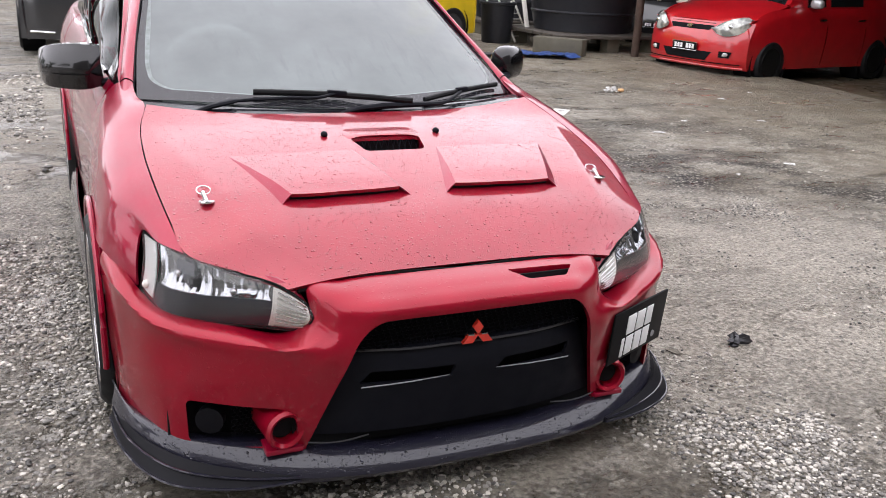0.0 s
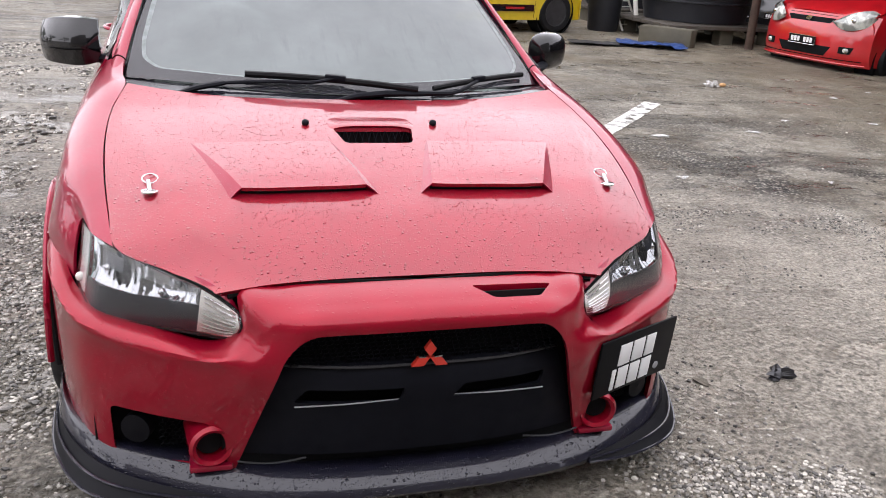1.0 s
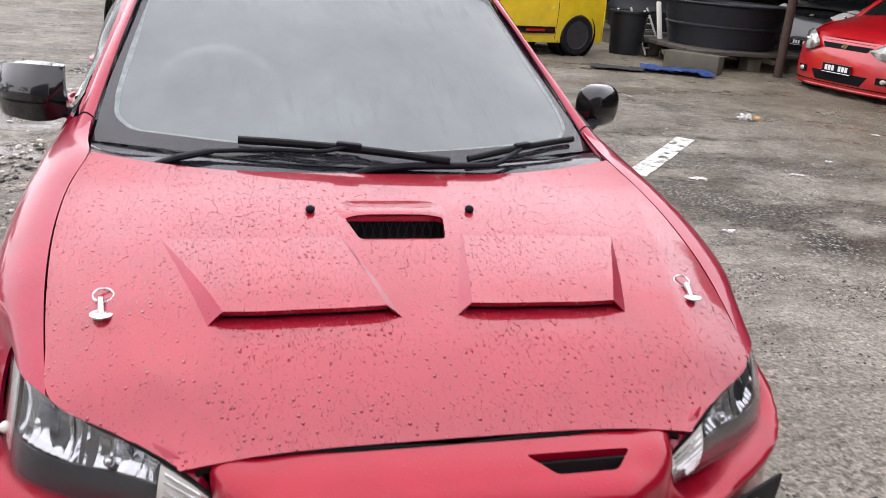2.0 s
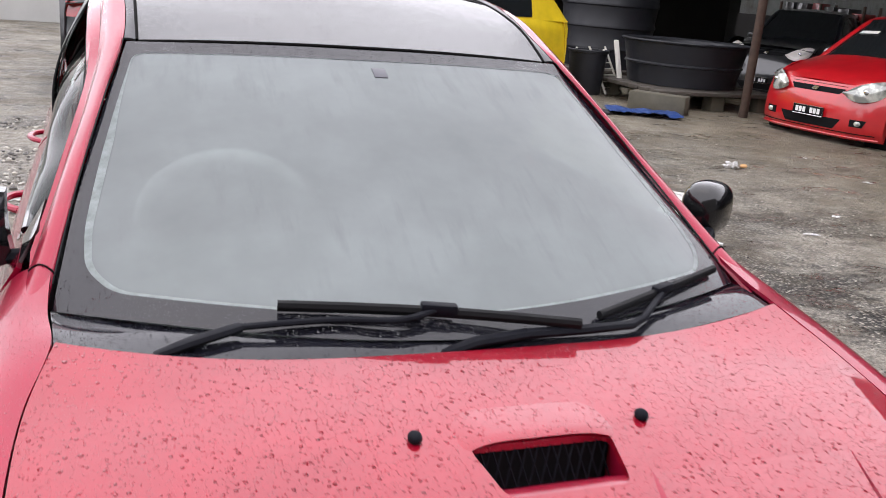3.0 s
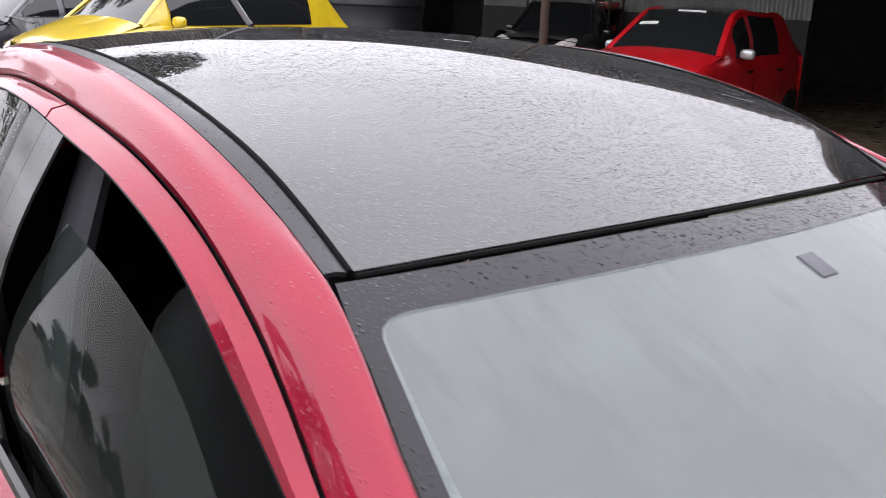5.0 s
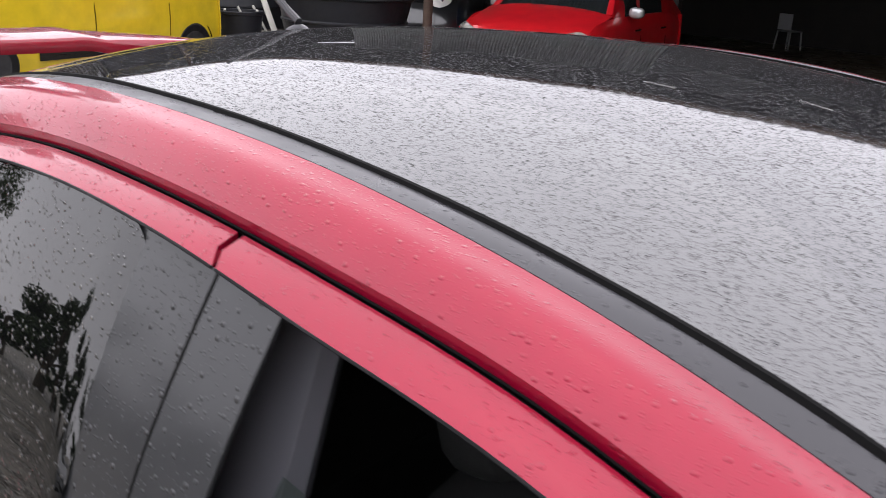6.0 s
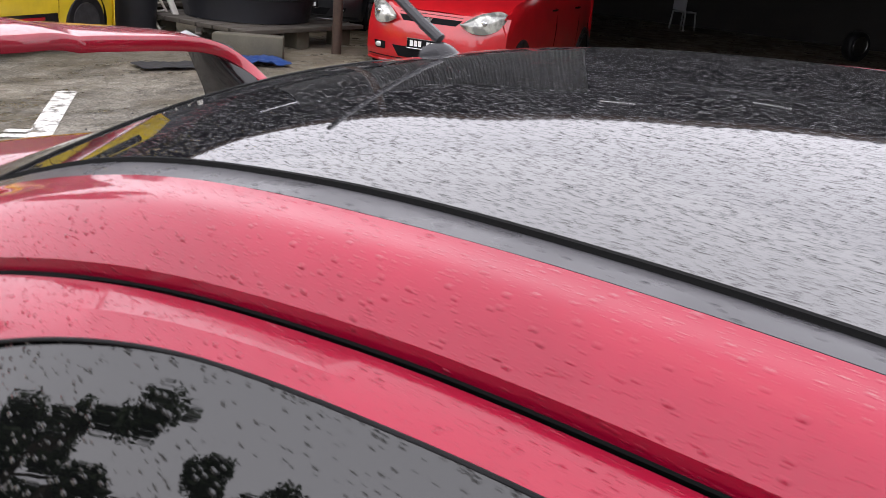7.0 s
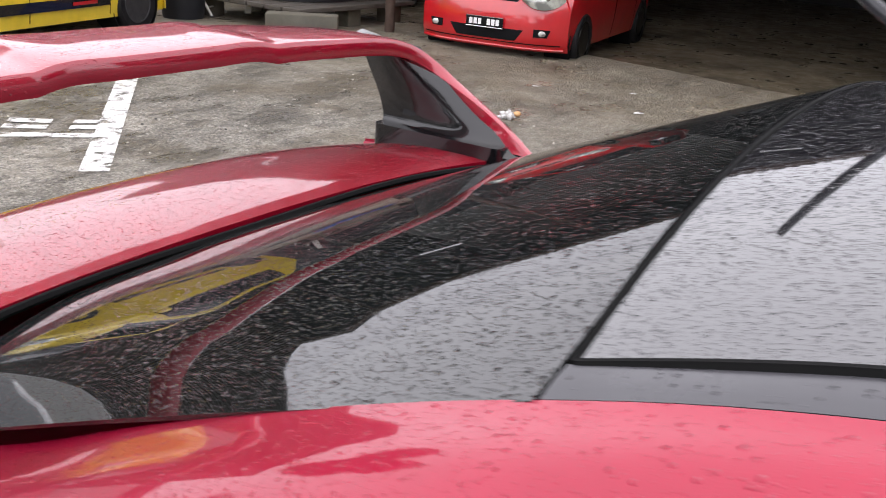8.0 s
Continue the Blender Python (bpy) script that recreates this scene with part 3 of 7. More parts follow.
for s in S2:
    wing = [[(s * x, y, z) for x, y, z in r] for r in ([(0.47, 0.094, 0.118), (0.60, 0.138, 0.136), (0.74, 0.225, 0.150), (0.845, 0.39, 0.158), (0.880, 0.58, 0.165)], [(0.47, 0.086, 0.108), (0.635, 0.118, 0.100), (0.778, 0.196, 0.098), (0.872, 0.375, 0.104), (0.898, 0.57, 0.116)])]
    shell("corner_winglet", loft(wing, 6, 30), 0.012, M["corner_black"], lip, ref=(0, 0.6, 0.0))
    part("fin_edge", tube(wing[1], 0.004, 6, 40), M["lip"], lip)
    part("fin_edge", tube([((a + c) / 2, (b + d) / 2 - 0.004, (z + w) / 2 + 0.006) for (a, b, z), (c, d, w) in zip(*wing)], 0.0035, 6, 40), M["lip"], lip)

# ---- headlamps ----
for s in S2:
    top = sample([(0.424, 0.158, 0.560), (0.482, 0.172, 0.603), (0.58, 0.250, 0.630), (0.702, 0.343, 0.664), (0.752, 0.410, 0.674), (0.786, 0.518, 0.676)], 13)
    low = sample([(0.440, 0.154, 0.512), (0.459, 0.176, 0.499), (0.53, 0.206, 0.503), (0.645, 0.262, 0.507), (0.712, 0.300, 0.511), (0.762, 0.340, 0.519), (0.790, 0.408, 0.532), (0.806, 0.475, 0.543)], 13)
    mid = [((a + c) / 2 - 0.004, (b + d) / 2 - 0.022, (z + w) / 2) for (a, b, z), (c, d, w) in zip(top, low)]
    lens = loft(sided([[(x, y + 0.002, z + 0.003) for x, y, z in top], mid, [(x, y - 0.004, z - 0.006) for x, y, z in low]], s), 41, 81)
    lamp = shell("headlamp", lens[::2, ::2], 0.003, M["lens"], car, ref=(0, 1.4, 0.55), label="clear headlamp with dark housing and chrome reflectors")
    lamp.visible_shadow = False
    nrm = np.cross(np.gradient(lens, axis=1), np.gradient(lens, axis=0))
    nrm /= np.linalg.norm(nrm, axis=2, keepdims=True)
    if np.sum(nrm * (lens - np.array((0, 1.4, 0.55)))) < 0:
        nrm = -nrm

    def inset(u0, u1, v0, v1, depth, wave=0.0, freq=0.0, bowl=0.0):
        """A sheet behind part of the lens; u from the inner end, v from the top."""
        a, b, c, d = int(v0 * 40), int(v1 * 40), int(u0 * 80), int(u1 * 80)
        P, N = lens[a:b + 1, c:d + 1], nrm[a:b + 1, c:d + 1]
        uu = np.linspace(0, 1, P.shape[1])[None, :, None]
        vv = np.linspace(0, 1, P.shape[0])[:, None, None]
        return P - N * (depth + wave * np.sin(uu * freq) + bowl * np.sin(uu * math.pi) * np.sin(0.3 + vv * 2.6))

    shell("housing", inset(0.06, 0.96, 0.03, 0.97, 0.040)[::2, ::2], 0.004, M["housing"], lamp, ref=(0, 1.4, 0.55))
    def band(u0, u1, top_v, low_v, depth, bowls=(), flute=0.0, freq=0.0):
        """A sheet behind the lens between two lines of v over u, hollowed by bowls of (middle, half width, depth)."""
        P = []
        for c in range(int(u0 * 80), int(u1 * 80) + 1):
            u = c / 80
            vt, vl = (float(np.interp(u, *q)) for q in (top_v, low_v))
            col = []
            for f in np.linspace(0, 1, 15):
                r = min(max(vt + (vl - vt) * f, 0.0), 1.0) * 40
                i = min(int(r), 39)
                p, n = (q[i, c] * (1 - r + i) + q[i + 1, c] * (r - i) for q in (lens, nrm))
                d = depth + sum(dp * max(0.0, 1 - ((u - m) / hw_)**2) * math.sin(0.25 + 2.6 * f) for m, hw_, dp in bowls) + flute * math.sin(u * freq)
                col.append(p - n * d)
            P.append(col)
        return P

    edge_v = ((0.20, 0.40, 0.55, 0.86), (0.34, 0.46, 0.56, 0.66))
    shell("lower_mask", band(0.19, 0.87, edge_v, ((0, 1), (0.99, 0.99)), 0.010), 0.003, M["housing"], lamp, ref=(0, 1.4, 0.55), label="dark lower lamp mask")
    shell("main_reflector", band(0.50, 0.83, ((0, 1), (0.04, 0.04)), edge_v, 0.013, ((0.66, 0.17, 0.030),), 0.0022, 150), 0.003, M["reflector"], lamp, ref=(0, 1.4, 0.55), label="fluted chrome reflector")
    shell("dipped_reflector", band(0.21, 0.50, ((0, 1), (0.05, 0.05)), edge_v, 0.013, ((0.36, 0.14, 0.020),), 0.0018, 170), 0.003, M["reflector"], lamp, ref=(0, 1.4, 0.55), label="fluted chrome reflector")
    shell("lamp_shade", inset(0.60, 0.72, 0.10, 0.30, 0.014)[::2, ::2], 0.003, M["housing"], lamp, ref=(0, 1.4, 0.55), label="dark shade over the bulb")
    for u, v in ((0.70, 0.34), (0.40, 0.36)):
        c = lens[int(v * 40), int(u * 80)] - nrm[int(v * 40), int(u * 80)] * 0.020
        part("bulb_cap", ball(0.010, 0.012, 0.010, pose(*c), 12), M["silver"], lamp)
    shell("indicator", inset(0.015, 0.20, 0.05, 0.97, 0.007)[::2], 0.003, M["lamp_clear"], lamp, ref=(0, 1.4, 0.55), label="ribbed clear indicator")
    for f in np.linspace(0.14, 0.90, 8):
        rib = inset(0.03, 0.195, f, f, 0.004)[0]
        part("indicator_rib", tube(rib[::3], 0.0022, 5), M["chrome"], lamp)
    shell("side_reflector", inset(0.86, 0.99, 0.03, 0.97, 0.005)[::2], 0.003, M["white"], lamp, ref=(0, 1.4, 0.55), label="pale side reflector")
    c = lens[32, 74] - nrm[32, 74] * 0.002
    part("side_bulb", ball(0.012, 0.010, 0.012, pose(*c), 12), M["lamp_clear"], lamp)
    # red edge of the body that runs in under the lamp all round
    loop = np.concatenate([lens[0, ::4], lens[4:-4:4, -1], lens[-1, ::-4], lens[-5:4:-4, 0]])
    ln = np.concatenate([nrm[0, ::4], nrm[4:-4:4, -1], nrm[-1, ::-4], nrm[-5:4:-4, 0]])
    tg = np.roll(loop, -1, 0) - np.roll(loop, 1, 0)
    outw = np.cross(tg, ln)
    outw /= np.linalg.norm(outw, axis=1, keepdims=True)
    outw *= np.sign(np.sum(outw * (loop - loop.mean(0))))
    strip = np.stack([loop - ln * 0.045, loop - ln * 0.012 + outw * 0.003, loop - ln * 0.016 + outw * 0.016, loop - ln * 0.045 + outw * 0.030])
    strip = np.concatenate([strip, strip[:, :1]], axis=1)
    shell("lamp_surround", strip, 0.002, RED, car, ref=(0, 1.4, 0.55))
    part("lamp_seal", tube([tuple(q) for q in loop - ln * 0.006 + outw * 0.001], 0.0036, 6, 0, True), M["seam"], lamp)

# ---- front wings ----
wing_cols = [
    [(0.704, 0.347, 0.668), (0.752, 0.413, 0.677), (0.789, 0.522, 0.679), (0.806, 0.500, 0.612), (0.811, 0.480, 0.545)],
    [(0.721, 0.468, 0.719), (0.772, 0.505, 0.712), (0.808, 0.566, 0.696), (0.836, 0.556, 0.640), (0.846, 0.546, 0.572)],
    [(0.737, 0.624, 0.774), (0.788, 0.630, 0.764), (0.828, 0.640, 0.735), (0.858, 0.650, 0.680), (0.886, 0.660, 0.602)],
    [(0.743, 0.810, 0.826), (0.798, 0.810, 0.816), (0.842, 0.810, 0.785), (0.870, 0.810, 0.720), (0.895, 0.810, 0.602)],
    [(0.731, 0.985, 0.872), (0.792, 0.985, 0.860), (0.840, 0.985, 0.825), (0.870, 0.985, 0.750), (0.895, 0.985, 0.602)],
    [(0.700, 1.135, 0.917), (0.766, 1.140, 0.902), (0.822, 1.150, 0.865), (0.862, 1.150, 0.780), (0.887, 1.150, 0.602)],
    [(0.712, 1.240, 0.925), (0.764, 1.262, 0.922), (0.812, 1.290, 0.890), (0.854, 1.290, 0.800), (0.880, 1.290, 0.602)],
    [(0.713, 1.378, 0.958), (0.756, 1.395, 0.950), (0.800, 1.420, 0.905), (0.849, 1.420, 0.810), (0.876, 1.420, 0.602)],
]
low_cols = [[(0.888, 0.655, 0.602), (0.890, 0.650, 0.45), (0.872, 0.620, 0.20)], [(0.895, 0.81, 0.602), (0.897, 0.81, 0.45), (0.88, 0.81, 0.20)], [(0.895, 0.985, 0.602), (0.897, 0.985, 0.45), (0.88, 0.985, 0.20)],
            [(0.887, 1.15, 0.602), (0.888, 1.15, 0.45), (0.868, 1.15, 0.20)], [(0.880, 1.29, 0.602), (0.879, 1.29, 0.45), (0.86, 1.29, 0.20)], [(0.876, 1.42, 0.602), (0.875, 1.42, 0.45), (0.855, 1.42, 0.20)]]
WHEELS = ((0.93, 0.315), (3.565, 0.315))


def arch(y, z, r, x0, x1):
    return lathe([(0.001, x0), (r, x0), (r, x1), (0.001, x1)], 48, pose(0, y, z))


for s in S2:
    shell("front_wing", loft(sided(wing_cols, s), 50, 30), 0.008, RED, car, label="red front wing")
    lw = shell("wing_lower", loft(sided(low_cols, s), 36, 16), 0.008, RED, car)
    cut(lw, arch(0.93, 0.315, 0.345, s * 0.5, s * 1.2))
    split_loose(lw)
    part("arch_trim", tube([(s * 0.897, 0.93 + 0.347 * math.cos(w), 0.315 + 0.347 * math.sin(w)) for w in np.linspace(-0.15, math.pi + 0.15, 30)], 0.009, 8), RED, car)
    part("wheel_liner", lathe([(0.36, s * 0.60), (0.36, s * 0.87), (0.352, s * 0.87), (0.352, s * 0.60)], 40, pose(0, 0.93, 0.315)), M["void"], car)

# ---- doors, sills and quarters ----
side_cols = {
    1.425: [(0.776, 0.946), (0.802, 0.905), (0.849, 0.81), (0.876, 0.602), (0.875, 0.45), (0.852, 0.20)],
    2.0: [(0.786, 0.958), (0.812, 0.930), (0.851, 0.83), (0.878, 0.605), (0.875, 0.45), (0.852, 0.20)],
    2.62: [(0.786, 0.980), (0.813, 0.955), (0.852, 0.85), (0.878, 0.62), (0.875, 0.45), (0.852, 0.20)],
    3.2: [(0.776, 1.005), (0.806, 0.980), (0.853, 0.88), (0.884, 0.65), (0.880, 0.45), (0.855, 0.20)],
    3.6: [(0.762, 1.028), (0.802, 1.005), (0.857, 0.91), (0.897, 0.66), (0.895, 0.45), (0.865, 0.20)],
    4.0: [(0.738, 1.050), (0.786, 1.030), (0.851, 0.93), (0.890, 0.68), (0.875, 0.45), (0.835, 0.24)],
    4.35: [(0.715, 1.060), (0.756, 1.042), (0.823, 0.95), (0.866, 0.70), (0.845, 0.45), (0.800, 0.28)],
    4.62: [(0.680, 1.045), (0.712, 1.025), (0.772, 0.93), (0.812, 0.68), (0.795, 0.45), (0.760, 0.30)],
}
ys = sorted(side_cols)
side_net = [[(x, y, z) for x, z in side_cols[y]] for y in ys]
full_side = loft(side_net, 120, 26)
for s in S2:
    G = full_side * (s, 1, 1)
    yy = full_side[:, 0, 1]
    for name, y0, y1 in (("front_door", 1.43, 2.615), ("rear_door", 2.622, 3.52), ("rear_quarter", 3.527, 4.62)):
        i = np.where((yy >= y0 - 0.005) & (yy <= y1 + 0.012))[0]
        d = shell(name, G[i[0]:i[-1] + 1], 0.01, RED, car, label="red door" if "door" in name else "red rear quarter panel")
        if name != "front_door":
            cut(d, arch(3.565, 0.315, 0.350, s * 0.5, s * 1.2))
        if "door" in name:
            y = y1 - 0.14
            hz = 0.80 if name == "front_door" else 0.825
            part("door_handle", tube([(s * 0.866, y - 0.09, hz), (s * 0.895, y - 0.07, hz + 0.004), (s * 0.897, y + 0.05, hz + 0.008), (s * 0.868, y + 0.075, hz + 0.008)], 0.013, 8, 16, flat=0.8), RED, d)
    part("rear_arch_trim", tube([(s * 0.898, 3.565 + 0.352 * math.cos(w), 0.315 + 0.352 * math.sin(w)) for w in np.linspace(-0.1, math.pi + 0.1, 30)], 0.009, 8), RED, car)
    part("wheel_liner", lathe([(0.362, s * 0.60), (0.362, s * 0.87), (0.354, s * 0.87), (0.354, s * 0.60)], 40, pose(0, 3.565, 0.315)), M["void"], car)
    shell("side_skirt", loft(sided([[(0.86, 1.26, 0.24), (0.885, 1.8, 0.235), (0.885, 2.8, 0.235), (0.865, 3.25, 0.24)], [(0.89, 1.25, 0.18), (0.912, 1.8, 0.17), (0.912, 2.8, 0.17), (0.895, 3.25, 0.18)], [(0.84, 1.26, 0.13), (0.85, 1.8, 0.12), (0.85, 2.8, 0.12), (0.84, 3.25, 0.13)]], s), 10, 40), 0.008, M["black_gloss"], car, label="black side skirt")
    # belt moulding
    belt = [(s * (p[0] - 0.004), p[1], p[2] + 0.004) for p in full_side[8:96:8, 0]]
    part("belt_moulding", tube(belt, 0.011, 8, 60, flat=0.8), M["black_gloss"], car, "black belt moulding")

# ---- windscreen, pillars and roof ----
RI = [(0.722, 1.235, 0.893), (0.711, 1.345, 0.936), (0.679, 1.55, 1.050), (0.622, 1.84, 1.213), (0.578, 2.035, 1.318), (0.574, 2.19, 1.368), (0.576, 2.33, 1.414), (0.582, 2.55, 1.456), (0.585, 2.75, 1.473),
      (0.585, 2.95, 1.474), (0.584, 3.15, 1.458), (0.582, 3.34, 1.408), (0.580, 3.44, 1.370), (0.580, 3.61, 1.292), (0.580, 3.75, 1.222), (0.585, 4.0, 1.090), (0.60, 4.10, 1.052)]
GP = [(0.774, 1.255, 0.900), (0.752, 1.378, 0.948), (0.714, 1.60, 1.052), (0.668, 1.86, 1.172), (0.640, 2.07, 1.282), (0.635, 2.20, 1.345), (0.635, 2.34, 1.386), (0.635, 2.56, 1.418), (0.635, 2.75, 1.434),
      (0.636, 2.95, 1.436), (0.640, 3.13, 1.418), (0.655, 3.32, 1.368), (0.668, 3.43, 1.328), (0.690, 3.58, 1.250), (0.705, 3.72, 1.180), (0.728, 3.95, 1.080), (0.735, 4.04, 1.056)]


def eased(curve, wide=0.07):
    """The same stations on a curve with its small kinks evened out."""
    d = sample(curve, 500)
    C = np.array(curve, float)
    out = []
    for c in C:
        w = np.exp(-((d[:, 1] - c[1]) / wide)**2)
        w /= w.sum()
        line = np.polyfit(d[:, 1] - c[1], d, 2, w=np.sqrt(w + 1e-9))
        out.append((float(line[2][0]), float(c[1]), float(line[2][2])))
    out[0], out[-1] = curve[0], curve[-1]
    return out


RI, GP = eased(RI, 0.16), eased(GP, 0.16)
GP = [(x - (0.005 if 2.0 < y < 3.4 else 0.0), y, z + (0.003 if 2.0 < y < 3.4 else 0.0)) for x, y, z in GP]
for s in S2:
    lift = [0.5, 0.5, 0.5, 0.5, 0.3] + [0.0] * 12
    top_edge = [(a + 0.005 * q, b, z + 0.011 * q) if q else (a * 0.9 + c * 0.1, b * 0.9 + d * 0.1, z * 0.9 + w * 0.1 + 0.002) for q, (a, b, z), (c, d, w) in zip(lift, RI, GP)]
    rows = [RI, top_edge, [((a + c) / 2 + 0.003, (b + d) / 2, (z + w) / 2 + (0.010 if b > 2.1 else 0.016)) for (a, b, z), (c, d, w) in zip(RI, GP)], GP]
    rail = loft(sided(rows, s), 16, 130)
    fold = np.stack([rail[-1] + (s * 0.002, 0, -0.004), rail[-1] + (s * -0.001, 0.002, -0.016)])
    shell("roof_rail", np.concatenate([rail, fold]), 0.010, RED, car, ref=(0, 2.4, 1.0), label="red pillar and roof rail")
    col = int(np.argmin(abs(rail[0, :, 1] - 1.376)))
    part("pillar_seam", tube(rail[:, col] + (0, 0, 0.0005), 0.0022, 6), M["seam"], car)

ws_top = [(0, 1.978, 1.325), (0.2, 1.984, 1.324), (0.4, 2.005, 1.318), (0.52, 2.022, 1.313), (0.572, 2.032, 1.311)]
ws_bot = [(0, 1.085, 0.897), (0.2, 1.105, 0.899), (0.4, 1.152, 0.906), (0.56, 1.205, 0.912), (0.708, 1.285, 0.908)]
ws_mid = [(0, 1.520, 1.118), (0.21, 1.528, 1.116), (0.42, 1.555, 1.106), (0.57, 1.585, 1.092), (0.664, 1.610, 1.076)]
wsg = loft(mirrored([ws_bot, ws_mid, ws_top]), 60, 80)
ws = shell("windscreen", wsg, 0.004, M["windscreen"], car, ref=(0, 2.4, 0.6), label="misted windscreen with black border")
ws.visible_shadow = False
one_coat(ws, 60, 80)


def ring_of(P, field, drop, n=360, wide=0.0):
    """A border strip on a sheet of glass between its edge and a rounded clear field (outline in u, v)."""
    nv, nu = P.shape[:2]
    nrm = np.cross(np.gradient(P, axis=1), np.gradient(P, axis=0))
    nrm /= np.linalg.norm(nrm, axis=2, keepdims=True)
    nrm *= np.sign(nrm[nv // 2, nu // 2, 2])
    Q = P - nrm * drop
    F = np.array(field)
    mid = np.array((0.5, 0.5))

    def at(u, v):
        a, b = min(max(v, 0), 1) * (nv - 1), min(max(u, 0), 1) * (nu - 1)
        i, j = min(int(a), nv - 2), min(int(b), nu - 2)
        fa, fb = a - i, b - j
        return (Q[i, j] * (1 - fb) + Q[i, j + 1] * fb) * (1 - fa) + (Q[i + 1, j] * (1 - fb) + Q[i + 1, j + 1] * fb) * fa

    bm = bmesh.new()
    rings = []
    for k in range(n):
        w = math.pi / 4 + 2 * math.pi * k / n
        d = np.array((math.cos(w), math.sin(w)))
        out = mid + d * 0.5 / max(abs(d))
        A, B = F, np.roll(F, -1, 0)
        e = B - A
        den = d[0] * e[:, 1] - d[1] * e[:, 0]
        den[np.abs(den) < 1e-12] = 1e-12
        q = A - mid
        t = (q[:, 0] * e[:, 1] - q[:, 1] * e[:, 0]) / den
        r = (q[:, 0] * d[1] - q[:, 1] * d[0]) / den
        ok = (t > 0) & (r >= -1e-6) & (r <= 1 + 1e-6)
        inn = mid + d * t[ok].min()
        if wide:
            out = inn - d * wide * (0.25 + abs(d[0])) * min(1.0, max(0.25, (0.85 - d[1]) / 0.7))
        rings.append([bm.verts.new(at(*(out + (inn - out) * f))) for f in (0, 0.25, 0.5, 0.75, 1.0)])
    for a, b in zip(rings, rings[1:] + rings[:1]):
        for i in range(4):
            bm.faces.new((a[i], b[i], b[i + 1], a[i + 1]))
    bmesh.ops.recalc_face_normals(bm, faces=bm.faces)
    return bm


lower = [(0.5 + 0.5 * x, 0.060 + 0.012 * abs(x)**4) for x in np.linspace(-0.86, 0.86, 21)]
clear_field = rounded([(0.020, 0.945), (0.021, 0.24), (0.031, 0.125)] + lower + [(0.969, 0.125), (0.979, 0.24), (0.980, 0.945)], 0.035, 6)


M["frit"] = wet_paint("black_glass_border", (0.007, 0.007, 0.011), 0.3, 0.85, fine=0.3, gloss=(0.02, 0.06), size=0.6)
M["frit"].node_tree.nodes["Principled BSDF"].inputs["Specular IOR Level"].default_value = 0.0
M["frit"].node_tree.nodes["Principled BSDF"].inputs["Coat IOR"].default_value = 1.52
fine = loft(mirrored([ws_bot, ws_mid, ws_top]), 150, 200)
part("black_border", ring_of(fine, clear_field, -0.0012), M["frit"], ws, "wet black border of the glass")
# Pale strip that stands in for a bright reflection along the glass edge.
M["rim_glare"] = mat("pale_rim_glare", (0.30, 0.345, 0.338), 0.25)
k = Nodes(M["rim_glare"])
k.set(Base_Color=k.mix(k.noise(18, 6, 0.7), (0.20, 0.23, 0.225), (0.27, 0.31, 0.302)), Roughness=0.3, Alpha=k.ramp(k.noise(26, 6, 0.7), (0.3, 0.45), (0.7, 0.95)))
part("glass_rim", ring_of(fine, clear_field, -0.0010, wide=0.011), M["rim_glare"], ws, "pale greenish painted reflection round the clear glass")
M["sticker"] = mat("grey_sticker", (0.10, 0.10, 0.115), 0.5)
part("sensor_patch", block(-0.017, 0.017, -0.021, 0.021, -0.002, 0.002, 0.001, pose(0.018, 1.873, 1.2795, 24.5)), M["sticker"], ws, "small grey sticker")
part("screen_gasket", tube([(-x, y, z) for x, y, z in RI[1:5]], 0.0020, 6, 30), M["rubber"], car)
part("screen_gasket", tube(RI[1:5], 0.0020, 6, 30), M["rubber"], car)

# cowl and wipers
shell("cowl", loft(mirrored([[(0, 1.050, 0.876), (0.25, 1.060, 0.880), (0.49, 1.090, 0.894), (0.697, 1.138, 0.908)], [(0, 1.078, 0.888), (0.25, 1.092, 0.892), (0.49, 1.142, 0.902), (0.705, 1.225, 0.910)], [(0, 1.092, 0.8945), (0.22, 1.114, 0.8965), (0.49, 1.190, 0.9045), (0.712, 1.294, 0.9045)]]), 6, 50), 0.006, M["frit"], car, ref=(0, 1.2, 0.5), label="wet black cowl panel")
wiper = part("wiper", tube([(-0.548, 1.108, 0.892), (-0.49, 1.114, 0.909), (-0.407, 1.143, 0.920)], [0.010, 0.014, 0.012], 8, 0, flat=0.7), M["plastic"], car, "black windscreen wiper arm and blade")
part("wiper_arm", tube([(-0.407, 1.143, 0.920), (-0.25, 1.135, 0.928), (-0.11, 1.112, 0.934), (-0.063, 1.121, 0.944)], 0.0075, 8, 24, flat=0.8), M["plastic"], wiper)
part("blade", tube([(-0.340, 1.174, 0.944), (-0.055, 1.121, 0.938), (0.208, 1.075, 0.919)], 0.009, 8, 30, flat=1.2), M["rubber"], wiper)
part("blade_joint", block(-0.034, 0.034, -0.010, 0.014, -0.011, 0.010, 0.005, pose(-0.058, 1.122, 0.944, 0, 3, -10.5)), M["plastic"], wiper)
wip2 = part("wiper", tube([(-0.075, 1.072, 0.876), (0.0, 1.076, 0.895), (0.10, 1.080, 0.904)], [0.010, 0.014, 0.014], 8, 0, flat=0.7), M["plastic"], car, "black windscreen wiper arm and blade")
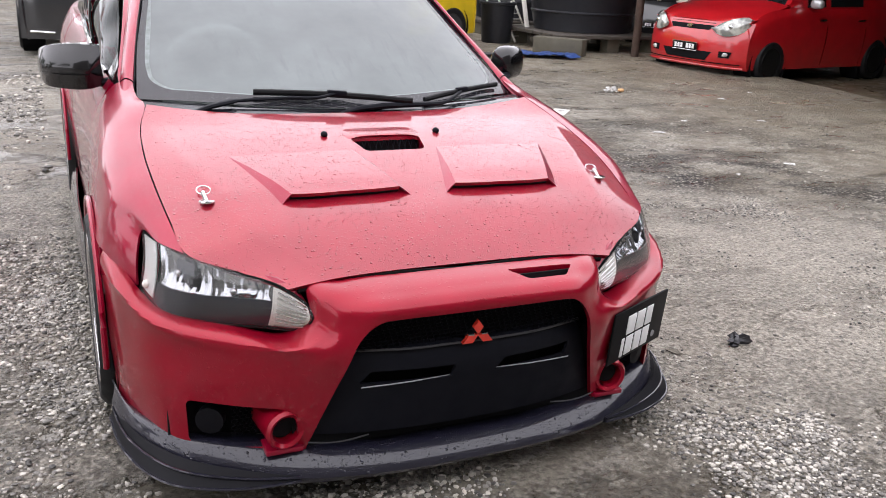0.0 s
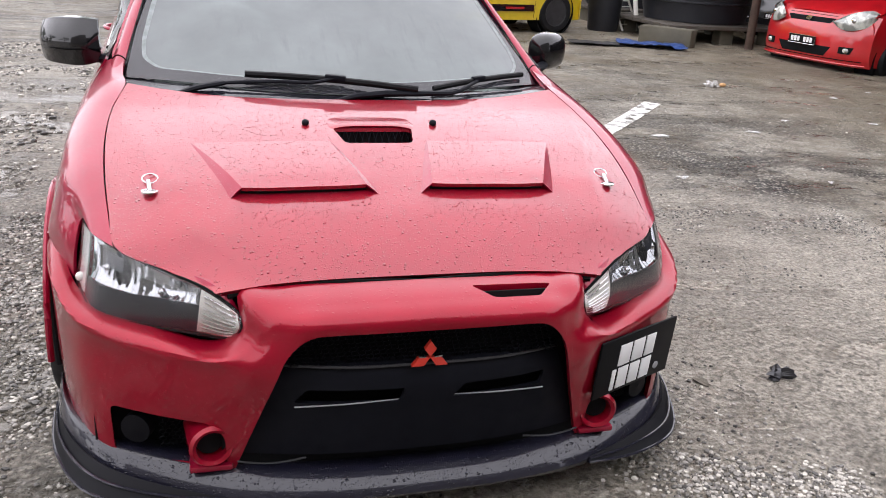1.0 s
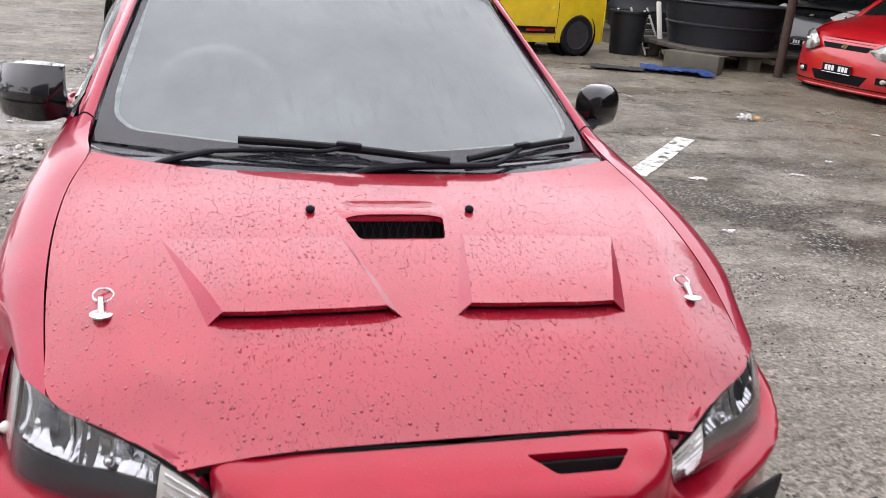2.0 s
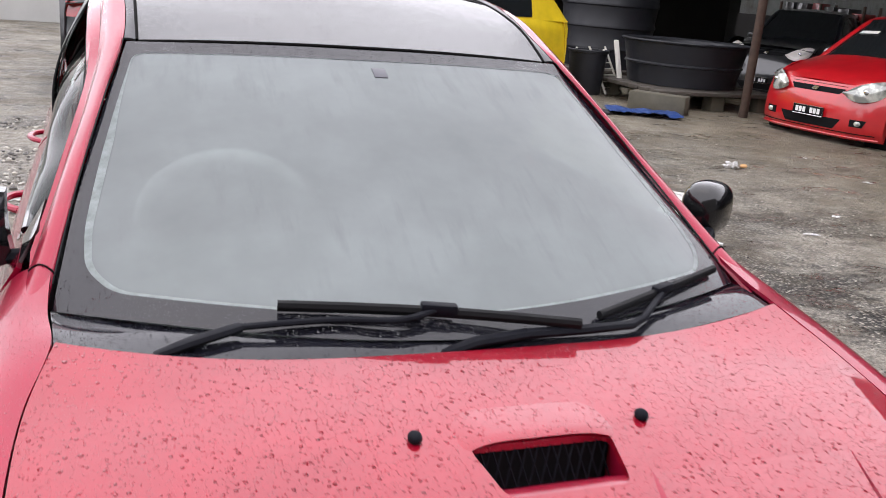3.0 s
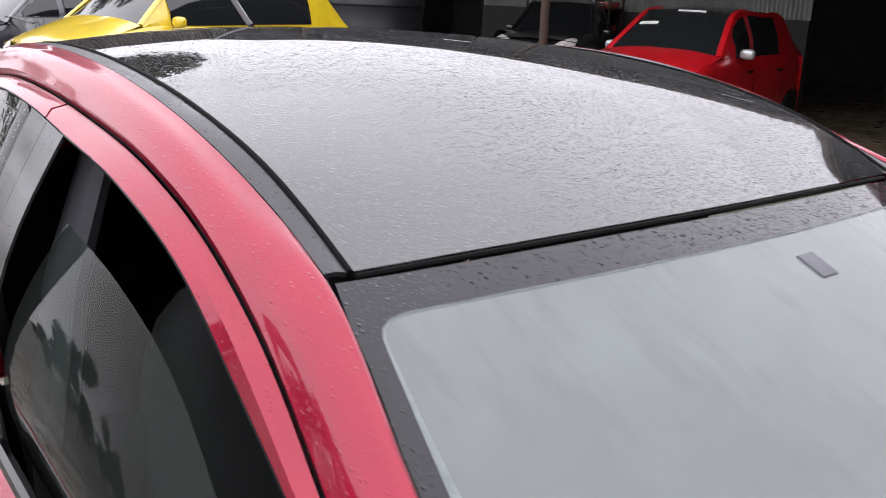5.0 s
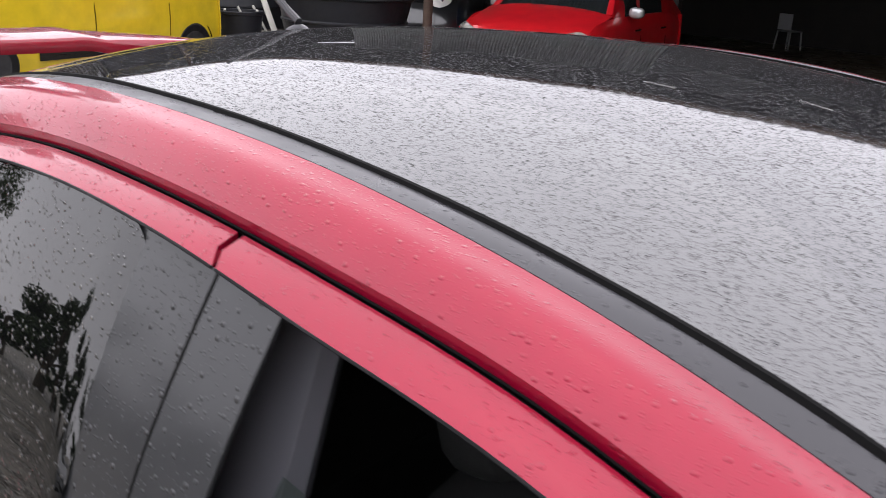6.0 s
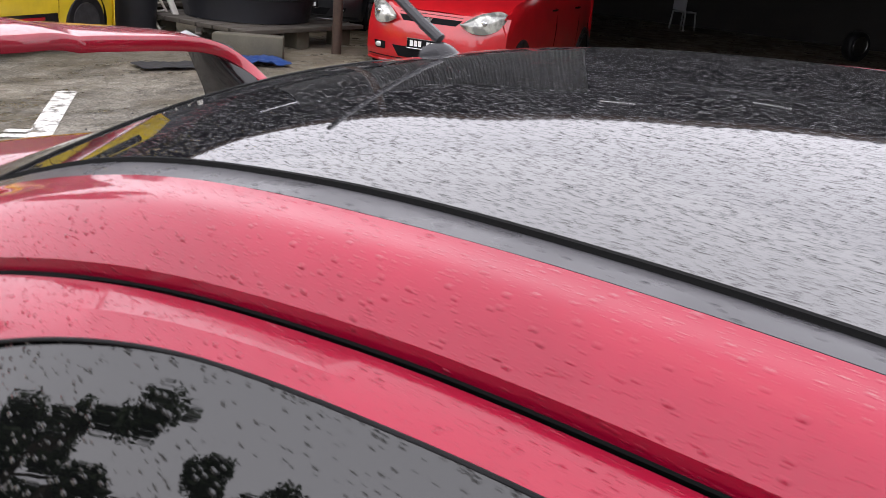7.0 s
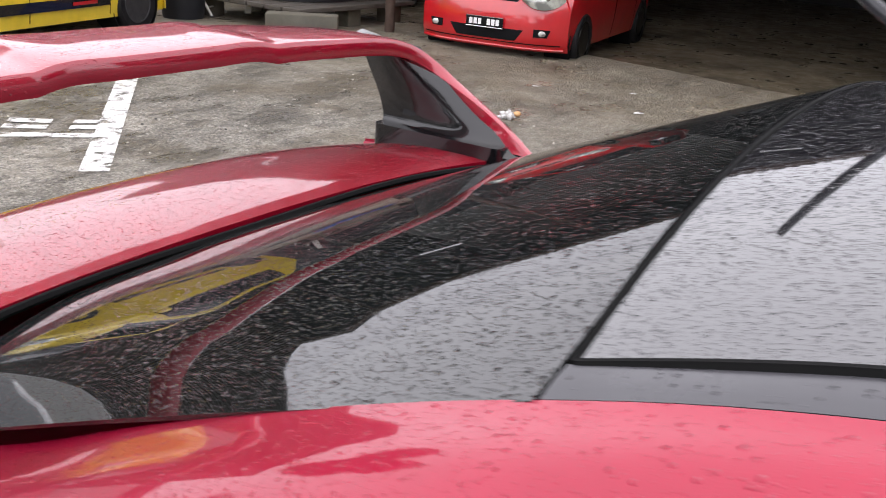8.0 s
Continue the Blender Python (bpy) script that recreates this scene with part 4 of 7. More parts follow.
part("wiper_arm", tube([(0.10, 1.079, 0.904), (0.22, 1.080, 0.905), (0.325, 1.083, 0.908), (0.36, 1.098, 0.914), (0.44, 1.165, 0.936)], [0.013, 0.012, 0.011, 0.008, 0.007], 8, 0, flat=0.8), M["plastic"], wip2)
part("blade", tube([(0.272, 1.118, 0.916), (0.46, 1.185, 0.938), (0.648, 1.280, 0.944)], 0.008, 8, 24, flat=1.2), M["rubber"], wip2)
part("blade_joint", block(-0.026, 0.026, -0.009, 0.012, -0.009, 0.009, 0.004, pose(0.45, 1.178, 0.942, 0, -4, 22)), M["plastic"], wip2)

# roof panel between the two ditch seams
M["strip"] = mat("roof_strip_rubber", (0.040, 0.039, 0.044), 0.40)
k = Nodes(M["strip"])
k.set(Normal=k.bump(k.beads(220, 0.4), 1.0, 0.6), Roughness=k.ramp(k.noise(14, 5), (0.3, 0.22), (0.7, 0.42)))
rf = []
for y, ze, zm in ((2.045, 1.316, 1.334), (2.20, 1.384, 1.398), (2.40, 1.433, 1.452), (2.62, 1.462, 1.488), (2.85, 1.474, 1.504), (3.05, 1.469, 1.504), (3.25, 1.440, 1.490), (3.43, 1.380, 1.447)):
    bow = {2.045: -0.055, 3.43: 0.020}.get(y, 0.0)
    rf.append([(x, y + bow * (1 - (x / 0.55)**2), zm + (ze - zm) * (x / 0.55)**2.2 if x else zm) for x in (0, 0.14, 0.28, 0.42, 0.50, 0.546)])
roofg = loft(mirrored(rf), 90, 60)
roof = shell("roof", roofg, 0.010, M["roof"], car, ref=(0, 2.6, 0.9), label="wet glossy black roof panel")
for s in S2:
    edge = [(s * abs(p[0]), p[1], p[2]) for p in roofg[:, -1]]
    inner = np.array(edge[:-1:6] + [edge[-1]])
    inner[-1, 1] += 0.004
    fine_ri = sample(RI[3:14], 400)
    ri = np.stack([s * np.interp(inner[:, 1], fine_ri[:, 1], fine_ri[:, 0]), inner[:, 1], np.interp(inner[:, 1], fine_ri[:, 1], fine_ri[:, 2])], 1)
    rows = [inner + (s * 0.004, 0, -0.0005), (inner + ri) / 2 + (0, 0, 0.001), ri + (s * -0.002, 0, -0.0005)]
    shell("roof_strip", loft([list(map(tuple, r)) for r in rows], 5, 60), 0.006, M["strip"], car, ref=(0, 2.6, 0.9), label="black roof side strip")
    part("roof_ditch", tube([(x + s * 0.002, y, z - 0.001) for x, y, z in edge], 0.0042, 6), M["seam"], car)
    part("rail_seam", tube([(s * x, y, z - 0.0015) for x, y, z in RI[3:]], 0.0012, 6, 90), M["seam"], car)
    part("door_gap", tube([(s * (x - 0.004), y, z - 0.016) for x, y, z in GP[1:12]], 0.0042, 6, 80), M["seam"], car)
fr = [(p[0], p[1] - 0.006, p[2] - 0.004) for p in roofg[0][::4]]
part("roof_front_seam", tube(fr, 0.0036, 6), M["seam"], car)
part("roof_rear_seam", tube([(p[0], p[1] + 0.003, p[2] - 0.002) for p in roofg[-1][::4]], 0.0034, 6), M["seam"], car)

M["wet_rubber"] = wet_paint("wet_grey_rubber", (0.028, 0.028, 0.032), 0.45, 0.6, gloss=(0.10, 0.2), size=0.5)
M["wet_rubber"].node_tree.nodes["Principled BSDF"].inputs["Coat IOR"].default_value = 1.25
M["wet_rubber"].node_tree.nodes["Principled BSDF"].inputs["Specular IOR Level"].default_value = 0.3
# antenna: tapered foot, swivel and rod
ant = shell("antenna", loft([[(-0.0115, 3.3120, 1.4740), (-0.0128, 3.3381, 1.4660), (-0.0115, 3.3703, 1.4540)], [(-0.0045, 3.3142, 1.4760), (-0.0064, 3.3418, 1.4870), (-0.0064, 3.3673, 1.4790)], [(0.0045, 3.3142, 1.4760), (0.0064, 3.3418, 1.4870), (0.0064, 3.3673, 1.4790)], [(0.0115, 3.3120, 1.4740), (0.0128, 3.3381, 1.4660), (0.0115, 3.3703, 1.4540)]], 12, 12), 0.004, M["wet_rubber"], car, ref=(0, 3.35, 1.4), label="wet dark grey roof antenna with thin rod")
part("antenna_swivel", tube([(0, 3.345, 1.491), (0, 3.375, 1.508)], 0.0075, 10, 3), M["wet_rubber"], ant)
part("antenna_rod", tube([(0, 3.37, 1.505), (0, 3.45, 1.557), (0, 3.59, 1.649)], [0.0070, 0.0066, 0.0055], 8, 0), M["wet_rubber"], ant)

# ---- rear screen, boot and spoiler ----
rg_top = [(0, 3.457, 1.448), (0.2, 3.4545, 1.440), (0.4, 3.447, 1.4135), (0.52, 3.439, 1.387), (0.582, 3.437, 1.371)]
rg_mid = [(0, 3.84, 1.285), (0.2, 3.832, 1.282), (0.4, 3.805, 1.268), (0.52, 3.765, 1.250), (0.582, 3.745, 1.231)]
rg_bot = [(0, 4.264, 1.094), (0.2, 4.258, 1.093), (0.4, 4.235, 1.088), (0.52, 4.185, 1.078), (0.590, 4.105, 1.062)]
M["rear_glass"] = wet_paint("dark_rear_glass", (0.005, 0.006, 0.006), 0.08, 0.42, fine=5.0, gloss=(0.015, 0.04), size=0.55)
M["rear_glass"].node_tree.nodes["Principled BSDF"].inputs["Specular IOR Level"].default_value = 0.0
rear = shell("rear_screen", loft(mirrored([rg_top, rg_mid, rg_bot]), 40, 60), 0.005, M["rear_glass"], car, ref=(0, 3.0, 0.8), label="wet dark rear window")
bl = []
for y, zm, ze, w in ((4.285, 1.101, 1.077, 0.700), (4.36, 1.105, 1.079, 0.700), (4.50, 1.105, 1.074, 0.69), (4.62, 1.088, 1.050, 0.67), (4.665, 1.05, 1.02, 0.66), (4.685, 0.94, 0.92, 0.65), (4.66, 0.78, 0.78, 0.64)):
    bl.append([(u * w, y - (0.045 * u**3 if y < 4.4 else 0.07 * u**3), zm + (ze - zm) * u**2) for u in (0, 0.25, 0.5, 0.75, 1.0)])
boot = shell("boot_lid", loft(mirrored(bl), 40, 40), 0.01, M["red_wing"], car, ref=(0, 4.2, 0.6), label="wet red boot lid")
part("boot_gap", tube([(-0.71, 4.222, 1.066), (-0.45, 4.262, 1.086), (0, 4.272, 1.092), (0.45, 4.262, 1.086), (0.71, 4.222, 1.066)], 0.0062, 6, 40), M["seam"], car)
for s in S2:
    shell("quarter_top", loft(sided([[(0.58, 4.00, 1.084), (0.61, 4.10, 1.050), (0.70, 4.22, 1.064), (0.705, 4.40, 1.066), (0.695, 4.62, 1.040)], [(0.742, 3.98, 1.058), (0.735, 4.10, 1.054), (0.728, 4.22, 1.060), (0.718, 4.40, 1.058), (0.684, 4.62, 1.042)]], s), 6, 30), 0.008, RED, car, ref=(0, 4.2, 0.6))
rb = []
for z, y0 in ((0.80, 4.66), (0.66, 4.70), (0.50, 4.71), (0.32, 4.66), (0.22, 4.55)):
    rb.append([(0, y0, z), (0.3, y0 - 0.005, z), (0.55, y0 - 0.03, z), (0.74, y0 - 0.11, z), (0.82, y0 - 0.24, z)])
shell("rear_bumper", loft(mirrored(rb), 20, 40), 0.01, RED, car, ref=(0, 4.0, 0.5), label="red rear bumper")
for s in S2:
    shell("tail_lamp", loft(sided([[(0.45, 4.655, 0.955), (0.60, 4.62, 0.965), (0.745, 4.50, 0.985)], [(0.45, 4.665, 0.82), (0.62, 4.63, 0.81), (0.80, 4.50, 0.80)]], s), 8, 16), 0.01, M["red_lamp"], car, ref=(0, 4.0, 0.8), label="red tail lamp")

# wing section swept from the middle out and down the ends: front edge, lean of its top side, chord, rise to the rear, thickness
sweep = []
for x in (0, 0.10, 0.19, 0.215, 0.235, 0.26, 0.40, 0.52):
    step = 0.008 if x < 0.20 else (0.005 if x < 0.225 else 0.0)
    sweep.append((x, 4.462 + step * 0.5, 1.302 + step - 0.020 * max(0, (x - 0.25) / 0.4)**1.4, 0.0, 0.215, 0.022 - 0.012 * max(0, (x - 0.2) / 0.3), 0.036))
sweep += [(0.600, 4.460, 1.281, 6.0, 0.215, 0.010, 0.034), (0.650, 4.452, 1.267, 20.0, 0.218, 0.010, 0.031), (0.686, 4.432, 1.245, 45.0, 0.222, 0.020, 0.028), (0.704, 4.390, 1.220, 72.0, 0.245, 0.008, 0.026),
          (0.710, 4.320, 1.186, 86.0, 0.295, 0.0, 0.025), (0.708, 4.235, 1.142, 92.0, 0.36, 0.0, 0.024), (0.696, 4.160, 1.098, 96.0, 0.42, 0.0, 0.024)]
section = [(0.0, 0.0), (-0.010, 0.22), (-0.008, 0.74), (0.015, 1.0), (0.07, 1.06), (0.50, 0.95), (0.92, 0.72), (0.985, 0.66), (1.0, 0.45), (0.97, 0.22), (0.45, 0.02), (0.06, -0.06)]
st_ = sample([q[:3] for q in sweep], 60)
along = np.linspace(0, 1, 60)
dist_ = np.concatenate([[0], np.cumsum(np.linalg.norm(np.diff(np.array([q[:3] for q in sweep]), axis=0), axis=1))])
extra = np.stack([np.interp(along * dist_[-1], dist_, [q[c] for q in sweep]) for c in (3, 4, 5, 6)], 1)
half_rows = []
for (x, y, z), (lean, chord, rise, thick) in zip(st_, extra):
    nx, nz = math.sin(radians(lean)), math.cos(radians(lean))
    half_rows.append([(x + nx * thick * h, y + chord * f, z + nz * thick * h + rise * f) for f, h in section])
ringset = [[(-a, b, c) for a, b, c in r] for r in half_rows[:0:-1]] + half_rows
bm = bmesh.new()
vv = [[bm.verts.new(q) for q in r] for r in ringset]
for a, b in zip(vv, vv[1:]):
    for k in range(len(section)):
        bm.faces.new((a[k], a[(k + 1) % len(section)], b[(k + 1) % len(section)], b[k]))
bm.faces.new(vv[0])
bm.faces.new(vv[-1])
bmesh.ops.recalc_face_normals(bm, faces=bm.faces)
spoiler = part("rear_spoiler", bm, M["red_wing"], car, "wet red rear spoiler wing on black feet")
for s in S2:
    inner = [[(0.690, 4.47, 1.292), (0.668, 4.50, 1.302), (0.640, 4.56, 1.305), (0.652, 4.63, 1.310)],
             [(0.702, 4.40, 1.225), (0.680, 4.44, 1.225), (0.664, 4.52, 1.225), (0.672, 4.60, 1.225)],
             [(0.706, 4.32, 1.165), (0.690, 4.37, 1.160), (0.684, 4.47, 1.155), (0.692, 4.58, 1.150)],
             [(0.704, 4.22, 1.115), (0.688, 4.29, 1.118), (0.684, 4.43, 1.116), (0.690, 4.57, 1.112)],
             [(0.700, 4.16, 1.082), (0.672, 4.24, 1.090), (0.660, 4.42, 1.092), (0.668, 4.57, 1.086)]]
    shell("foot", loft(sided(inner, s), 22, 22), 0.018, M["black_gloss"], spoiler, ref=(s * 0.80, 4.45, 1.2), label="glossy black spoiler foot")
    part("foot_base", prism(rounded([(-0.03, -0.17), (0.03, -0.17), (0.035, 0.17), (-0.05, 0.17)], 0.02), 0.05, Matrix(((s, 0, 0, s * 0.688), (0, 0, 1, 4.39), (0, 1, 0, 1.060), (0, 0, 0, 1)))), M["black_gloss"], spoiler)

# ---- door window frames, glass, pillars ----
GT = [(0.742, 1.50, 0.985), (0.716, 1.66, 1.058), (0.690, 1.86, 1.145), (0.668, 2.045, 1.222), (0.667, 2.165, 1.300), (0.667, 2.34, 1.357), (0.667, 2.53, 1.385), (0.667, 2.70, 1.407), (0.667, 2.89, 1.414), (0.668, 3.07, 1.396), (0.685, 3.25, 1.335), (0.712, 3.42, 1.220), (0.735, 3.50, 1.120)]
GF = sample([(x + 0.004, y, z - 0.016) for x, y, z in GP[1:15]], 900)
GTs = sample(GT, 900)
glass_bot = lambda y: (float(np.interp(y, ys, [side_cols[q][0][0] for q in ys])) - 0.014, float(np.interp(y, ys, [side_cols[q][0][1] for q in ys])) - 0.02)
for s in S2:
    for y0, y1, nm in ((1.40, 2.6315, "front_door_frame"), (2.636, 3.60, "rear_door_frame")):
        a = GF[(GF[:, 1] > y0) & (GF[:, 1] < y1)]
        b = GTs[(GTs[:, 1] > y0 - 0.013) & (GTs[:, 1] < y1 - 0.013)]
        a, b = sample(a, 50), sample(b, 50)
        mid_ = (a + b) / 2 + (0.006, 0, 0.003)
        fr_ = shell(nm, np.stack([a, mid_, b, b + (-0.006, 0, -0.004)]) * (s, 1, 1), 0.012, RED, car, ref=(0, 2.4, 1.2), label="red window frame")
        part("glass_seal", tube(b * (s, 1, 1) + (0, 0, -0.001), 0.0014, 6), M["rubber"], fr_)
    # black B pillar cover and triangular cover
    def pane(name, y0, y1, mat_, off, drop=0.0, lean=0.0, n=24, label="", corner=0.0):
        rows = []
        for y in np.linspace(y0, y1, n):
            i = np.argmin(abs(GTs[:, 1] - y))
            nip = corner - math.sqrt(max(0.0, corner**2 - max(0.0, corner - (y - y0))**2)) if corner else 0.0
            dip = drop + nip
            xt, zt = GTs[i, 0], GTs[i, 2] - dip
            xb, zb = glass_bot(y)
            if zt < zb + 0.02:
                zt = zb + 0.02
            full = GTs[i, 2] - zb
            f = 1 - dip / max(full, 0.05)
            xt = xb + (xt - xb) * f
            rows.append([(s * (xb + (xt - xb) * k + 0.050 * math.sin(math.pi * k) - off), y + lean * k, zb + (zt - zb) * k) for k in np.linspace(0, 1, 12)])
        return shell(name, rows, 0.004, mat_, car, ref=(0, 2.4, 1.1), label=label)
    pane("b_pillar_cover", 2.545, 2.614, M["satin"], 0.002, label="satin black pillar cover", n=8)
    pane("b_pillar_cover", 2.621, 2.765, M["satin"], 0.012, label="satin black pillar cover", n=12)
    i = int(np.argmin(abs(GTs[:, 1] - 2.6175)))
    xb, zb = glass_bot(2.6175)
    part("pillar_gap", tube([(s * (xb + (GTs[i, 0] - xb) * q + 0.050 * math.sin(math.pi * q) - 0.007), 2.6175, zb + (GTs[i, 2] - zb) * q) for q in np.linspace(0, 1, 14)], 0.0034, 6), M["seam"], car)
    g = pane("rear_door_glass", 2.702, 3.49, M["side_glass"], 0.006, n=90, corner=0.05, label="dark tinted rear door glass with raindrops")
    one_coat(g, 90, 12)
    if s < 0:
        g = pane("front_door_glass", 1.62, 2.535, M["clear_glass"], 0.022, drop=0.115, n=40, label="clear front door glass, partly lowered")
    else:
        g = pane("front_door_glass", 1.52, 2.545, M["clear_glass"], 0.012, n=40, label="clear front door glass")
    one_coat(g, 40, 12).visible_shadow = False
    shell("mirror_sail", loft(sided([[(0.772, 1.43, 0.955), (0.775, 1.56, 0.965)], [(0.745, 1.50, 0.995), (0.735, 1.60, 1.03)]], s), 5, 6), 0.008, M["black_gloss"], car)

# ---- door mirrors ----
for s in S2:
    body = loft(sided([[(0.790, 1.53, 0.925), (0.80, 1.52, 0.99), (0.800, 1.535, 1.060)], [(0.840, 1.505, 0.912), (0.85, 1.488, 0.99), (0.848, 1.525, 1.064)], [(0.92, 1.545, 0.908), (0.93, 1.525, 0.985), (0.92, 1.57, 1.060)], [(0.985, 1.620, 0.915), (0.992, 1.605, 0.98), (0.978, 1.635, 1.045)], [(1.000, 1.680, 0.935), (1.005, 1.675, 0.98), (0.996, 1.685, 1.030)]], s), 26, 22)
    back = body.copy()
    back[:, :, 1] = np.maximum(body[:, :, 1] + 0.02, 1.572 + (np.abs(body[:, :, 0]) - 0.79) * 0.31)
    bm = bmesh.new()
    A = [[bm.verts.new(p) for p in r] for r in body]
    B = [[bm.verts.new(p) for p in r] for r in back]
    nv_, nu_ = len(A), len(A[0])
    for i in range(nv_ - 1):
        for j in range(nu_ - 1):
            bm.faces.new((A[i][j], A[i][j + 1], A[i + 1][j + 1], A[i + 1][j]))
            bm.faces.new((B[i][j], B[i + 1][j], B[i + 1][j + 1], B[i][j + 1]))
    loop = [(0, j) for j in range(nu_ - 1)] + [(i, nu_ - 1) for i in range(nv_ - 1)] + [(nv_ - 1, j) for j in range(nu_ - 1, 0, -1)] + [(i, 0) for i in range(nv_ - 1, 0, -1)]
    for (i, j), (k, l) in zip(loop, loop[1:] + loop[:1]):
        bm.faces.new((A[i][j], B[i][j], B[k][l], A[k][l]))
    bmesh.ops.recalc_face_normals(bm, faces=bm.faces)
    if s > 0:
        bm.free()
        bm = ball(0.086, 0.060, 0.073, pose(0.898, 1.665, 0.984, 0, 0, 34), 28, 0.74)
    mir = part("door_mirror", bm, M["black_gloss"], car, "glossy black door mirror")
    part("mirror_arm", tube([(s * 0.765, 1.535, 0.935), (s * 0.80, 1.54, 0.930), (s * 0.86, 1.60, 0.935)], 0.022, 8, 8, flat=0.7), M["plastic"], mir)
    if s < 0:
        part("mirror_line", tube([(s * 0.80, 1.522, 0.965), (s * 0.86, 1.489, 0.965), (s * 0.93, 1.527, 0.962), (s * 0.99, 1.606, 0.962)], 0.003, 6, 20), M["seam"], mir)
        shell("mirror_glass", back[3:-3, 3:-3] + (0, 0.004, 0), 0.002, M["chrome"], mir, ref=(s * 0.9, 1.4, 0.98))


# ---- wheels ----
def wheel_parts(owner, x, y, z, s, r, rim, width, rim_mat, spokes=10):
    ty = part("wheel", lathe([(rim * 0.98, 0.0), (rim * 1.02, -0.008), (r * 0.90, -0.014), (r * 0.97, 0.004), (r, 0.03), (r, width - 0.03), (r * 0.97, width - 0.004), (rim, width)], 48, pose(x, y, z) @ Matrix.Diagonal((-s, 1, 1, 1))), M["tyre"], owner, "black tyre on alloy rim")
    part("rim", lathe([(rim * 1.02, -0.004), (rim * 1.0, -0.012), (rim * 0.94, -0.006), (rim * 0.92, 0.05), (rim * 0.9, width * 0.8)], 40, pose(x, y, z) @ Matrix.Diagonal((-s, 1, 1, 1))), rim_mat, ty)
    part("brake_disc", lathe([(0.02, 0.09), (rim * 0.72, 0.09), (rim * 0.72, 0.11), (0.02, 0.11)], 32, pose(x, y, z) @ Matrix.Diagonal((-s, 1, 1, 1))), M["dark"], ty)
    part("hub", lathe([(0.001, 0.0), (0.03, 0.004), (0.055, 0.02), (0.055, 0.06), (0.001, 0.06)], 24, pose(x, y, z) @ Matrix.Diagonal((-s, 1, 1, 1))), rim_mat, ty)
    for i in range(spokes):
        w = 2 * math.pi * i / spokes
        a, b = w - 0.09, w + 0.05
        p0 = (x - s * 0.02, y + 0.05 * math.cos(a), z + 0.05 * math.sin(a))
        p1 = (x - s * 0.012, y + rim * 0.6 * math.cos(w), z + rim * 0.6 * math.sin(w))
        p2 = (x - s * 0.008, y + rim * 0.95 * math.cos(b), z + rim * 0.95 * math.sin(b))
        part("spoke", tube([p0, p1, p2], [0.016, 0.011, 0.012], 6, 0), rim_mat, ty)
    return ty


for s in S2:
    for y, z in WHEELS:
        wheel_parts(car, s * (0.898 if y < 2 else 0.892), y, z, s, 0.315, 0.232, 0.215, M["silver"])

# ---- cabin ----
part("floor_pan", block(-0.72, 0.72, 0.9, 4.3, 0.20, 0.30, 0.01), M["dark"], car)
dash = part("dashboard", block(-0.66, 0.66, 1.45, 1.64, 0.55, 0.88, 0.03), M["dark"], car, "dark dashboard")
M["dash"] = mat("pale_grey_dash", (0.20, 0.21, 0.21), 0.7)
# Steering wheel colour raised near white to paint in a bright reflected arc.
M["cabin_pale"] = mat("brightened_pale_trim", (0.78, 0.79, 0.78), 0.5)
shell("dash_top", loft(mirrored([[(0, 1.16, 0.868), (0.3, 1.175, 0.872), (0.62, 1.29, 0.895)], [(0, 1.40, 0.955), (0.3, 1.42, 0.965), (0.64, 1.48, 0.95)], [(0, 1.60, 0.930), (0.3, 1.60, 0.945), (0.67, 1.60, 0.93)], [(0, 1.66, 0.70), (0.3, 1.66, 0.70), (0.67, 1.66, 0.70)]]), 20, 40), 0.01, M["dash"], dash, ref=(0, 1.4, 0.6))
cx, cy, cz = -0.37, 1.72, 0.955
tilt = pose(cx, cy, cz, -62)
ringp = [tuple(tilt @ Vector((0.182 * math.cos(w), 0.182 * math.sin(w), 0))) for w in np.linspace(0, 2 * math.pi, 36, endpoint=False)]
sw = part("steering_wheel", tube(ringp, 0.016, 10, 0, True), M["cabin_pale"], car, "steering wheel behind the glass, coloured bright for a reflected arc")
part("wheel_hub", ball(0.075, 0.06, 0.03, tilt, 16, 0.8), M["dark"], sw)
for w in (0.2, math.pi - 0.2, -math.pi / 2):
    part("wheel_spoke", tube([tuple(tilt @ Vector((0, 0, 0))), tuple(tilt @ Vector((0.175 * math.cos(w), 0.175 * math.sin(w), 0)))], 0.014, 8, 4, flat=0.5), M["dark"], sw)
M["seat"] = mat("dark_seat_cloth", (0.014, 0.014, 0.015), 0.85)
k = Nodes(M["seat"])
k.set(Normal=k.bump(k.noise(400, 2), 0.3, 0.002))
for x in (-0.36, 0.36):
    seat = part("seat", ball(0.26, 0.27, 0.10, pose(x, 2.12, 0.52), 20, 0.6), M["seat"], car, "dark cloth front seat")
    part("backrest", ball(0.25, 0.11, 0.34, pose(x, 2.42, 0.86, -18), 20, 0.6), M["seat"], seat)
    part("headrest", ball(0.13, 0.05, 0.09, pose(x, 2.54, 1.25, -12), 16, 0.6), M["seat"], seat)
part("rear_bench", ball(0.62, 0.26, 0.12, pose(0, 3.05, 0.55), 20, 0.5), M["seat"], car)
part("rear_backrest", ball(0.62, 0.12, 0.36, pose(0, 3.38, 0.88, -22), 20, 0.5), M["seat"], car)
shell("headlining", roofg[4:-4, 4:-4] - (0, 0, 0.035), 0.006, M["dark"], car, ref=(0, 2.6, 2.5))
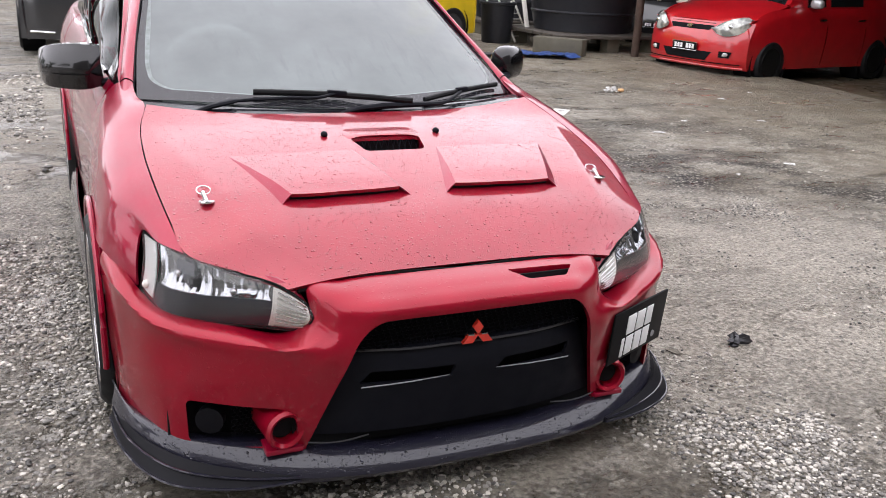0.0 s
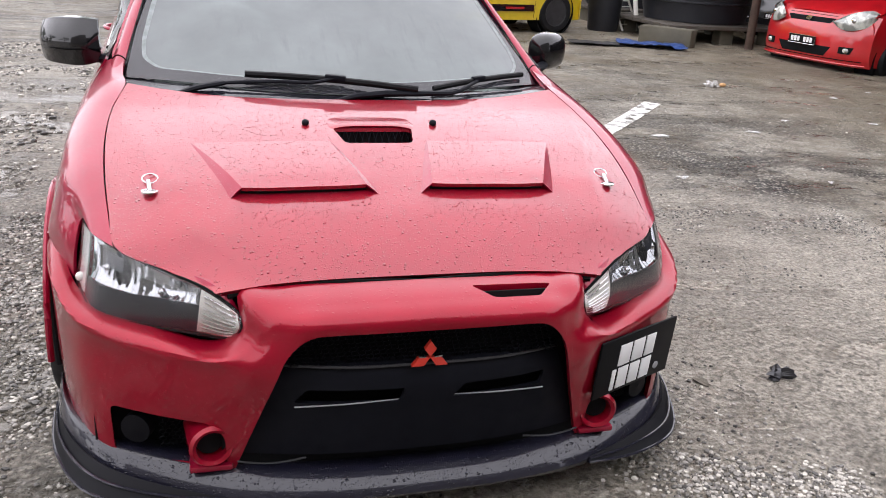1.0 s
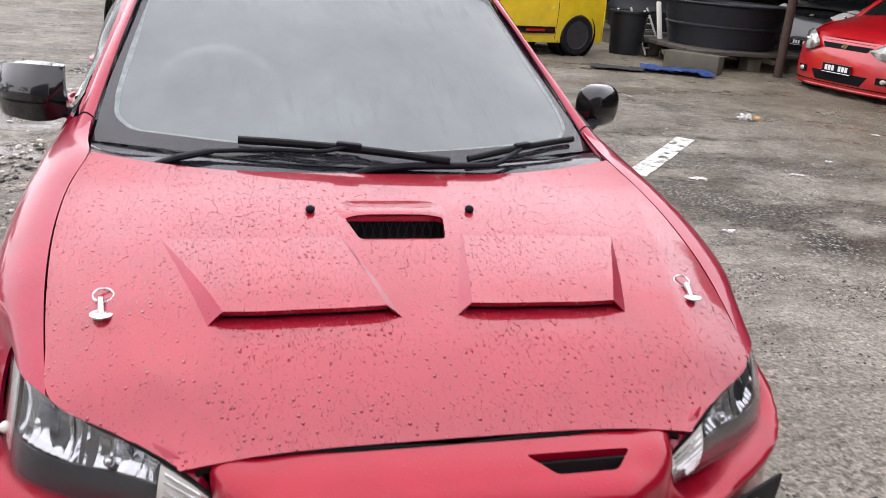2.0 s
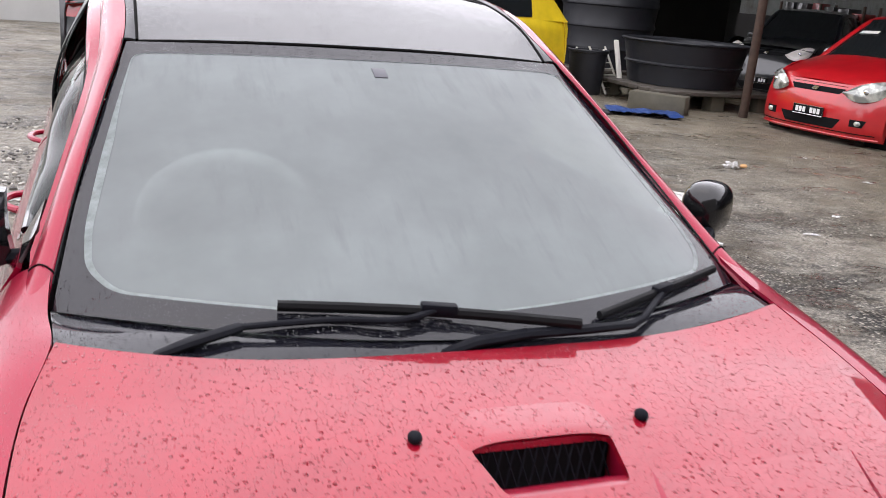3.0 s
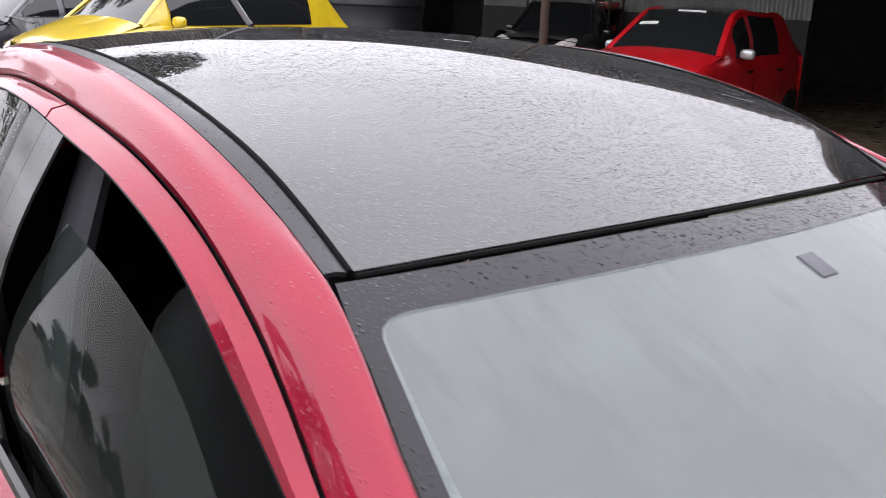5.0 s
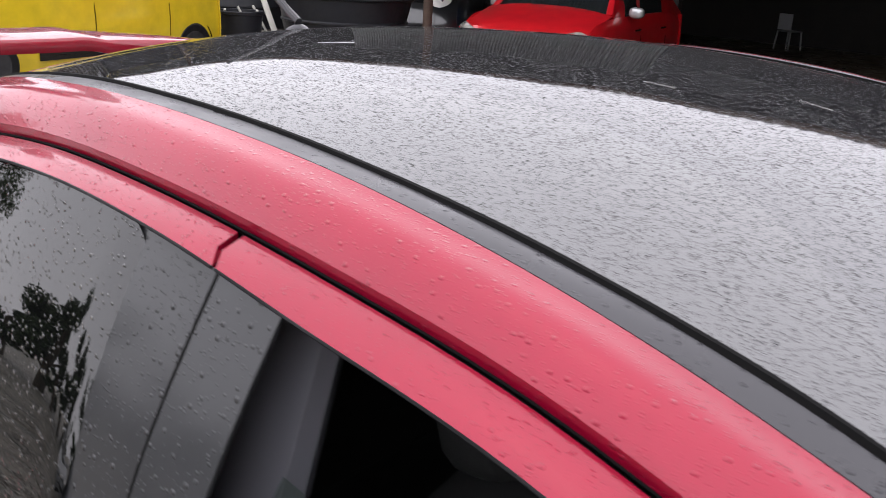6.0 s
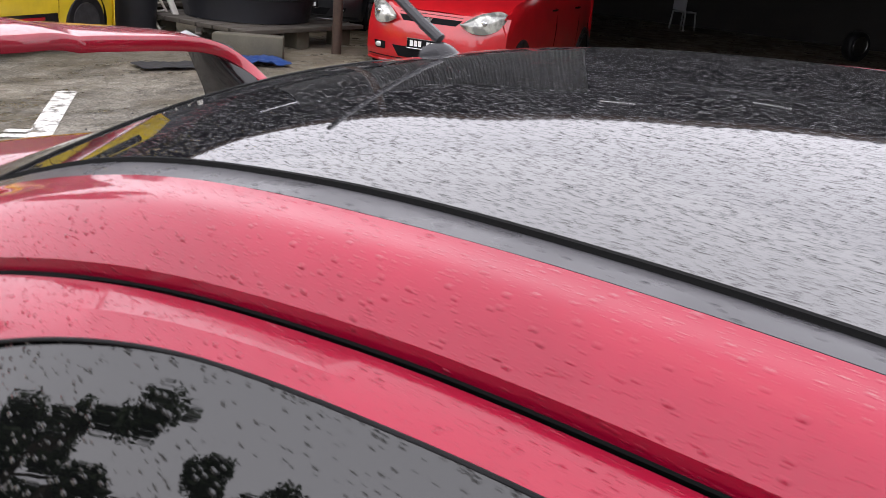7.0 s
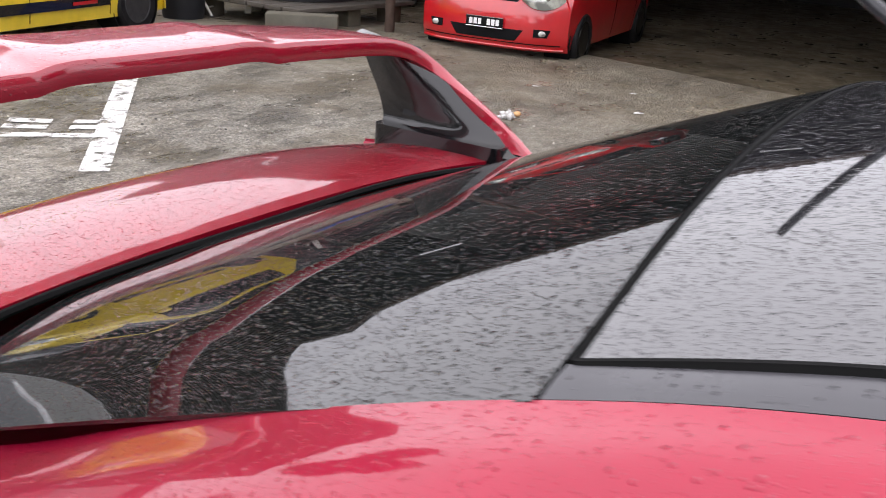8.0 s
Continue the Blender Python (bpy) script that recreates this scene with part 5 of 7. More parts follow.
for s in S2:
    part("pillar_trim", tube([(s * 0.70, 2.60, 0.95), (s * 0.665, 2.59, 1.18), (s * 0.60, 2.58, 1.39)], [0.055, 0.045, 0.035], 10, 0, flat=0.6), M["sticker"], car, "grey inner pillar trim")
    shell("door_card", [[(s * 0.73, y, z) for y in (1.45, 2.0, 2.6)] for z in (0.35, 0.6, 0.93)], 0.02, M["dark"], car)

# ---- number plate on the bumper corner ----
e1 = Vector((0.905, 0.425, 0.0)).normalized()
e3 = Vector((-0.006, 0.011, -0.168))
e3 = (e3 - e1 * e3.dot(e1)).normalized() * -1
e2 = e3.cross(e1)
PM = Matrix(((e1.x, e2.x, e3.x, 0.467), (e1.y, e2.y, e3.y, 0.090), (e1.z, e2.z, e3.z, 0.452), (0, 0, 0, 1)))
plate = part("number_plate", block(0, 0.322, 0, 0.008, -0.170, 0.0, 0.003, PM), M["plate"], car, "black number plate with plain white bars")
for x0, x1, z0, z1 in ((0.080, 0.128, -0.088, -0.026), (0.136, 0.184, -0.088, -0.026), (0.192, 0.232, -0.088, -0.026), (0.062, 0.078, -0.158, -0.096), (0.088, 0.130, -0.158, -0.096), (0.138, 0.180, -0.158, -0.096), (0.188, 0.230, -0.158, -0.096)):
    part("bar", block(x0, x1, -0.0025, 0.0005, z0, z1, 0.001, PM), M["plate_mark"], plate)
part("sticker_dot", lathe([(0.0, 0), (0.011, 0), (0.011, 0.002), (0, 0.002)], 16, PM @ pose(0.258, -0.002, -0.135, 0, 0, -90)), M["grey"], plate)
for i in range(2):
    part("bracket", tube([tuple(PM @ Vector((0.08 + 0.15 * i, 0.006, -0.10))), tuple(PM @ Vector((0.08 + 0.15 * i, 0.06, -0.09)))], 0.008, 6, 3), M["plastic"], plate)

# ---- ground ----
M["ground"] = mat("wet_gravel_ground", (0.3, 0.29, 0.27), 0.6)
k = Nodes(M["ground"])
grit, fine_, broad = k.noise(55, 9, 0.72), k.noise(190, 5, 0.65), k.noise(0.42, 6, 0.62)
off = lambda x, y, z: k.add("ShaderNodeMapping", Vector=k.co, Location=(x, y, z)).outputs[0]
stones = k.add("ShaderNodeTexVoronoi", Scale=48.0, Vector=k.co)
cell = k.add("ShaderNodeSeparateColor", Color=stones.outputs["Color"])
sand = k.mix(k.ramp(grit, (0.38, 0.0), (0.62, 1.0)), (0.20, 0.180, 0.148), (0.70, 0.65, 0.555))
sand = k.mix(k.ramp(k.noise(6, 10, 0.72, off(3, 1, 0)), (0.44, 0.0), (0.56, 0.85)), sand, (0.30, 0.27, 0.215))
rubble = k.mix(k.ramp(cell.outputs[0], (0.10, 0.0), (0.95, 1.0)), (0.060, 0.054, 0.044), (0.74, 0.69, 0.59))
rubble = k.mix(k.ramp(stones.outputs["Distance"], (0.30, 0.0), (0.60, 1.0)), rubble, (0.022, 0.020, 0.018))
where = k.ramp(k.calc("MULTIPLY_ADD", k.noise(0.23, 3, 0.5, off(2, 5, 3)), 0.25, k.noise(1.15, 7, 0.66)), (0.58, 0.0), (0.68, 1.0))
axes = k.add("ShaderNodeSeparateXYZ", Vector=k.co)
back = k.ramp(k.calc("MULTIPLY", axes.outputs["Y"], 0.1), (0.30, 1.0), (0.60, 0.35))
tone = k.mix(k.calc("MULTIPLY", where, back), sand, rubble)
brown = k.ramp(k.noise(0.9, 8, 0.68, off(7, 3, 1)), (0.50, 0.0), (0.64, 1.0))
tone = k.mix(k.calc("MULTIPLY", brown, 0.75), tone, (0.15, 0.118, 0.070))
# pale dry sand beside and before the car; concrete opposite, lightened for wet sheen
spot = k.add("ShaderNodeVectorMath", Vector=k.co)
spot.operation = "DISTANCE"
spot.inputs[1].default_value = (2.2, 0.9, 0.0)
far_ = k.calc("ADD", spot.outputs["Value"], k.calc("MULTIPLY", k.noise(0.9, 6, 0.62), 3.4))
pale = k.ramp(k.calc("MULTIPLY", far_, 0.125), (0.36, 1.0), (0.50, 0.0))
left_ = k.add("ShaderNodeVectorMath", Vector=k.co)
left_.operation = "DISTANCE"
left_.inputs[1].default_value = (-2.8, 2.5, 0.0)
flank = k.ramp(k.calc("MULTIPLY", k.calc("ADD", left_.outputs["Value"], k.calc("MULTIPLY", k.noise(1.1, 6, 0.62), 3.0)), 0.1), (0.36, 1.0), (0.72, 0.0))
tone = k.mix(k.calc("MAXIMUM", k.calc("MULTIPLY", pale, 0.80), k.calc("MULTIPLY", flank, 0.60)), tone, k.mix(k.ramp(grit, (0.36, 0.0), (0.64, 1.0)), (0.28, 0.247, 0.196), (0.80, 0.735, 0.63)))
# wet streaks, dark between the dry islands, and shallow puddles
long_ = k.add("ShaderNodeMapping", Vector=k.co)
long_.inputs["Scale"].default_value = (0.55, 1.25, 1.0)
wetmask = k.ramp(k.noise(1.7, 9, 0.68, long_.outputs[0]), (0.52, 0.0), (0.58, 1.0))
specks = k.ramp(k.noise(11, 9, 0.75, off(1, 9, 2)), (0.54, 0.0), (0.60, 1.0))
tone = k.mix(k.calc("MULTIPLY", k.calc("MULTIPLY", wetmask, k.calc("MULTIPLY_ADD", pale, -0.75, 1.0)), 0.58), tone, (0.070, 0.062, 0.048))
tone = k.mix(k.calc("MULTIPLY", k.calc("MULTIPLY", specks, k.calc("MULTIPLY_ADD", pale, -0.6, 1.0)), 0.5), tone, (0.045, 0.040, 0.032))
pool = k.calc("MULTIPLY", k.ramp(k.noise(1.25, 8, 0.62, off(4, 2, 6)), (0.46, 0.0), (0.52, 1.0)), k.ramp(flank, (0.25, 0.0), (0.6, 1.0)))
tone = k.mix(k.calc("MULTIPLY", pool, 0.7), tone, (0.085, 0.077, 0.060))
pits = k.ramp(k.noise(34, 7, 0.7, off(8, 4, 1)), (0.53, 0.0), (0.60, 1.0))
tone = k.mix(k.calc("MULTIPLY", pits, 0.40), tone, (0.060, 0.054, 0.046))
# brown trodden dirt towards the shed
trod = k.ramp(k.calc("MULTIPLY", k.calc("MULTIPLY_ADD", k.noise(0.9, 7, 0.66, off(5, 8, 2)), 3.0, axes.outputs["X"]), 0.1), (0.52, 0.0), (0.84, 0.7))
tone = k.mix(trod, tone, k.mix(k.ramp(k.noise(2.4, 9, 0.7, off(6, 1, 4)), (0.36, 0.0), (0.64, 1.0)), (0.17, 0.135, 0.082), (0.37, 0.315, 0.225)))
k.set(Base_Color=tone)
dull = k.mix(wetmask, k.ramp(grit, (0.3, 0.45), (0.7, 0.78)), k.ramp(k.noise(5, 6), (0.35, 0.14), (0.65, 0.42)))
k.set(Roughness=k.mix(pool, dull, (0.05, 0.05, 0.05)))
hgt = k.calc("MULTIPLY", k.calc("SUBTRACT", 1.0, stones.outputs["Distance"]), k.calc("MULTIPLY_ADD", where, 0.85, 0.08))
hgt = k.calc("ADD", hgt, k.calc("MULTIPLY", grit, 0.45))
hgt = k.calc("ADD", k.calc("ADD", hgt, k.calc("MULTIPLY", k.noise(16, 8, 0.66), 1.5)), k.calc("MULTIPLY", fine_, 0.25))
hgt = k.calc("SUBTRACT", hgt, k.calc("MULTIPLY", pits, 0.35))
hgt = k.calc("MULTIPLY", hgt, k.calc("MULTIPLY_ADD", wetmask, -0.55, 1.0))
hgt = k.calc("MULTIPLY", hgt, k.calc("MULTIPLY_ADD", pool, -0.93, 1.0))
k.set(Normal=k.bump(hgt, 1.0, 0.040))


def ground_height(x, y):
    return 0.010 * noise.noise((x * 0.9, y * 0.9, 0)) + 0.006 * noise.noise((x * 3.1, y * 3.1, 4))


gx = np.concatenate([[-900, -200, -60, -25], np.arange(-12, 8.61, 0.16), [8.62]])
gy = np.concatenate([[-900, -200, -60, -20], np.arange(-7, 16, 0.16), [18, 25, 60, 200, 900]])
EDGE = lambda y: float(np.interp(y, (-20, 2, 5.8, 9.0, 10.9, 13, 60), (8.2, 8.25, 8.45, 8.95, 9.0, 9.1, 9.5)))
verts, faces = [], []
for y in gy:
    for x in gx:
        xx = x if x < 6 else 6 + (x - 6) * (EDGE(y) - 6) / (8.62 - 6)
        near = 1.0 if abs(x) < 13 and -8 < y < 17 else 0.0
        verts.append((float(xx), float(y), ground_height(xx, y) if near else 0.0))
w = len(gx)
for j in range(len(gy) - 1):
    for i in range(w - 1):
        faces.append((j * w + i, j * w + i + 1, (j + 1) * w + i + 1, (j + 1) * w + i))
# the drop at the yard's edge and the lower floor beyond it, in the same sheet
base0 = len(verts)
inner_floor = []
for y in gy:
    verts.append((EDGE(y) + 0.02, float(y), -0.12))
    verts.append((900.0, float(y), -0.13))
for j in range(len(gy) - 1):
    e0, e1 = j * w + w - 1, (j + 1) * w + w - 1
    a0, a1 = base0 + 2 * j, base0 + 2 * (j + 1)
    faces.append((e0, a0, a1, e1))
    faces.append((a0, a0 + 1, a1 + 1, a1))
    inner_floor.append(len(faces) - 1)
me = bpy.data.meshes.new("ground")
me.from_pydata(verts, [], faces)
# Brown lower floor, its colour taken darker for the shade under the roof.
M["shed_floor"] = mat("dimmed_brown_floor", (0.12, 0.1, 0.07), 0.5)
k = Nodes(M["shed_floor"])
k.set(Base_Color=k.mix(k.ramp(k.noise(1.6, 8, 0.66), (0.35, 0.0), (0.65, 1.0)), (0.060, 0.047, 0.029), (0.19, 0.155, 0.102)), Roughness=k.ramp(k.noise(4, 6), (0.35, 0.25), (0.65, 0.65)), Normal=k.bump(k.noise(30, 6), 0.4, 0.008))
me.materials.append(M["ground"])
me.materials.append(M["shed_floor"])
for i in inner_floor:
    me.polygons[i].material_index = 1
tagged(place("ground", me, [], None), "wet grey gravel and broken concrete yard", "ground", kind="structure")

# loose stones
M["pebble"] = mat("pebbles", (0.3, 0.29, 0.27), 0.55)
k = Nodes(M["pebble"])
g = k.add("ShaderNodeNewGeometry")
k.set(Base_Color=k.mix(k.ramp(g.outputs["Random Per Island"], (0.0, 0.0), (0.50, 0.32), (1.0, 1.0)), (0.040, 0.037, 0.033), (0.64, 0.60, 0.53)))
k.set(Roughness=0.42, Normal=k.bump(k.noise(180, 4), 0.4, 0.003))
rng = random.Random(5)
V, F = [], []
ico = [(0, 0, 1), (0.89, 0, 0.45), (0.28, 0.85, 0.45), (-0.72, 0.53, 0.45), (-0.72, -0.53, 0.45), (0.28, -0.85, 0.45), (0.72, 0.53, -0.45), (-0.28, 0.85, -0.45), (-0.89, 0, -0.45), (-0.28, -0.85, -0.45), (0.72, -0.53, -0.45), (0, 0, -1)]
tri = [(0, 1, 2), (0, 2, 3), (0, 3, 4), (0, 4, 5), (0, 5, 1), (1, 6, 2), (2, 7, 3), (3, 8, 4), (4, 9, 5), (5, 10, 1), (6, 7, 2), (7, 8, 3), (8, 9, 4), (9, 10, 5), (10, 6, 1)]
def stones_in(x0, x1, y0, y1, count, lo, hi, keep=lambda x, y: True):
    made = 0
    while made < count:
        x, y = rng.uniform(x0, x1), rng.uniform(y0, y1)
        made += 1
        if not keep(x, y) or noise.noise((x * 1.5, y * 1.5, 9)) + 0.5 * noise.noise((x * 4.5, y * 4.5, 3)) < rng.uniform(-0.18, 0.28):
            continue
        r = lo + (hi - lo) * rng.random()**2.2
        a = rng.uniform(0, 6.28)
        sx, sy, sz = r * rng.uniform(0.8, 1.4), r * rng.uniform(0.7, 1.1), r * rng.uniform(0.4, 0.8)
        b = len(V)
        z = ground_height(x, y)
        for p in ico[:11]:
            q = (p[0] * sx * rng.uniform(0.8, 1.15), p[1] * sy * rng.uniform(0.8, 1.15), p[2] * sz)
            V.append((x + q[0] * math.cos(a) - q[1] * math.sin(a), y + q[0] * math.sin(a) + q[1] * math.cos(a), z + sz * 0.45 + q[2]))
        F.extend((b + i, b + j, b + l) for i, j, l in tri)
under = lambda x, y: (x - 2.0)**2 + (y - 1.0)**2 > (1.15 + 0.5 * noise.noise((x * 1.7, y * 1.7, 2)))**2 or rng.random() < 0.12
stones_in(-2.8, -0.7, -1.6, 3.5, 60000, 0.0025, 0.0115, under)
stones_in(-0.9, 1.3, -1.2, 0.6, 30000, 0.003, 0.011, under)
stones_in(0.8, 3.2, -1.2, 2.5, 46000, 0.0025, 0.009, under)
stones_in(-4.0, -1.0, 3.0, 9.0, 9000, 0.006, 0.024, under)
stones_in(1.0, 6.0, 2.0, 9.5, 3200, 0.003, 0.013, under)
me = bpy.data.meshes.new("loose_gravel")
me.from_pydata(V, [], F)
tagged(place("loose_gravel", me, M["pebble"], None, smooth=False), "loose wet grey gravel over the yard", "gravel", kind="stuff")

# worn white parking lines, painted on the ground
M["road_paint"] = mat("worn_white_paint", (0.72, 0.71, 0.68), 0.5)
k = Nodes(M["road_paint"])
k.set(Alpha=k.ramp(k.noise(8, 5, 0.62), (0.38, 0.0), (0.50, 1.0)), Base_Color=k.mix(k.noise(20, 6), (0.46, 0.45, 0.42), (0.78, 0.77, 0.73)))
def paint(name, x0, y0, x1, y1, width, label):
    d = Vector((x1 - x0, y1 - y0, 0))
    n = Vector((-d.y, d.x, 0)).normalized() * width / 2
    k_ = 14
    P = []
    for side_ in (-1, 1):
        P.append([(x0 + d.x * t + side_ * n.x, y0 + d.y * t + side_ * n.y, ground_height(x0 + d.x * t + side_ * n.x, y0 + d.y * t + side_ * n.y) + 0.007) for t in np.linspace(0, 1, k_)])
    return tagged(shell(name, P, 0.003, M["road_paint"], None, ref=(0, 0, -5)), label, "road marking", "parking lines", kind="structure")
paint("parking_line", 2.42, 4.25, 3.80, 5.80, 0.16, "worn white parking line on gravel")
paint("parking_line", 1.93, 7.72, 3.70, 9.85, 0.17, "worn white parking line on gravel")
paint("parking_line", 1.30, 9.39, 2.50, 8.31, 0.10, "worn white cross line on gravel")
for x, y in ((2.225, 8.895), (2.535, 8.600)):
    for up in (0.03, 0.19):
        cx_, cy_ = x + 0.67 * up - 0.05, y + 0.742 * up - 0.03
        paint("bay_number", cx_ - 0.105, cy_ + 0.095, cx_ + 0.105, cy_ - 0.095, 0.10, "worn white bay number bar")

# litter and debris
def scrap(name, label, category, x, y, r, material, flat=0.3, seed=1):
    rg = random.Random(seed)
    bm = ball(r, r * rg.uniform(0.45, 0.8), r * flat, None, 12)
    for v in bm.verts:
        a_ = math.atan2(v.co.y, v.co.x)
        v.co *= rg.uniform(0.7, 1.1) * (0.8 + 0.25 * math.sin(2.7 * a_ + seed) + 0.18 * math.sin(5 * a_ + 2 * seed))
    bm.transform(pose(0, 0, 0, 0, 0, rg.uniform(0, 360)))
    ob = part(name, bm, material, None, smooth=False)
    ob.location = (x, y, ground_height(x, y) + r * flat * 0.6)
    return tagged(ob, label, category)
M["slate"] = mat("dark_stone", (0.02, 0.02, 0.024), 0.35)
M["leaf_dry"] = mat("dry_leaf", (0.10, 0.085, 0.06), 0.6)
M["paper"] = mat("crumpled_paper", (0.78, 0.78, 0.82), 0.7)
k = Nodes(M["paper"])
k.set(Base_Color=k.mix(k.ramp(k.noise(40, 7, 0.7), (0.42, 0.0), (0.62, 1.0)), (0.42, 0.40, 0.36), (0.78, 0.78, 0.80)), Normal=k.bump(k.noise(55, 5), 0.7, 0.01))
M["orange_film"] = mat("orange_wrapper", (0.62, 0.36, 0.16), 0.6)
scrap("broken_stone", "dark wet broken stone on gravel", "stone", 1.47, 0.615, 0.075, M["slate"], 0.35, 3)
scrap("dry_leaf", "dry brown leaf lying on gravel", "leaf", 1.16, 0.62, 0.05, M["leaf_dry"], 0.15, 4)
pk = scrap("wrapper", "crumpled white and orange wrapper on ground", "litter", 5.12, 6.86, 0.10, M["paper"], 0.45, 5)
part("wrapper_end", ball(0.042, 0.030, 0.022, pose(0.115, -0.02, 0), 8), M["orange_film"], pk, "orange torn end", smooth=False)
scrap("paper_scrap", "small white paper scrap on concrete", "litter", 8.75, 7.80, 0.07, M["paper"], 0.6, 6).location.z = -0.09
for i, (x, y, r) in enumerate(((3.1, 4.4, 0.08), (4.05, 4.55, 0.07), (4.3, 3.2, 0.06), (4.7, 5.0, 0.05), (6.2, 6.2, 0.06), (6.5, 7.4, 0.04), (2.6, 3.2, 0.05), (5.6, 4.9, 0.05), (3.6, 3.0, 0.04), (7.0, 6.6, 0.05))):
    scrap("pale_scrap", "small pale scrap trodden into the gravel", "litter", x, y, r, M["paper"], 0.12, 20 + i)

# ---- simple cars parked round about ----
def simple_car(name, label, m, paint_, roof_paint, L=3.7, W=1.66, H=1.55, cowl=0.95, ws=1.55, belt=0.92, nose=0.76, deck=None, rear_glass=3.35, roof_end=3.2, wheel_r=0.29, axles=(0.72, 3.15), rim=None, front=True, rear_lamps=False, lamp_mat=None, group="parked cars", windows=None, gap=0.045, mirror=None):
    c = thing(name, label, "car", group, m)
    hw = W / 2
    ctr = (0, L / 2, 0.5)
    F = lambda x, z: 0.02 + 0.22 * (abs(x) / hw)**3.2 + 0.10 * max(0.0, (z - 0.45) / 0.35)**2 + 0.05 * max(0, (0.35 - z) / 0.15)**2
    fas = shell("front_bumper", [[(x * hw * 0.97, F(x * hw, z), z) for x in np.linspace(-1, 1, 41)] for z in np.linspace(0.19, nose - 0.06, 18)], 0.01, paint_, c, ctr)
    hood_rows = []
    for t in np.linspace(0, 1, 9):
        y = 0.15 + (cowl - 0.15) * t
        zt = nose - 0.05 + (belt + 0.10 - nose + 0.05) * t**0.75
        hood_rows.append([(u * hw * 0.93, max(y, F(u * hw, nose) if t == 0 else y), zt - 0.07 * abs(u)**2.6) for u in np.linspace(-1, 1, 17)])
    shell("bonnet", hood_rows, 0.01, paint_, c, ctr)
    if deck:
        dk = [[(u * hw * 0.9, rear_glass + (L - 0.06 - rear_glass) * t, deck - 0.05 * abs(u)**2.4 - 0.03 * t) for u in np.linspace(-1, 1, 13)] for t in np.linspace(0, 1, 6)]
        shell("boot_lid", dk, 0.01, paint_, c, ctr)
    tail_z = deck if deck else belt + 0.02
    shell("rear_bumper", [[(x * hw * 0.97, L - 0.02 - 0.16 * abs(x)**3.2 - 0.05 * max(0, (z - 0.6) / 0.4)**2, z) for x in np.linspace(-1, 1, 31)] for z in np.linspace(0.22, tail_z - 0.02, 14)], 0.01, paint_, c, ctr)
    roofP = []
    for t in np.linspace(0, 1, 12):
        y = ws + (roof_end - ws) * t
        zt = H - 0.07 * (2 * t - 0.9)**2 * 0.9
        roofP.append([(u * hw * 0.70, y + 0.02 * abs(u)**2 * (1 - 2 * t), zt - 0.05 * abs(u)**2.4) for u in np.linspace(-1, 1, 15)])
    shell("roof", roofP, 0.012, roof_paint, c, ctr)
    z_fr, z_rr = roofP[0][0][2], roofP[-1][0][2]
    wsz = shell("windscreen", [[(u * hw * (0.88 - 0.18 * t), cowl + 0.02 + (ws - cowl) * t - 0.05 * (1 - u * u) * (1 - t), (belt + 0.05) + (roofP[0][7][2] - belt - 0.05) * t - 0.03 * abs(u)**2) for u in np.linspace(-1, 1, 13)] for t in np.linspace(0, 1, 9)], 0.006, M["far_glass"], c, ctr)
    ry = rear_glass if deck else L - 0.14
    rz = deck if deck else belt + 0.02
    shell("rear_window", [[(u * hw * (0.70 + 0.16 * t), roof_end + (ry - roof_end) * t, roofP[-1][7][2] + (rz - roofP[-1][7][2]) * t - 0.03 * abs(u)**2) for u in np.linspace(-1, 1, 13)] for t in np.linspace(0, 1, 7)], 0.006, M["far_glass"], c, ctr)
    for s in S2:
        yst = [0.245, 0.45, cowl, ws + 0.3, L * 0.62, L * 0.85, L - 0.14]
        wst = [0.962, 0.985, 1.0, 1.0, 1.0, 0.985, 0.92]
        bst = [nose - 0.12, nose - 0.03 + 0.06, belt, belt + 0.005, belt + 0.015, (deck or belt + 0.03) - 0.01, (deck or belt + 0.03) - 0.02]
        net = [[(s * hw * w_ * q, y, z) for q, z in ((0.93, b), (0.975, b - 0.07), (1.0, b - 0.28), (0.99, 0.40), (0.955, 0.20))] for y, w_, b in zip(yst, wst, bst)]
        sd = shell("body_side", loft(net, 60, 18), 0.01, paint_, c, ctr)
        for a in axles:
            cut(sd, arch(a, wheel_r, wheel_r + gap, s * (hw - 0.4), s * (hw + 0.3)))
            part("wheel_liner", lathe([(wheel_r + gap + 0.015, s * (hw - 0.3)), (wheel_r + gap + 0.015, s * (hw - 0.03)), (wheel_r + gap + 0.005, s * (hw - 0.03)), (wheel_r + gap + 0.005, s * (hw - 0.3))], 30, pose(0, a, wheel_r)), M["void"], c)
            wheel_parts(c, s * (hw - 0.005), a, wheel_r, s, wheel_r, wheel_r * 0.66, 0.17, rim or M["dark"], 7)
        # cabin side: pillars in body colour, panes a little proud
        top_ = sample([(s * hw * 0.90, cowl + 0.04, belt + 0.03), (s * hw * 0.80, (cowl + ws) / 2 + 0.03, (belt + z_fr) / 2 + 0.03), (s * hw * 0.715, ws + 0.02, z_fr - 0.005), (s * hw * 0.715, (ws + roof_end) / 2, roofP[6][0][2] - 0.005), (s * hw * 0.715, roof_end, z_rr - 0.01), (s * hw * (0.80 if deck else 0.76), (roof_end + ry) / 2 + 0.03, (z_rr + rz) / 2), (s * hw * 0.88, ry - 0.03, rz + 0.005)], 50)
        bot_ = np.array([(s * hw * 0.925, p[1], float(np.interp(p[1], yst, bst)) - 0.01) for p in top_])
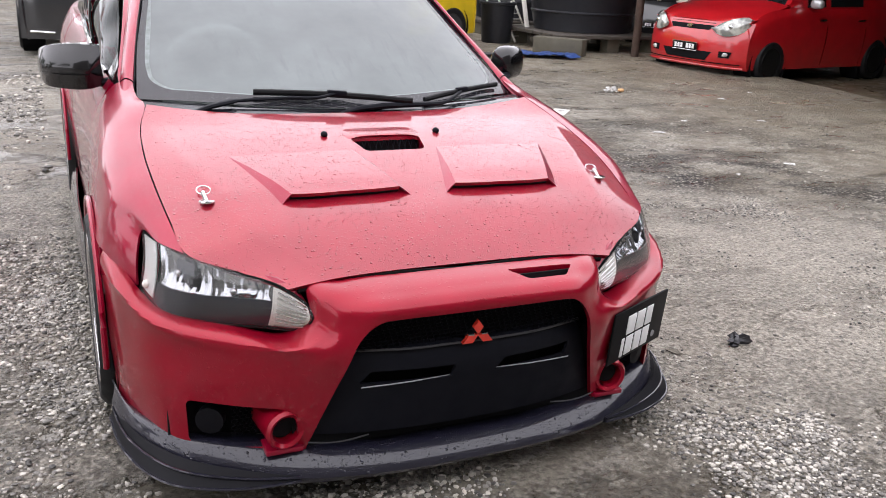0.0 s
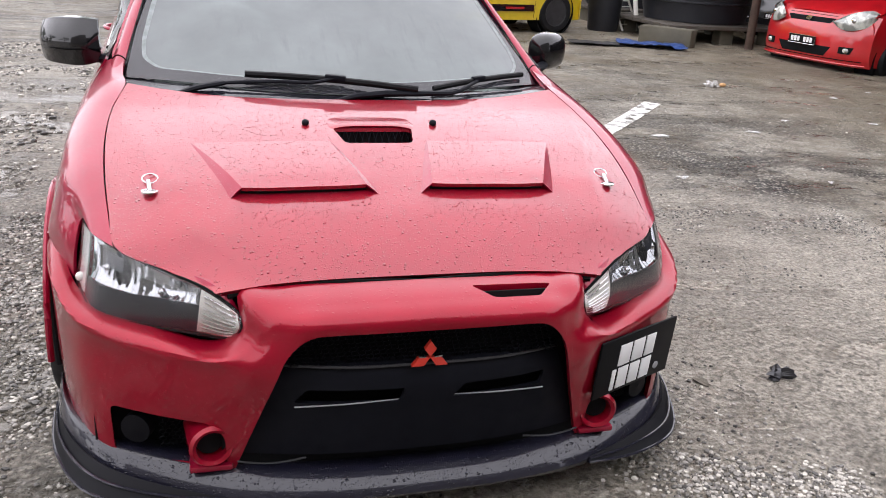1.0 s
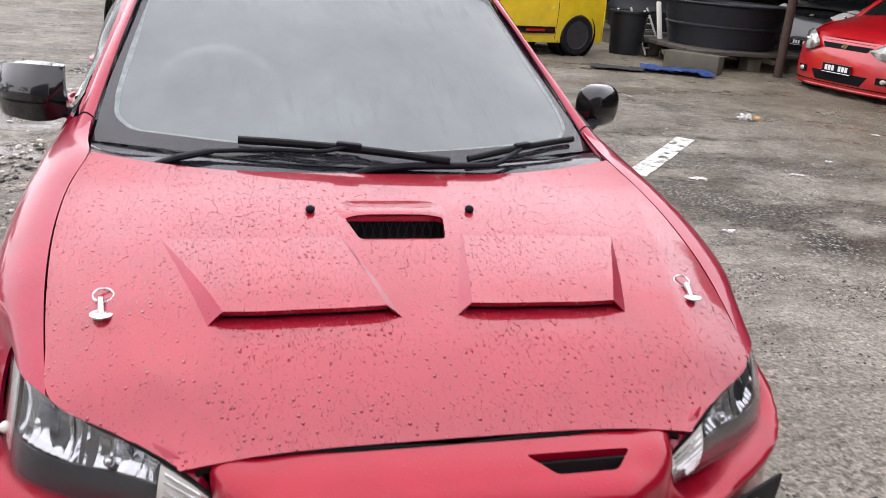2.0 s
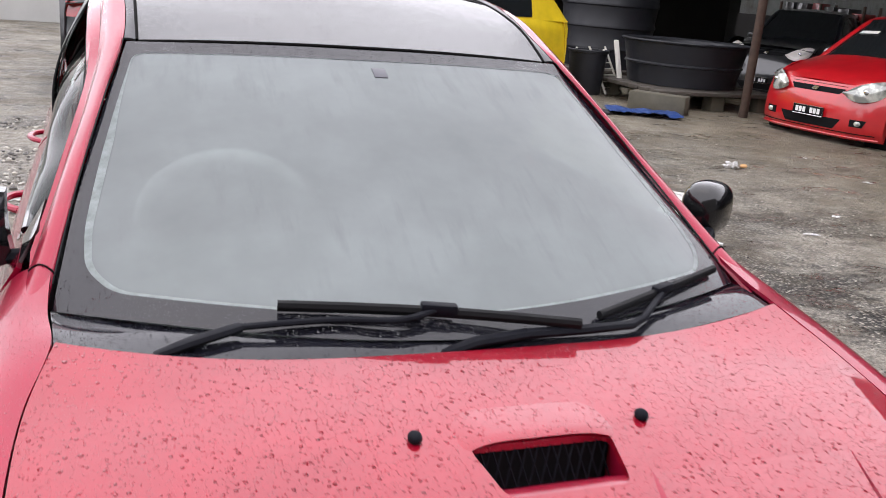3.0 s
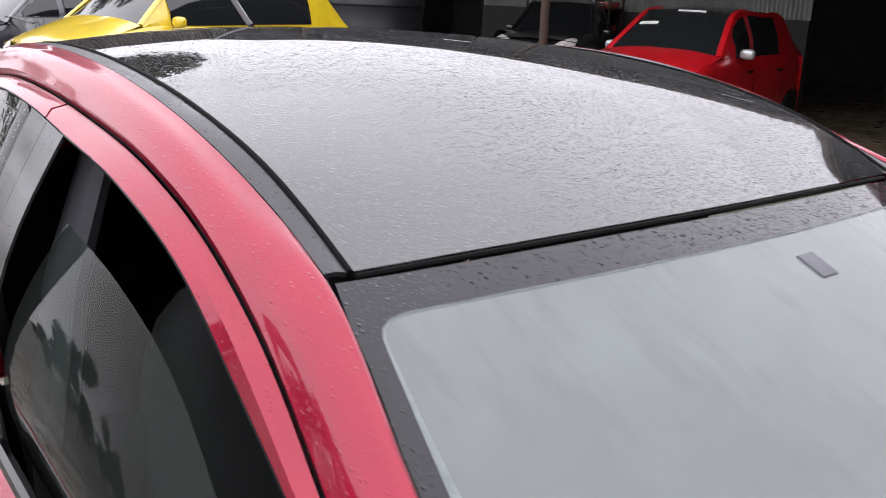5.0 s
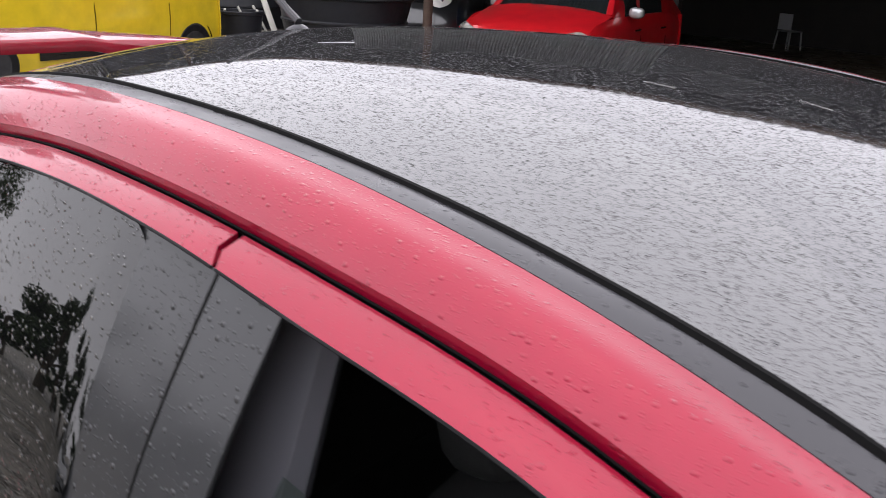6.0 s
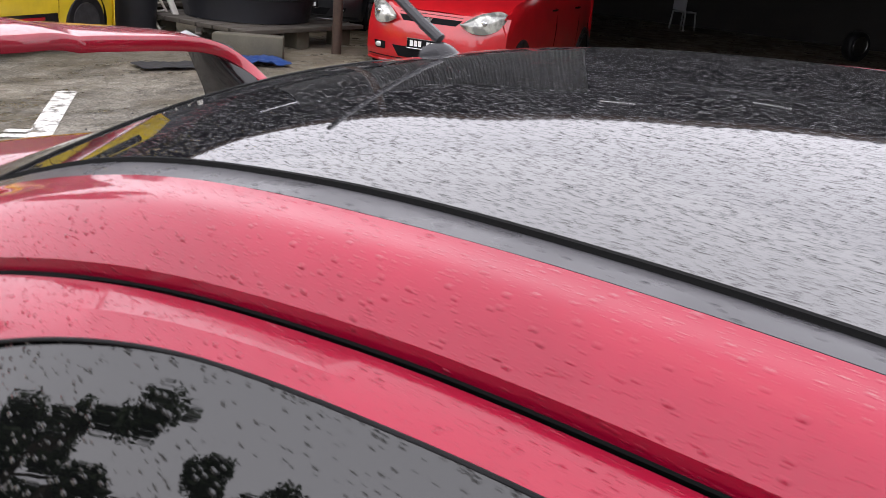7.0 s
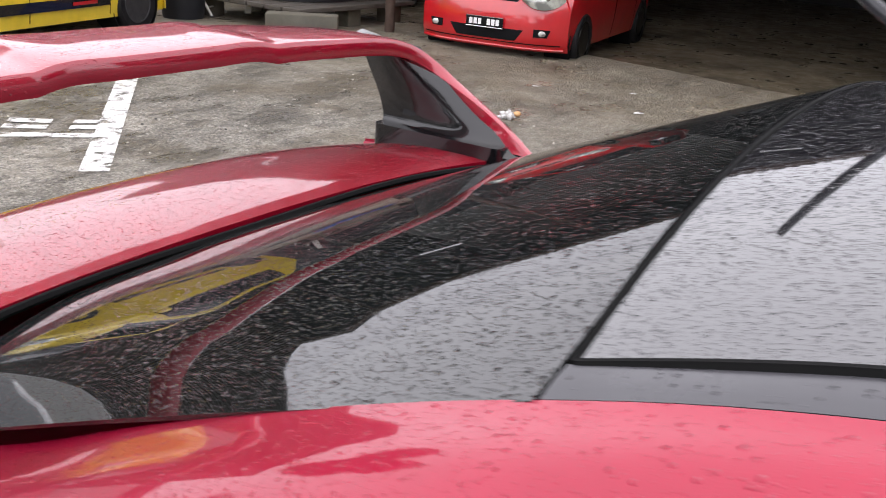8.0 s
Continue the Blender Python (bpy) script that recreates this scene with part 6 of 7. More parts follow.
        part("a_pillar", tube(top_[:20] + (s * -0.022, -0.012, 0.0), 0.042, 8, 0, flat=0.55), paint_, c)
        shell("cabin_side", np.stack([top_, top_ * 0.5 + bot_ * 0.5 + (s * 0.02, 0, 0), bot_]), 0.01, paint_, c, ctr)
        cuts = ((ws - 0.30, L * 0.485), (L * 0.515, L * 0.745), (L * 0.765, min(ry - 0.18, L * 0.88)))
        for i, (y0, y1) in enumerate(windows or cuts):
            if y1 - y0 < 0.1:
                continue
            rows = []
            for y in np.linspace(y0, y1, 14):
                j = np.argmin(abs(top_[:, 1] - y))
                t0, b0 = top_[j], bot_[j]
                zt, zb = t0[2] - 0.055, b0[2] + 0.035
                if zt < zb + 0.03:
                    zt = zb + 0.03
                h = max(t0[2] - b0[2], 0.05)
                ft, fb = (zt - b0[2]) / h, (zb - b0[2]) / h
                rows.append([(b0[0] + (t0[0] - b0[0]) * f + s * (0.008 + 0.030 * max(0, 1 - abs(2 * f - 1))), y, b0[2] + h * f) for f in np.linspace(fb, ft, 7)])
            shell("side_window", rows, 0.004, M["far_glass"], c, ctr, label="dark side window")
        for y in (L * 0.5, L * 0.75):
            part("door_gap", tube([(s * hw * 0.94, y, belt - 0.005), (s * hw * 1.004, y, belt - 0.28), (s * hw * 0.992, y, 0.42), (s * hw * 0.965, y, 0.24)], 0.005, 6, 14), M["seam"], c)
            part("door_handle", tube([(s * hw * 0.99, y - 0.20, belt - 0.15), (s * (hw * 1.0 + 0.022), y - 0.16, belt - 0.145), (s * (hw + 0.022), y - 0.09, belt - 0.14), (s * hw * 0.99, y - 0.06, belt - 0.14)], 0.012, 6, 10), paint_ if rim is None else M["black_gloss"], c)
        mr = part("door_mirror", ball(0.09, 0.06, 0.065, pose(s * (hw + 0.07), cowl + 0.42, belt + 0.07), 14, 0.7), mirror or paint_, c, "door mirror")
        part("mirror_arm", tube([(s * hw * 0.9, cowl + 0.44, belt + 0.03), (s * (hw + 0.05), cowl + 0.43, belt + 0.05)], 0.018, 6, 4), M["plastic"], mr)
    if front:
        # grille slot, badge, intake, plate, lamps, fog lamps
        def stick(nm, outline, mat_, off, lab="", n=9, owner=None):
            """A quad of (x, z) corners laid on the front, a little proud."""
            (ax, az), (bx, bz), (cx_, cz_), (dx, dz) = outline
            P = []
            for v in np.linspace(0, 1, n):
                row = []
                for u in np.linspace(0, 1, n + 6):
                    x = (ax * (1 - u) + bx * u) * (1 - v) + (dx * (1 - u) + cx_ * u) * v
                    z = (az * (1 - u) + bz * u) * (1 - v) + (dz * (1 - u) + cz_ * u) * v
                    row.append((x, F(x, z) - off, z))
                P.append(row)
            return shell(nm, P, 0.01, mat_, owner or c, ctr, label=lab)
        stick("grille", ((-0.36, nose - 0.115), (0.36, nose - 0.115), (0.30, nose - 0.175), (-0.30, nose - 0.175)), M["void"], 0.004, "slim black grille")
        part("badge", prism(rounded([(-0.055, nose - 0.155), (-0.02, nose - 0.115), (0.055, nose - 0.118), (0.02, nose - 0.165)], 0.02), 0.012, pose(0, F(0, nose - 0.14) - 0.034, 0)), M["silver"], c, "plain oval silver badge")
        part("bumper_lip", tube([(x, F(x, 0.215) - 0.006, 0.215) for x in np.linspace(-hw * 0.93, hw * 0.93, 33)], 0.016, 8, flat=0.8), paint_, c)
        part("bumper_crease", tube([(x, F(x, 0.262) + 0.002, 0.262) for x in np.linspace(-hw * 0.90, hw * 0.90, 33)], 0.006, 6), M["seam"], c)
        part("bonnet_gap", tube([(x, F(x, nose - 0.085) + 0.001, nose - 0.085 - 0.02 * (x / hw)**2) for x in np.linspace(-0.36, 0.36, 21)], 0.004, 6), M["seam"], c)
        stick("intake", ((-0.40, 0.40), (0.40, 0.40), (0.32, 0.285), (-0.32, 0.285)), M["void"], 0.004, "black lower intake")
        pl = part("number_plate", block(-0.20, 0.20, F(0, 0.45) - 0.035, F(0, 0.45) - 0.02, 0.395, 0.50, 0.004), M["plate"], c, "black number plate with white bars")
        part("plate_rim", tube([(-0.2, F(0, .45) - 0.037, 0.395), (0.2, F(0, .45) - 0.037, 0.395), (0.2, F(0, .45) - 0.037, 0.50), (-0.2, F(0, .45) - 0.037, 0.50)], 0.005, 5, 0, True), M["silver"], pl)
        for i in range(7):
            if i != 3:
                part("bar", block(-0.165 + i * 0.048, -0.13 + i * 0.048, F(0, 0.45) - 0.039, F(0, 0.45) - 0.034, 0.418, 0.478, 0), M["plate_mark"], pl)
        for s in S2:
            net = [[(s * 0.37, nose - 0.140), (s * 0.47, nose - 0.065), (s * 0.60, nose - 0.005), (s * 0.715, nose + 0.012), (s * 0.765, nose - 0.015)], [(s * 0.37, nose - 0.165), (s * 0.46, nose - 0.215), (s * 0.60, nose - 0.232), (s * 0.71, nose - 0.185), (s * 0.77, nose - 0.085)]]
            P = [[(x, F(min(abs(x), hw) * s, z) - 0.03 + 0.36 * max(0, (abs(x) - 0.62))**1.0, z) for x, z in sample(r, 14)] for r in net]
            mid_ = [((np.array(a) + np.array(b)) / 2 + (0, -0.045, 0.01)).tolist() for a, b in zip(*P)]
            hl = shell("headlamp", loft([P[0], mid_, P[1]], 10, 14), 0.02, lamp_mat or M["lamp_clear"], c, ctr, label="pale headlamp")
            part("lamp_bowl", ball(0.035, 0.012, 0.03, pose(s * 0.60, mid_[7][1] + 0.004, nose - 0.115), 14), M["reflector"], hl)
            stick("fog_lamp_bezel", ((s * 0.50, 0.42), (s * 0.66, 0.42), (s * 0.63, 0.34), (s * 0.50, 0.34)), M["void"], 0.006)
            part("fog_lamp", ball(0.044, 0.016, 0.030, pose(s * 0.582, F(0.582, 0.38) - 0.008, 0.38), 14), lamp_mat or M["silver"], c)
    if rear_lamps:
        for s in S2:
            shell("tail_lamp", [[(s * hw * q, L - 0.012 - 0.16 * q**3.2 - 0.05 * max(0, (z - 0.6) / 0.4)**2, z) for q in (0.45, 0.6, 0.75, 0.9)] for z in (tail_z - 0.22, tail_z - 0.06)], 0.012, M["red_lamp"], c, ctr, label="red tail lamp")
        part("boot_trim", tube([(-hw * 0.42, L - 0.045, tail_z - 0.13), (hw * 0.42, L - 0.045, tail_z - 0.13)], 0.012, 6, 4), M["chrome"], c)
        for i in range(5):
            part("boot_letter", block(-0.16 + i * 0.07, -0.12 + i * 0.07, L - 0.052, L - 0.046, tail_z - 0.10, tail_z - 0.055, 0.002), M["silver"], c)
        part("exhaust_trim", tube([(hw * 0.55, L - 0.03, 0.30), (hw * 0.85, L - 0.10, 0.31)], 0.018, 8, 5), M["chrome"], c)
        part("exhaust_trim", tube([(-hw * 0.55, L - 0.03, 0.30), (-hw * 0.85, L - 0.10, 0.31)], 0.018, 8, 5), M["chrome"], c)
    return c


def car_paint(name, color, rough=0.3):
    m = mat(name, color, rough, coat=1.0)
    k_ = Nodes(m)
    k_.set(Base_Color=k_.mix(1.0, color, k_.ramp(k_.noise(5, 6), (0.3, 0.85), (0.7, 1.08)), "MULTIPLY"), Coat_Roughness=k_.ramp(k_.noise(14, 5), (0.3, 0.03), (0.7, 0.14)))
    return m


M["hatch_red"] = car_paint("bright_red_paint", (0.50, 0.008, 0.014))
M["yellow"] = car_paint("yellow_paint", (0.72, 0.52, 0.02))
M["black_car"] = car_paint("black_car_paint", (0.010, 0.011, 0.013))
M["plum"] = car_paint("dark_plum_paint", (0.045, 0.040, 0.055))
M["grey_car"] = car_paint("silver_grey_paint", (0.32, 0.33, 0.34))
M["rim_black"] = mat("black_alloy", (0.02, 0.02, 0.021), 0.25, 0.6)
M["mirror_cap"] = mat("silver_mirror_cap", (0.46, 0.47, 0.48), 0.2, 0.5, coat=0.5)
M["head"] = mat("pale_headlamp", (0.55, 0.56, 0.50), 0.10, 0.35, coat=1.0)
k = Nodes(M["head"])
k.set(Base_Color=k.mix(k.ramp(k.noise(9, 3, 0.5), (0.42, 0.0), (0.58, 1.0)), (0.26, 0.27, 0.25), (0.70, 0.71, 0.64)))
simple_car("red_hatchback", "bright red hatchback with black roof, parked under shed", pose(7.70, 8.81, -0.13, 0, 0, -80.5) @ Matrix.Diagonal((1.14, 1.08, 1.09, 1)), M["hatch_red"], M["black_gloss"], H=1.60, belt=0.99, nose=0.85, cowl=1.0, ws=1.62, gap=0.075, lamp_mat=M["head"], windows=((1.42, 1.83), (1.95, 2.72)), rim=M["rim_black"], mirror=M["mirror_cap"])
simple_car("yellow_hatchback", "yellow hatchback with black side stripe, side on", pose(1.43, 11.72, 0, 0, 0, -75), M["yellow"], M["yellow"], L=4.5, W=1.70, H=1.74, cowl=0.98, ws=1.62, belt=1.12, nose=0.92, rear_glass=4.1, roof_end=3.95, wheel_r=0.32, axles=(0.95, 3.80), rim=M["dark"], lamp_mat=M["head"], windows=((1.40, 2.20), (2.20, 3.62)))
simple_car("black_sedan", "black sedan with red tail lamps, on gravel", pose(-0.30, 14.95, 0, 0, 0, 180), M["black_car"], M["black_car"], L=4.75, W=1.84, H=1.46, cowl=1.25, ws=2.0, belt=0.93, nose=0.78, deck=1.08, rear_glass=4.0, roof_end=3.35, wheel_r=0.33, axles=(0.9, 3.75), rim=M["silver"], front=False, rear_lamps=True)
simple_car("plum_hatchback", "dark plum hatchback parked beyond the yellow one", pose(1.2, 16.6, 0, 0, 0, -75), M["plum"], M["plum"], L=3.8, H=1.5, lamp_mat=M["head"])
simple_car("black_pickup", "black pickup truck in the shed shade", pose(10.4, 13.2, -0.13, 0, 0, -62), M["black_car"], M["black_car"], L=4.9, W=1.85, H=1.78, cowl=1.3, ws=1.95, belt=1.12, nose=1.08, deck=1.12, rear_glass=3.3, roof_end=3.1, wheel_r=0.38, axles=(0.9, 3.9), rim=M["silver"])
simple_car("black_pickup", "black pickup truck with big tyres, side on", pose(7.2, 16.6, -0.05, 0, 0, 95), M["black_car"], M["black_car"], L=4.9, W=1.85, H=1.78, cowl=1.3, ws=1.95, belt=1.12, nose=1.08, deck=1.12, rear_glass=3.3, roof_end=3.1, wheel_r=0.38, axles=(0.9, 3.9), rim=M["silver"])
simple_car("grey_hatchback", "silver grey hatchback parked across the yard", pose(-6.6, 6.2, 0, 0, 0, 60), M["grey_car"], M["grey_car"])

# registration stickers on the red hatchback's windscreen
hatch = bpy.data.objects["red_hatchback"]


def on_screen(u, t, up=0.012, hw=0.83, cowl=1.0, ws=1.62, belt=0.99, top=1.5433):
    return (u * hw * (0.88 - 0.18 * t), cowl + 0.02 + (ws - cowl) * t - 0.05 * (1 - u * u) * (1 - t) - up * 0.7, (belt + 0.05) + (top - belt - 0.05) * t - 0.03 * u * u + up)


for u0, u1, t0, t1 in ((-0.82, -0.42, 0.62, 0.69), (-0.20, 0.42, 0.94, 0.98), (-0.10, 0.55, 0.02, 0.05)):
    shell("sticker", [[on_screen(u, t) for u in np.linspace(u0, u1, 8)] for t in (t0, t1)], 0.002, M["white"], hatch, (0, 1.8, 0.4), "white sticker strip")

# black side stripe of the yellow hatchback
yel = bpy.data.objects["yellow_hatchback"]
for s in S2:
    st_ = shell("side_stripe", [[(s * 0.856, y, z) for y in np.linspace(1.5, 3.35, 8)] for z in (0.34, 0.44)], 0.006, M["black_gloss"], yel, (0, 1.8, 0.4), "black lower stripe with red mark")
    part("red_mark", block(s * 0.862 - 0.003, s * 0.862 + 0.003, 2.80, 3.15, 0.37, 0.405, 0.001), M["red_lamp"], st_)

# ---- shed ----
M["tin"] = mat("weathered_tin", (0.14, 0.14, 0.135), 0.55, 0.3)
k = Nodes(M["tin"])
k.set(Base_Color=k.mix(k.ramp(k.noise(2.2, 7, 0.65), (0.50, 0.0), (0.75, 0.7)), (0.21, 0.22, 0.21), (0.11, 0.085, 0.065)), Roughness=k.ramp(k.noise(8, 5), (0.3, 0.45), (0.7, 0.8)))
M["tin_dark"] = mat("dark_rusty_tin", (0.05, 0.04, 0.034), 0.6, 0.2)
k = Nodes(M["tin_dark"])
k.set(Base_Color=k.mix(k.noise(2.5, 7, 0.65), (0.025, 0.021, 0.018), (0.085, 0.062, 0.046)))
M["concrete"] = mat("dirty_concrete", (0.3, 0.29, 0.26), 0.8)
k = Nodes(M["concrete"])
k.set(Base_Color=k.mix(k.noise(3, 8, 0.65), (0.05, 0.046, 0.033), (0.17, 0.155, 0.115)), Normal=k.bump(k.noise(40, 6), 0.4, 0.01))
M["rust"] = mat("rusty_steel", (0.10, 0.055, 0.035), 0.75, 0.4)
k = Nodes(M["rust"])
k.set(Base_Color=k.mix(k.noise(14, 7, 0.7), (0.028, 0.021, 0.018), (0.13, 0.082, 0.060)), Normal=k.bump(k.noise(60, 5), 0.4, 0.006))
# Near-black colour that carries the shade inside the shed, on walls and ceiling.
M["shed_shade"] = mat("shade_dark_wall", (0.045, 0.043, 0.04), 0.85)
k = Nodes(M["shed_shade"])
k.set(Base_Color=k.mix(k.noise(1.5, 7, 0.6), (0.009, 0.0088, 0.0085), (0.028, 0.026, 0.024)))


def corrugated(name, a, b, z0, z1, pitch=0.09, depth=0.026, material=None):
    """An upright wavy sheet from a to b in plan."""
    a, b = np.array(a, float), np.array(b, float)
    L_ = np.linalg.norm(b - a)
    n = int(L_ / pitch * 6)
    d = (b - a) / L_
    nrm = np.array((-d[1], d[0]))
    rows = [[tuple(a + d * L_ * t + nrm * depth * math.sin(2 * math.pi * L_ * t / pitch)) + (z,) for t in np.linspace(0, 1, n)] for z in (z0, (z0 + z1) / 2, z1)]
    return shell(name, rows, 0.003, material or M["tin"], None, ref=tuple((a + b) / 2 - nrm * 5) + (z0,))


EAVE_X = 7.8


def eave(y):
    """Height of the shed's front edge."""
    return float(np.interp(y, (-9, 3, 4.3, 5.5, 8, 11.5, 14, 17, 19, 30), (3.1, 3.4, 3.72, 4.05, 4.4, 4.5, 4.45, 4.75, 5.2, 5.2)))


tagged(corrugated("wall_shed_inner", (13.6, 9.65), (13.6, 18.2), 1.45, 5.1), "weathered corrugated tin cladding inside the shed", "wall", kind="structure")
tagged(part("wall_shed_low", block(13.56, 13.70, 9.65, 18.2, -0.15, 1.45, 0), M["shed_shade"]), "block wall below the tin cladding, near-black for shade", "wall", kind="structure")
tagged(part("wall_shed_back", block(22.0, 22.2, -9, 30, -0.15, 6.0, 0), M["shed_shade"]), "back wall of the shed, near-black for shade", "wall", kind="structure")
tagged(part("wall_shed_side", block(7.9, 22.0, 29.8, 30.0, -0.15, 6.4, 0), M["shed_shade"]), "side wall of the shed, near-black for shade", "wall", kind="structure")
tagged(part("wall_shed_end", block(9.0, 22.0, -9.0, -8.8, -0.15, 6.0, 0), M["shed_shade"]), "end wall of the shed, near-black for shade", "wall", kind="structure")
rows = []
for x, z in ((EAVE_X, 0.0), (15.0, 0.5), (22.3, 1.0)):
    rows.append([(x, y, eave(y) + z + 0.014 * math.sin(y * 2 * math.pi / 0.2)) for y in np.arange(-9, 30.01, 0.04)])
tagged(shell("ceiling", rows, 0.004, M["shed_shade"], None, ref=(15, 8, 0)), "tin shed roof seen from below, near-black for shade", "roof", kind="structure")
tagged(part("trim_eave", tube([(EAVE_X, y, eave(y) - 0.09) for y in np.linspace(-9, 30, 60)], 0.07, 6), M["rust"]), "rusty steel eave beam of the shed", "beam", kind="structure")
for y in (-5.0, 2.5, 17.5, 24.5):
    tagged(part("shed_post", tube([(EAVE_X + 0.4, y, -0.05), (EAVE_X + 0.4, y, eave(y) + 0.0)], 0.06, 10, 8), M["rust"]), "rusty round steel post holding the shed", "post", "shed posts")
tagged(part("shed_post", tube([(8.02, 10.45, -0.12), (8.03, 10.46, eave(10.46))], 0.065, 12, 10), M["rust"]), "rusty round steel post beside black tub", "post", "shed posts")

# ---- clutter by the shed ----
M["tub"] = mat("black_plastic_tub", (0.012, 0.013, 0.017), 0.45)
k = Nodes(M["tub"])
k.set(Roughness=k.ramp(k.noise(5, 6), (0.3, 0.35), (0.7, 0.65)), Normal=k.bump(k.noise(25, 4), 0.15, 0.01))
def tub(name, label, x, y, z, r, h, ribs):
    prof = [(r * 0.86, 0.0)]
    for i in range(ribs):
        t0, t1 = i / ribs, (i + 1) / ribs
        rr = lambda t: r * (0.86 + 0.13 * t)
        prof += [(rr(t0), h * (t0 + 0.02)), (rr(t1), h * (t1 - 0.05)), (rr(t1) + 0.022, h * (t1 - 0.035)), (rr(t1) + 0.022, h * (t1 - 0.01))]
    prof += [(r * 1.03, h), (r * 0.99, h + 0.015), (r * 0.95, h - 0.01), (r * 0.80, 0.03)]
    ob = thing(name, label, "water tub", "black tubs", pose(x, y, z))
    part("wall", lathe(prof, 48, pose(0, 0, 0, 0, -90, 0)), M["tub"], ob)
    part("rim", tube([(r * 1.02 * math.cos(w_), r * 1.02 * math.sin(w_), h) for w_ in np.linspace(0, 2 * math.pi, 48, endpoint=False)], 0.018, 8, 0, True), M["tub"], ob)
    return ob
tub("water_tank", "big black ribbed plastic water tank", 8.05, 14.75, 0.30, 0.92, 1.55, 4)
tub("water_tub", "black plastic tub on a plank platform", 7.92, 12.0, 0.30, 0.98, 0.66, 2)
plat = thing("platform", "low wooden plank platform on concrete blocks", "platform", "", pose(7.95, 11.9, 0))
M["wood"] = mat("grey_wet_wood", (0.14, 0.12, 0.10), 0.7)
k = Nodes(M["wood"])
mp = k.add("ShaderNodeMapping", Vector=k.co)
mp.inputs["Scale"].default_value = (2, 18, 18)
k.set(Base_Color=k.mix(k.noise(3, 6, 0.6, mp.outputs[0]), (0.025, 0.022, 0.018), (0.12, 0.104, 0.086)))
for i in range(7):
    part("plank", block(-1.15, 1.1, -1.05 + i * 0.31, -0.77 + i * 0.31, 0.235, 0.29, 0.006), M["wood"], plat)
for x in (-0.9, 0.0, 0.85):
    for y in (-0.8, 0.8):
        part("concrete_foot", block(x - 0.12, x + 0.12, y - 0.12, y + 0.12, -0.13, 0.235, 0.01), M["concrete"], plat)
plat2 = thing("platform", "low wooden plank platform under water tank", "platform", "", pose(8.05, 14.75, 0))
for i in range(7):
    part("plank", block(-1.1, 1.1, -1.05 + i * 0.31, -0.77 + i * 0.31, 0.235, 0.29, 0.006), M["wood"], plat2)
for x in (-0.9, 0.9):
    part("concrete_foot", block(x - 0.12, x + 0.12, -0.9, 0.9, -0.13, 0.235, 0.01), M["concrete"], plat2)
beam = part("concrete_beam", block(-0.42, 0.42, -0.13, 0.13, -0.01, 0.27, 0.02, pose(6.72, 10.72, 0, 0, 0, -50)), M["concrete"])
tagged(beam, "mossy concrete beam lying on the ground", "concrete block")
bin_ = thing("rubbish_bin", "dark grey plastic rubbish bin by the shed", "bin", "", pose(6.55, 12.65, 0))
part("body", lathe([(0.001, 0.0), (0.25, 0.0), (0.26, 0.03), (0.31, 0.66), (0.335, 0.67), (0.335, 0.71), (0.30, 0.71), (0.24, 0.05), (0.001, 0.05)], 32, pose(0, 0, 0, 0, -90, 0)), M["tub"], bin_)
part("rim", tube([(0.325 * math.cos(w_), 0.325 * math.sin(w_), 0.70) for w_ in np.linspace(0, 2 * math.pi, 32, endpoint=False)], 0.014, 8, 0, True), M["tub"], bin_)
M["tarp"] = mat("blue_tarpaulin", (0.02, 0.055, 0.20), 0.4)
M["mat"] = mat("black_rubber_mat", (0.02, 0.02, 0.022), 0.7)
def sheet(name, label, cat, x0, x1, y0, y1, turn, material, amp, seed):
    P = [[(x, y, 0.022 + amp * (0.5 + 0.5 * noise.noise((x * 5, y * 5, seed))) + 0.4 * amp * noise.noise((x * 14, y * 14, seed))) for x in np.linspace(-(x1 - x0) / 2, (x1 - x0) / 2, 28)] for y in np.linspace(-(y1 - y0) / 2, (y1 - y0) / 2, 18)]
    ob = shell(name, P, 0.006, material, None, ref=(0, 0, -3))
    ob.matrix_world = pose((x0 + x1) / 2, (y0 + y1) / 2, 0, 0, 0, turn)
    return tagged(ob, label, cat)
sheet("tarpaulin", "crumpled blue tarpaulin lying on the ground", "tarpaulin", 5.75, 6.75, 10.05, 10.65, -22, M["tarp"], 0.07, 3)
sheet("rubber_mat", "flat black rubber mat lying on the ground", "mat", 5.0, 5.75, 10.3, 10.7, -18, M["mat"], 0.03, 8)
M["pale_metal"] = mat("pale_painted_metal", (0.55, 0.53, 0.48), 0.45, 0.2)
def rack(x, y, turn, lean, n):
    r = thing("folding_rack", "pale metal folding rack leaning by the tub", "rack", "folding racks", pose(x, y, 0.0, 0, 0, turn))
    up = lambda u, h: (u, math.sin(lean) * h, math.cos(lean) * h + 0.02)
    for u in (-0.22, 0.22):
        part("rail", tube([up(u, 0), up(u, 0.85)], 0.018, 8, 4), M["pale_metal"], r)
    for i in range(n):
        h = 0.12 + i * 0.66 / n
        part("rung", tube([up(-0.22, h), up(0.22, h)], 0.011, 6, 3), M["pale_metal"], r)
rack(7.05, 12.55, 25, 0.55, 6)
rack(6.85, 13.05, -35, -0.6, 4)
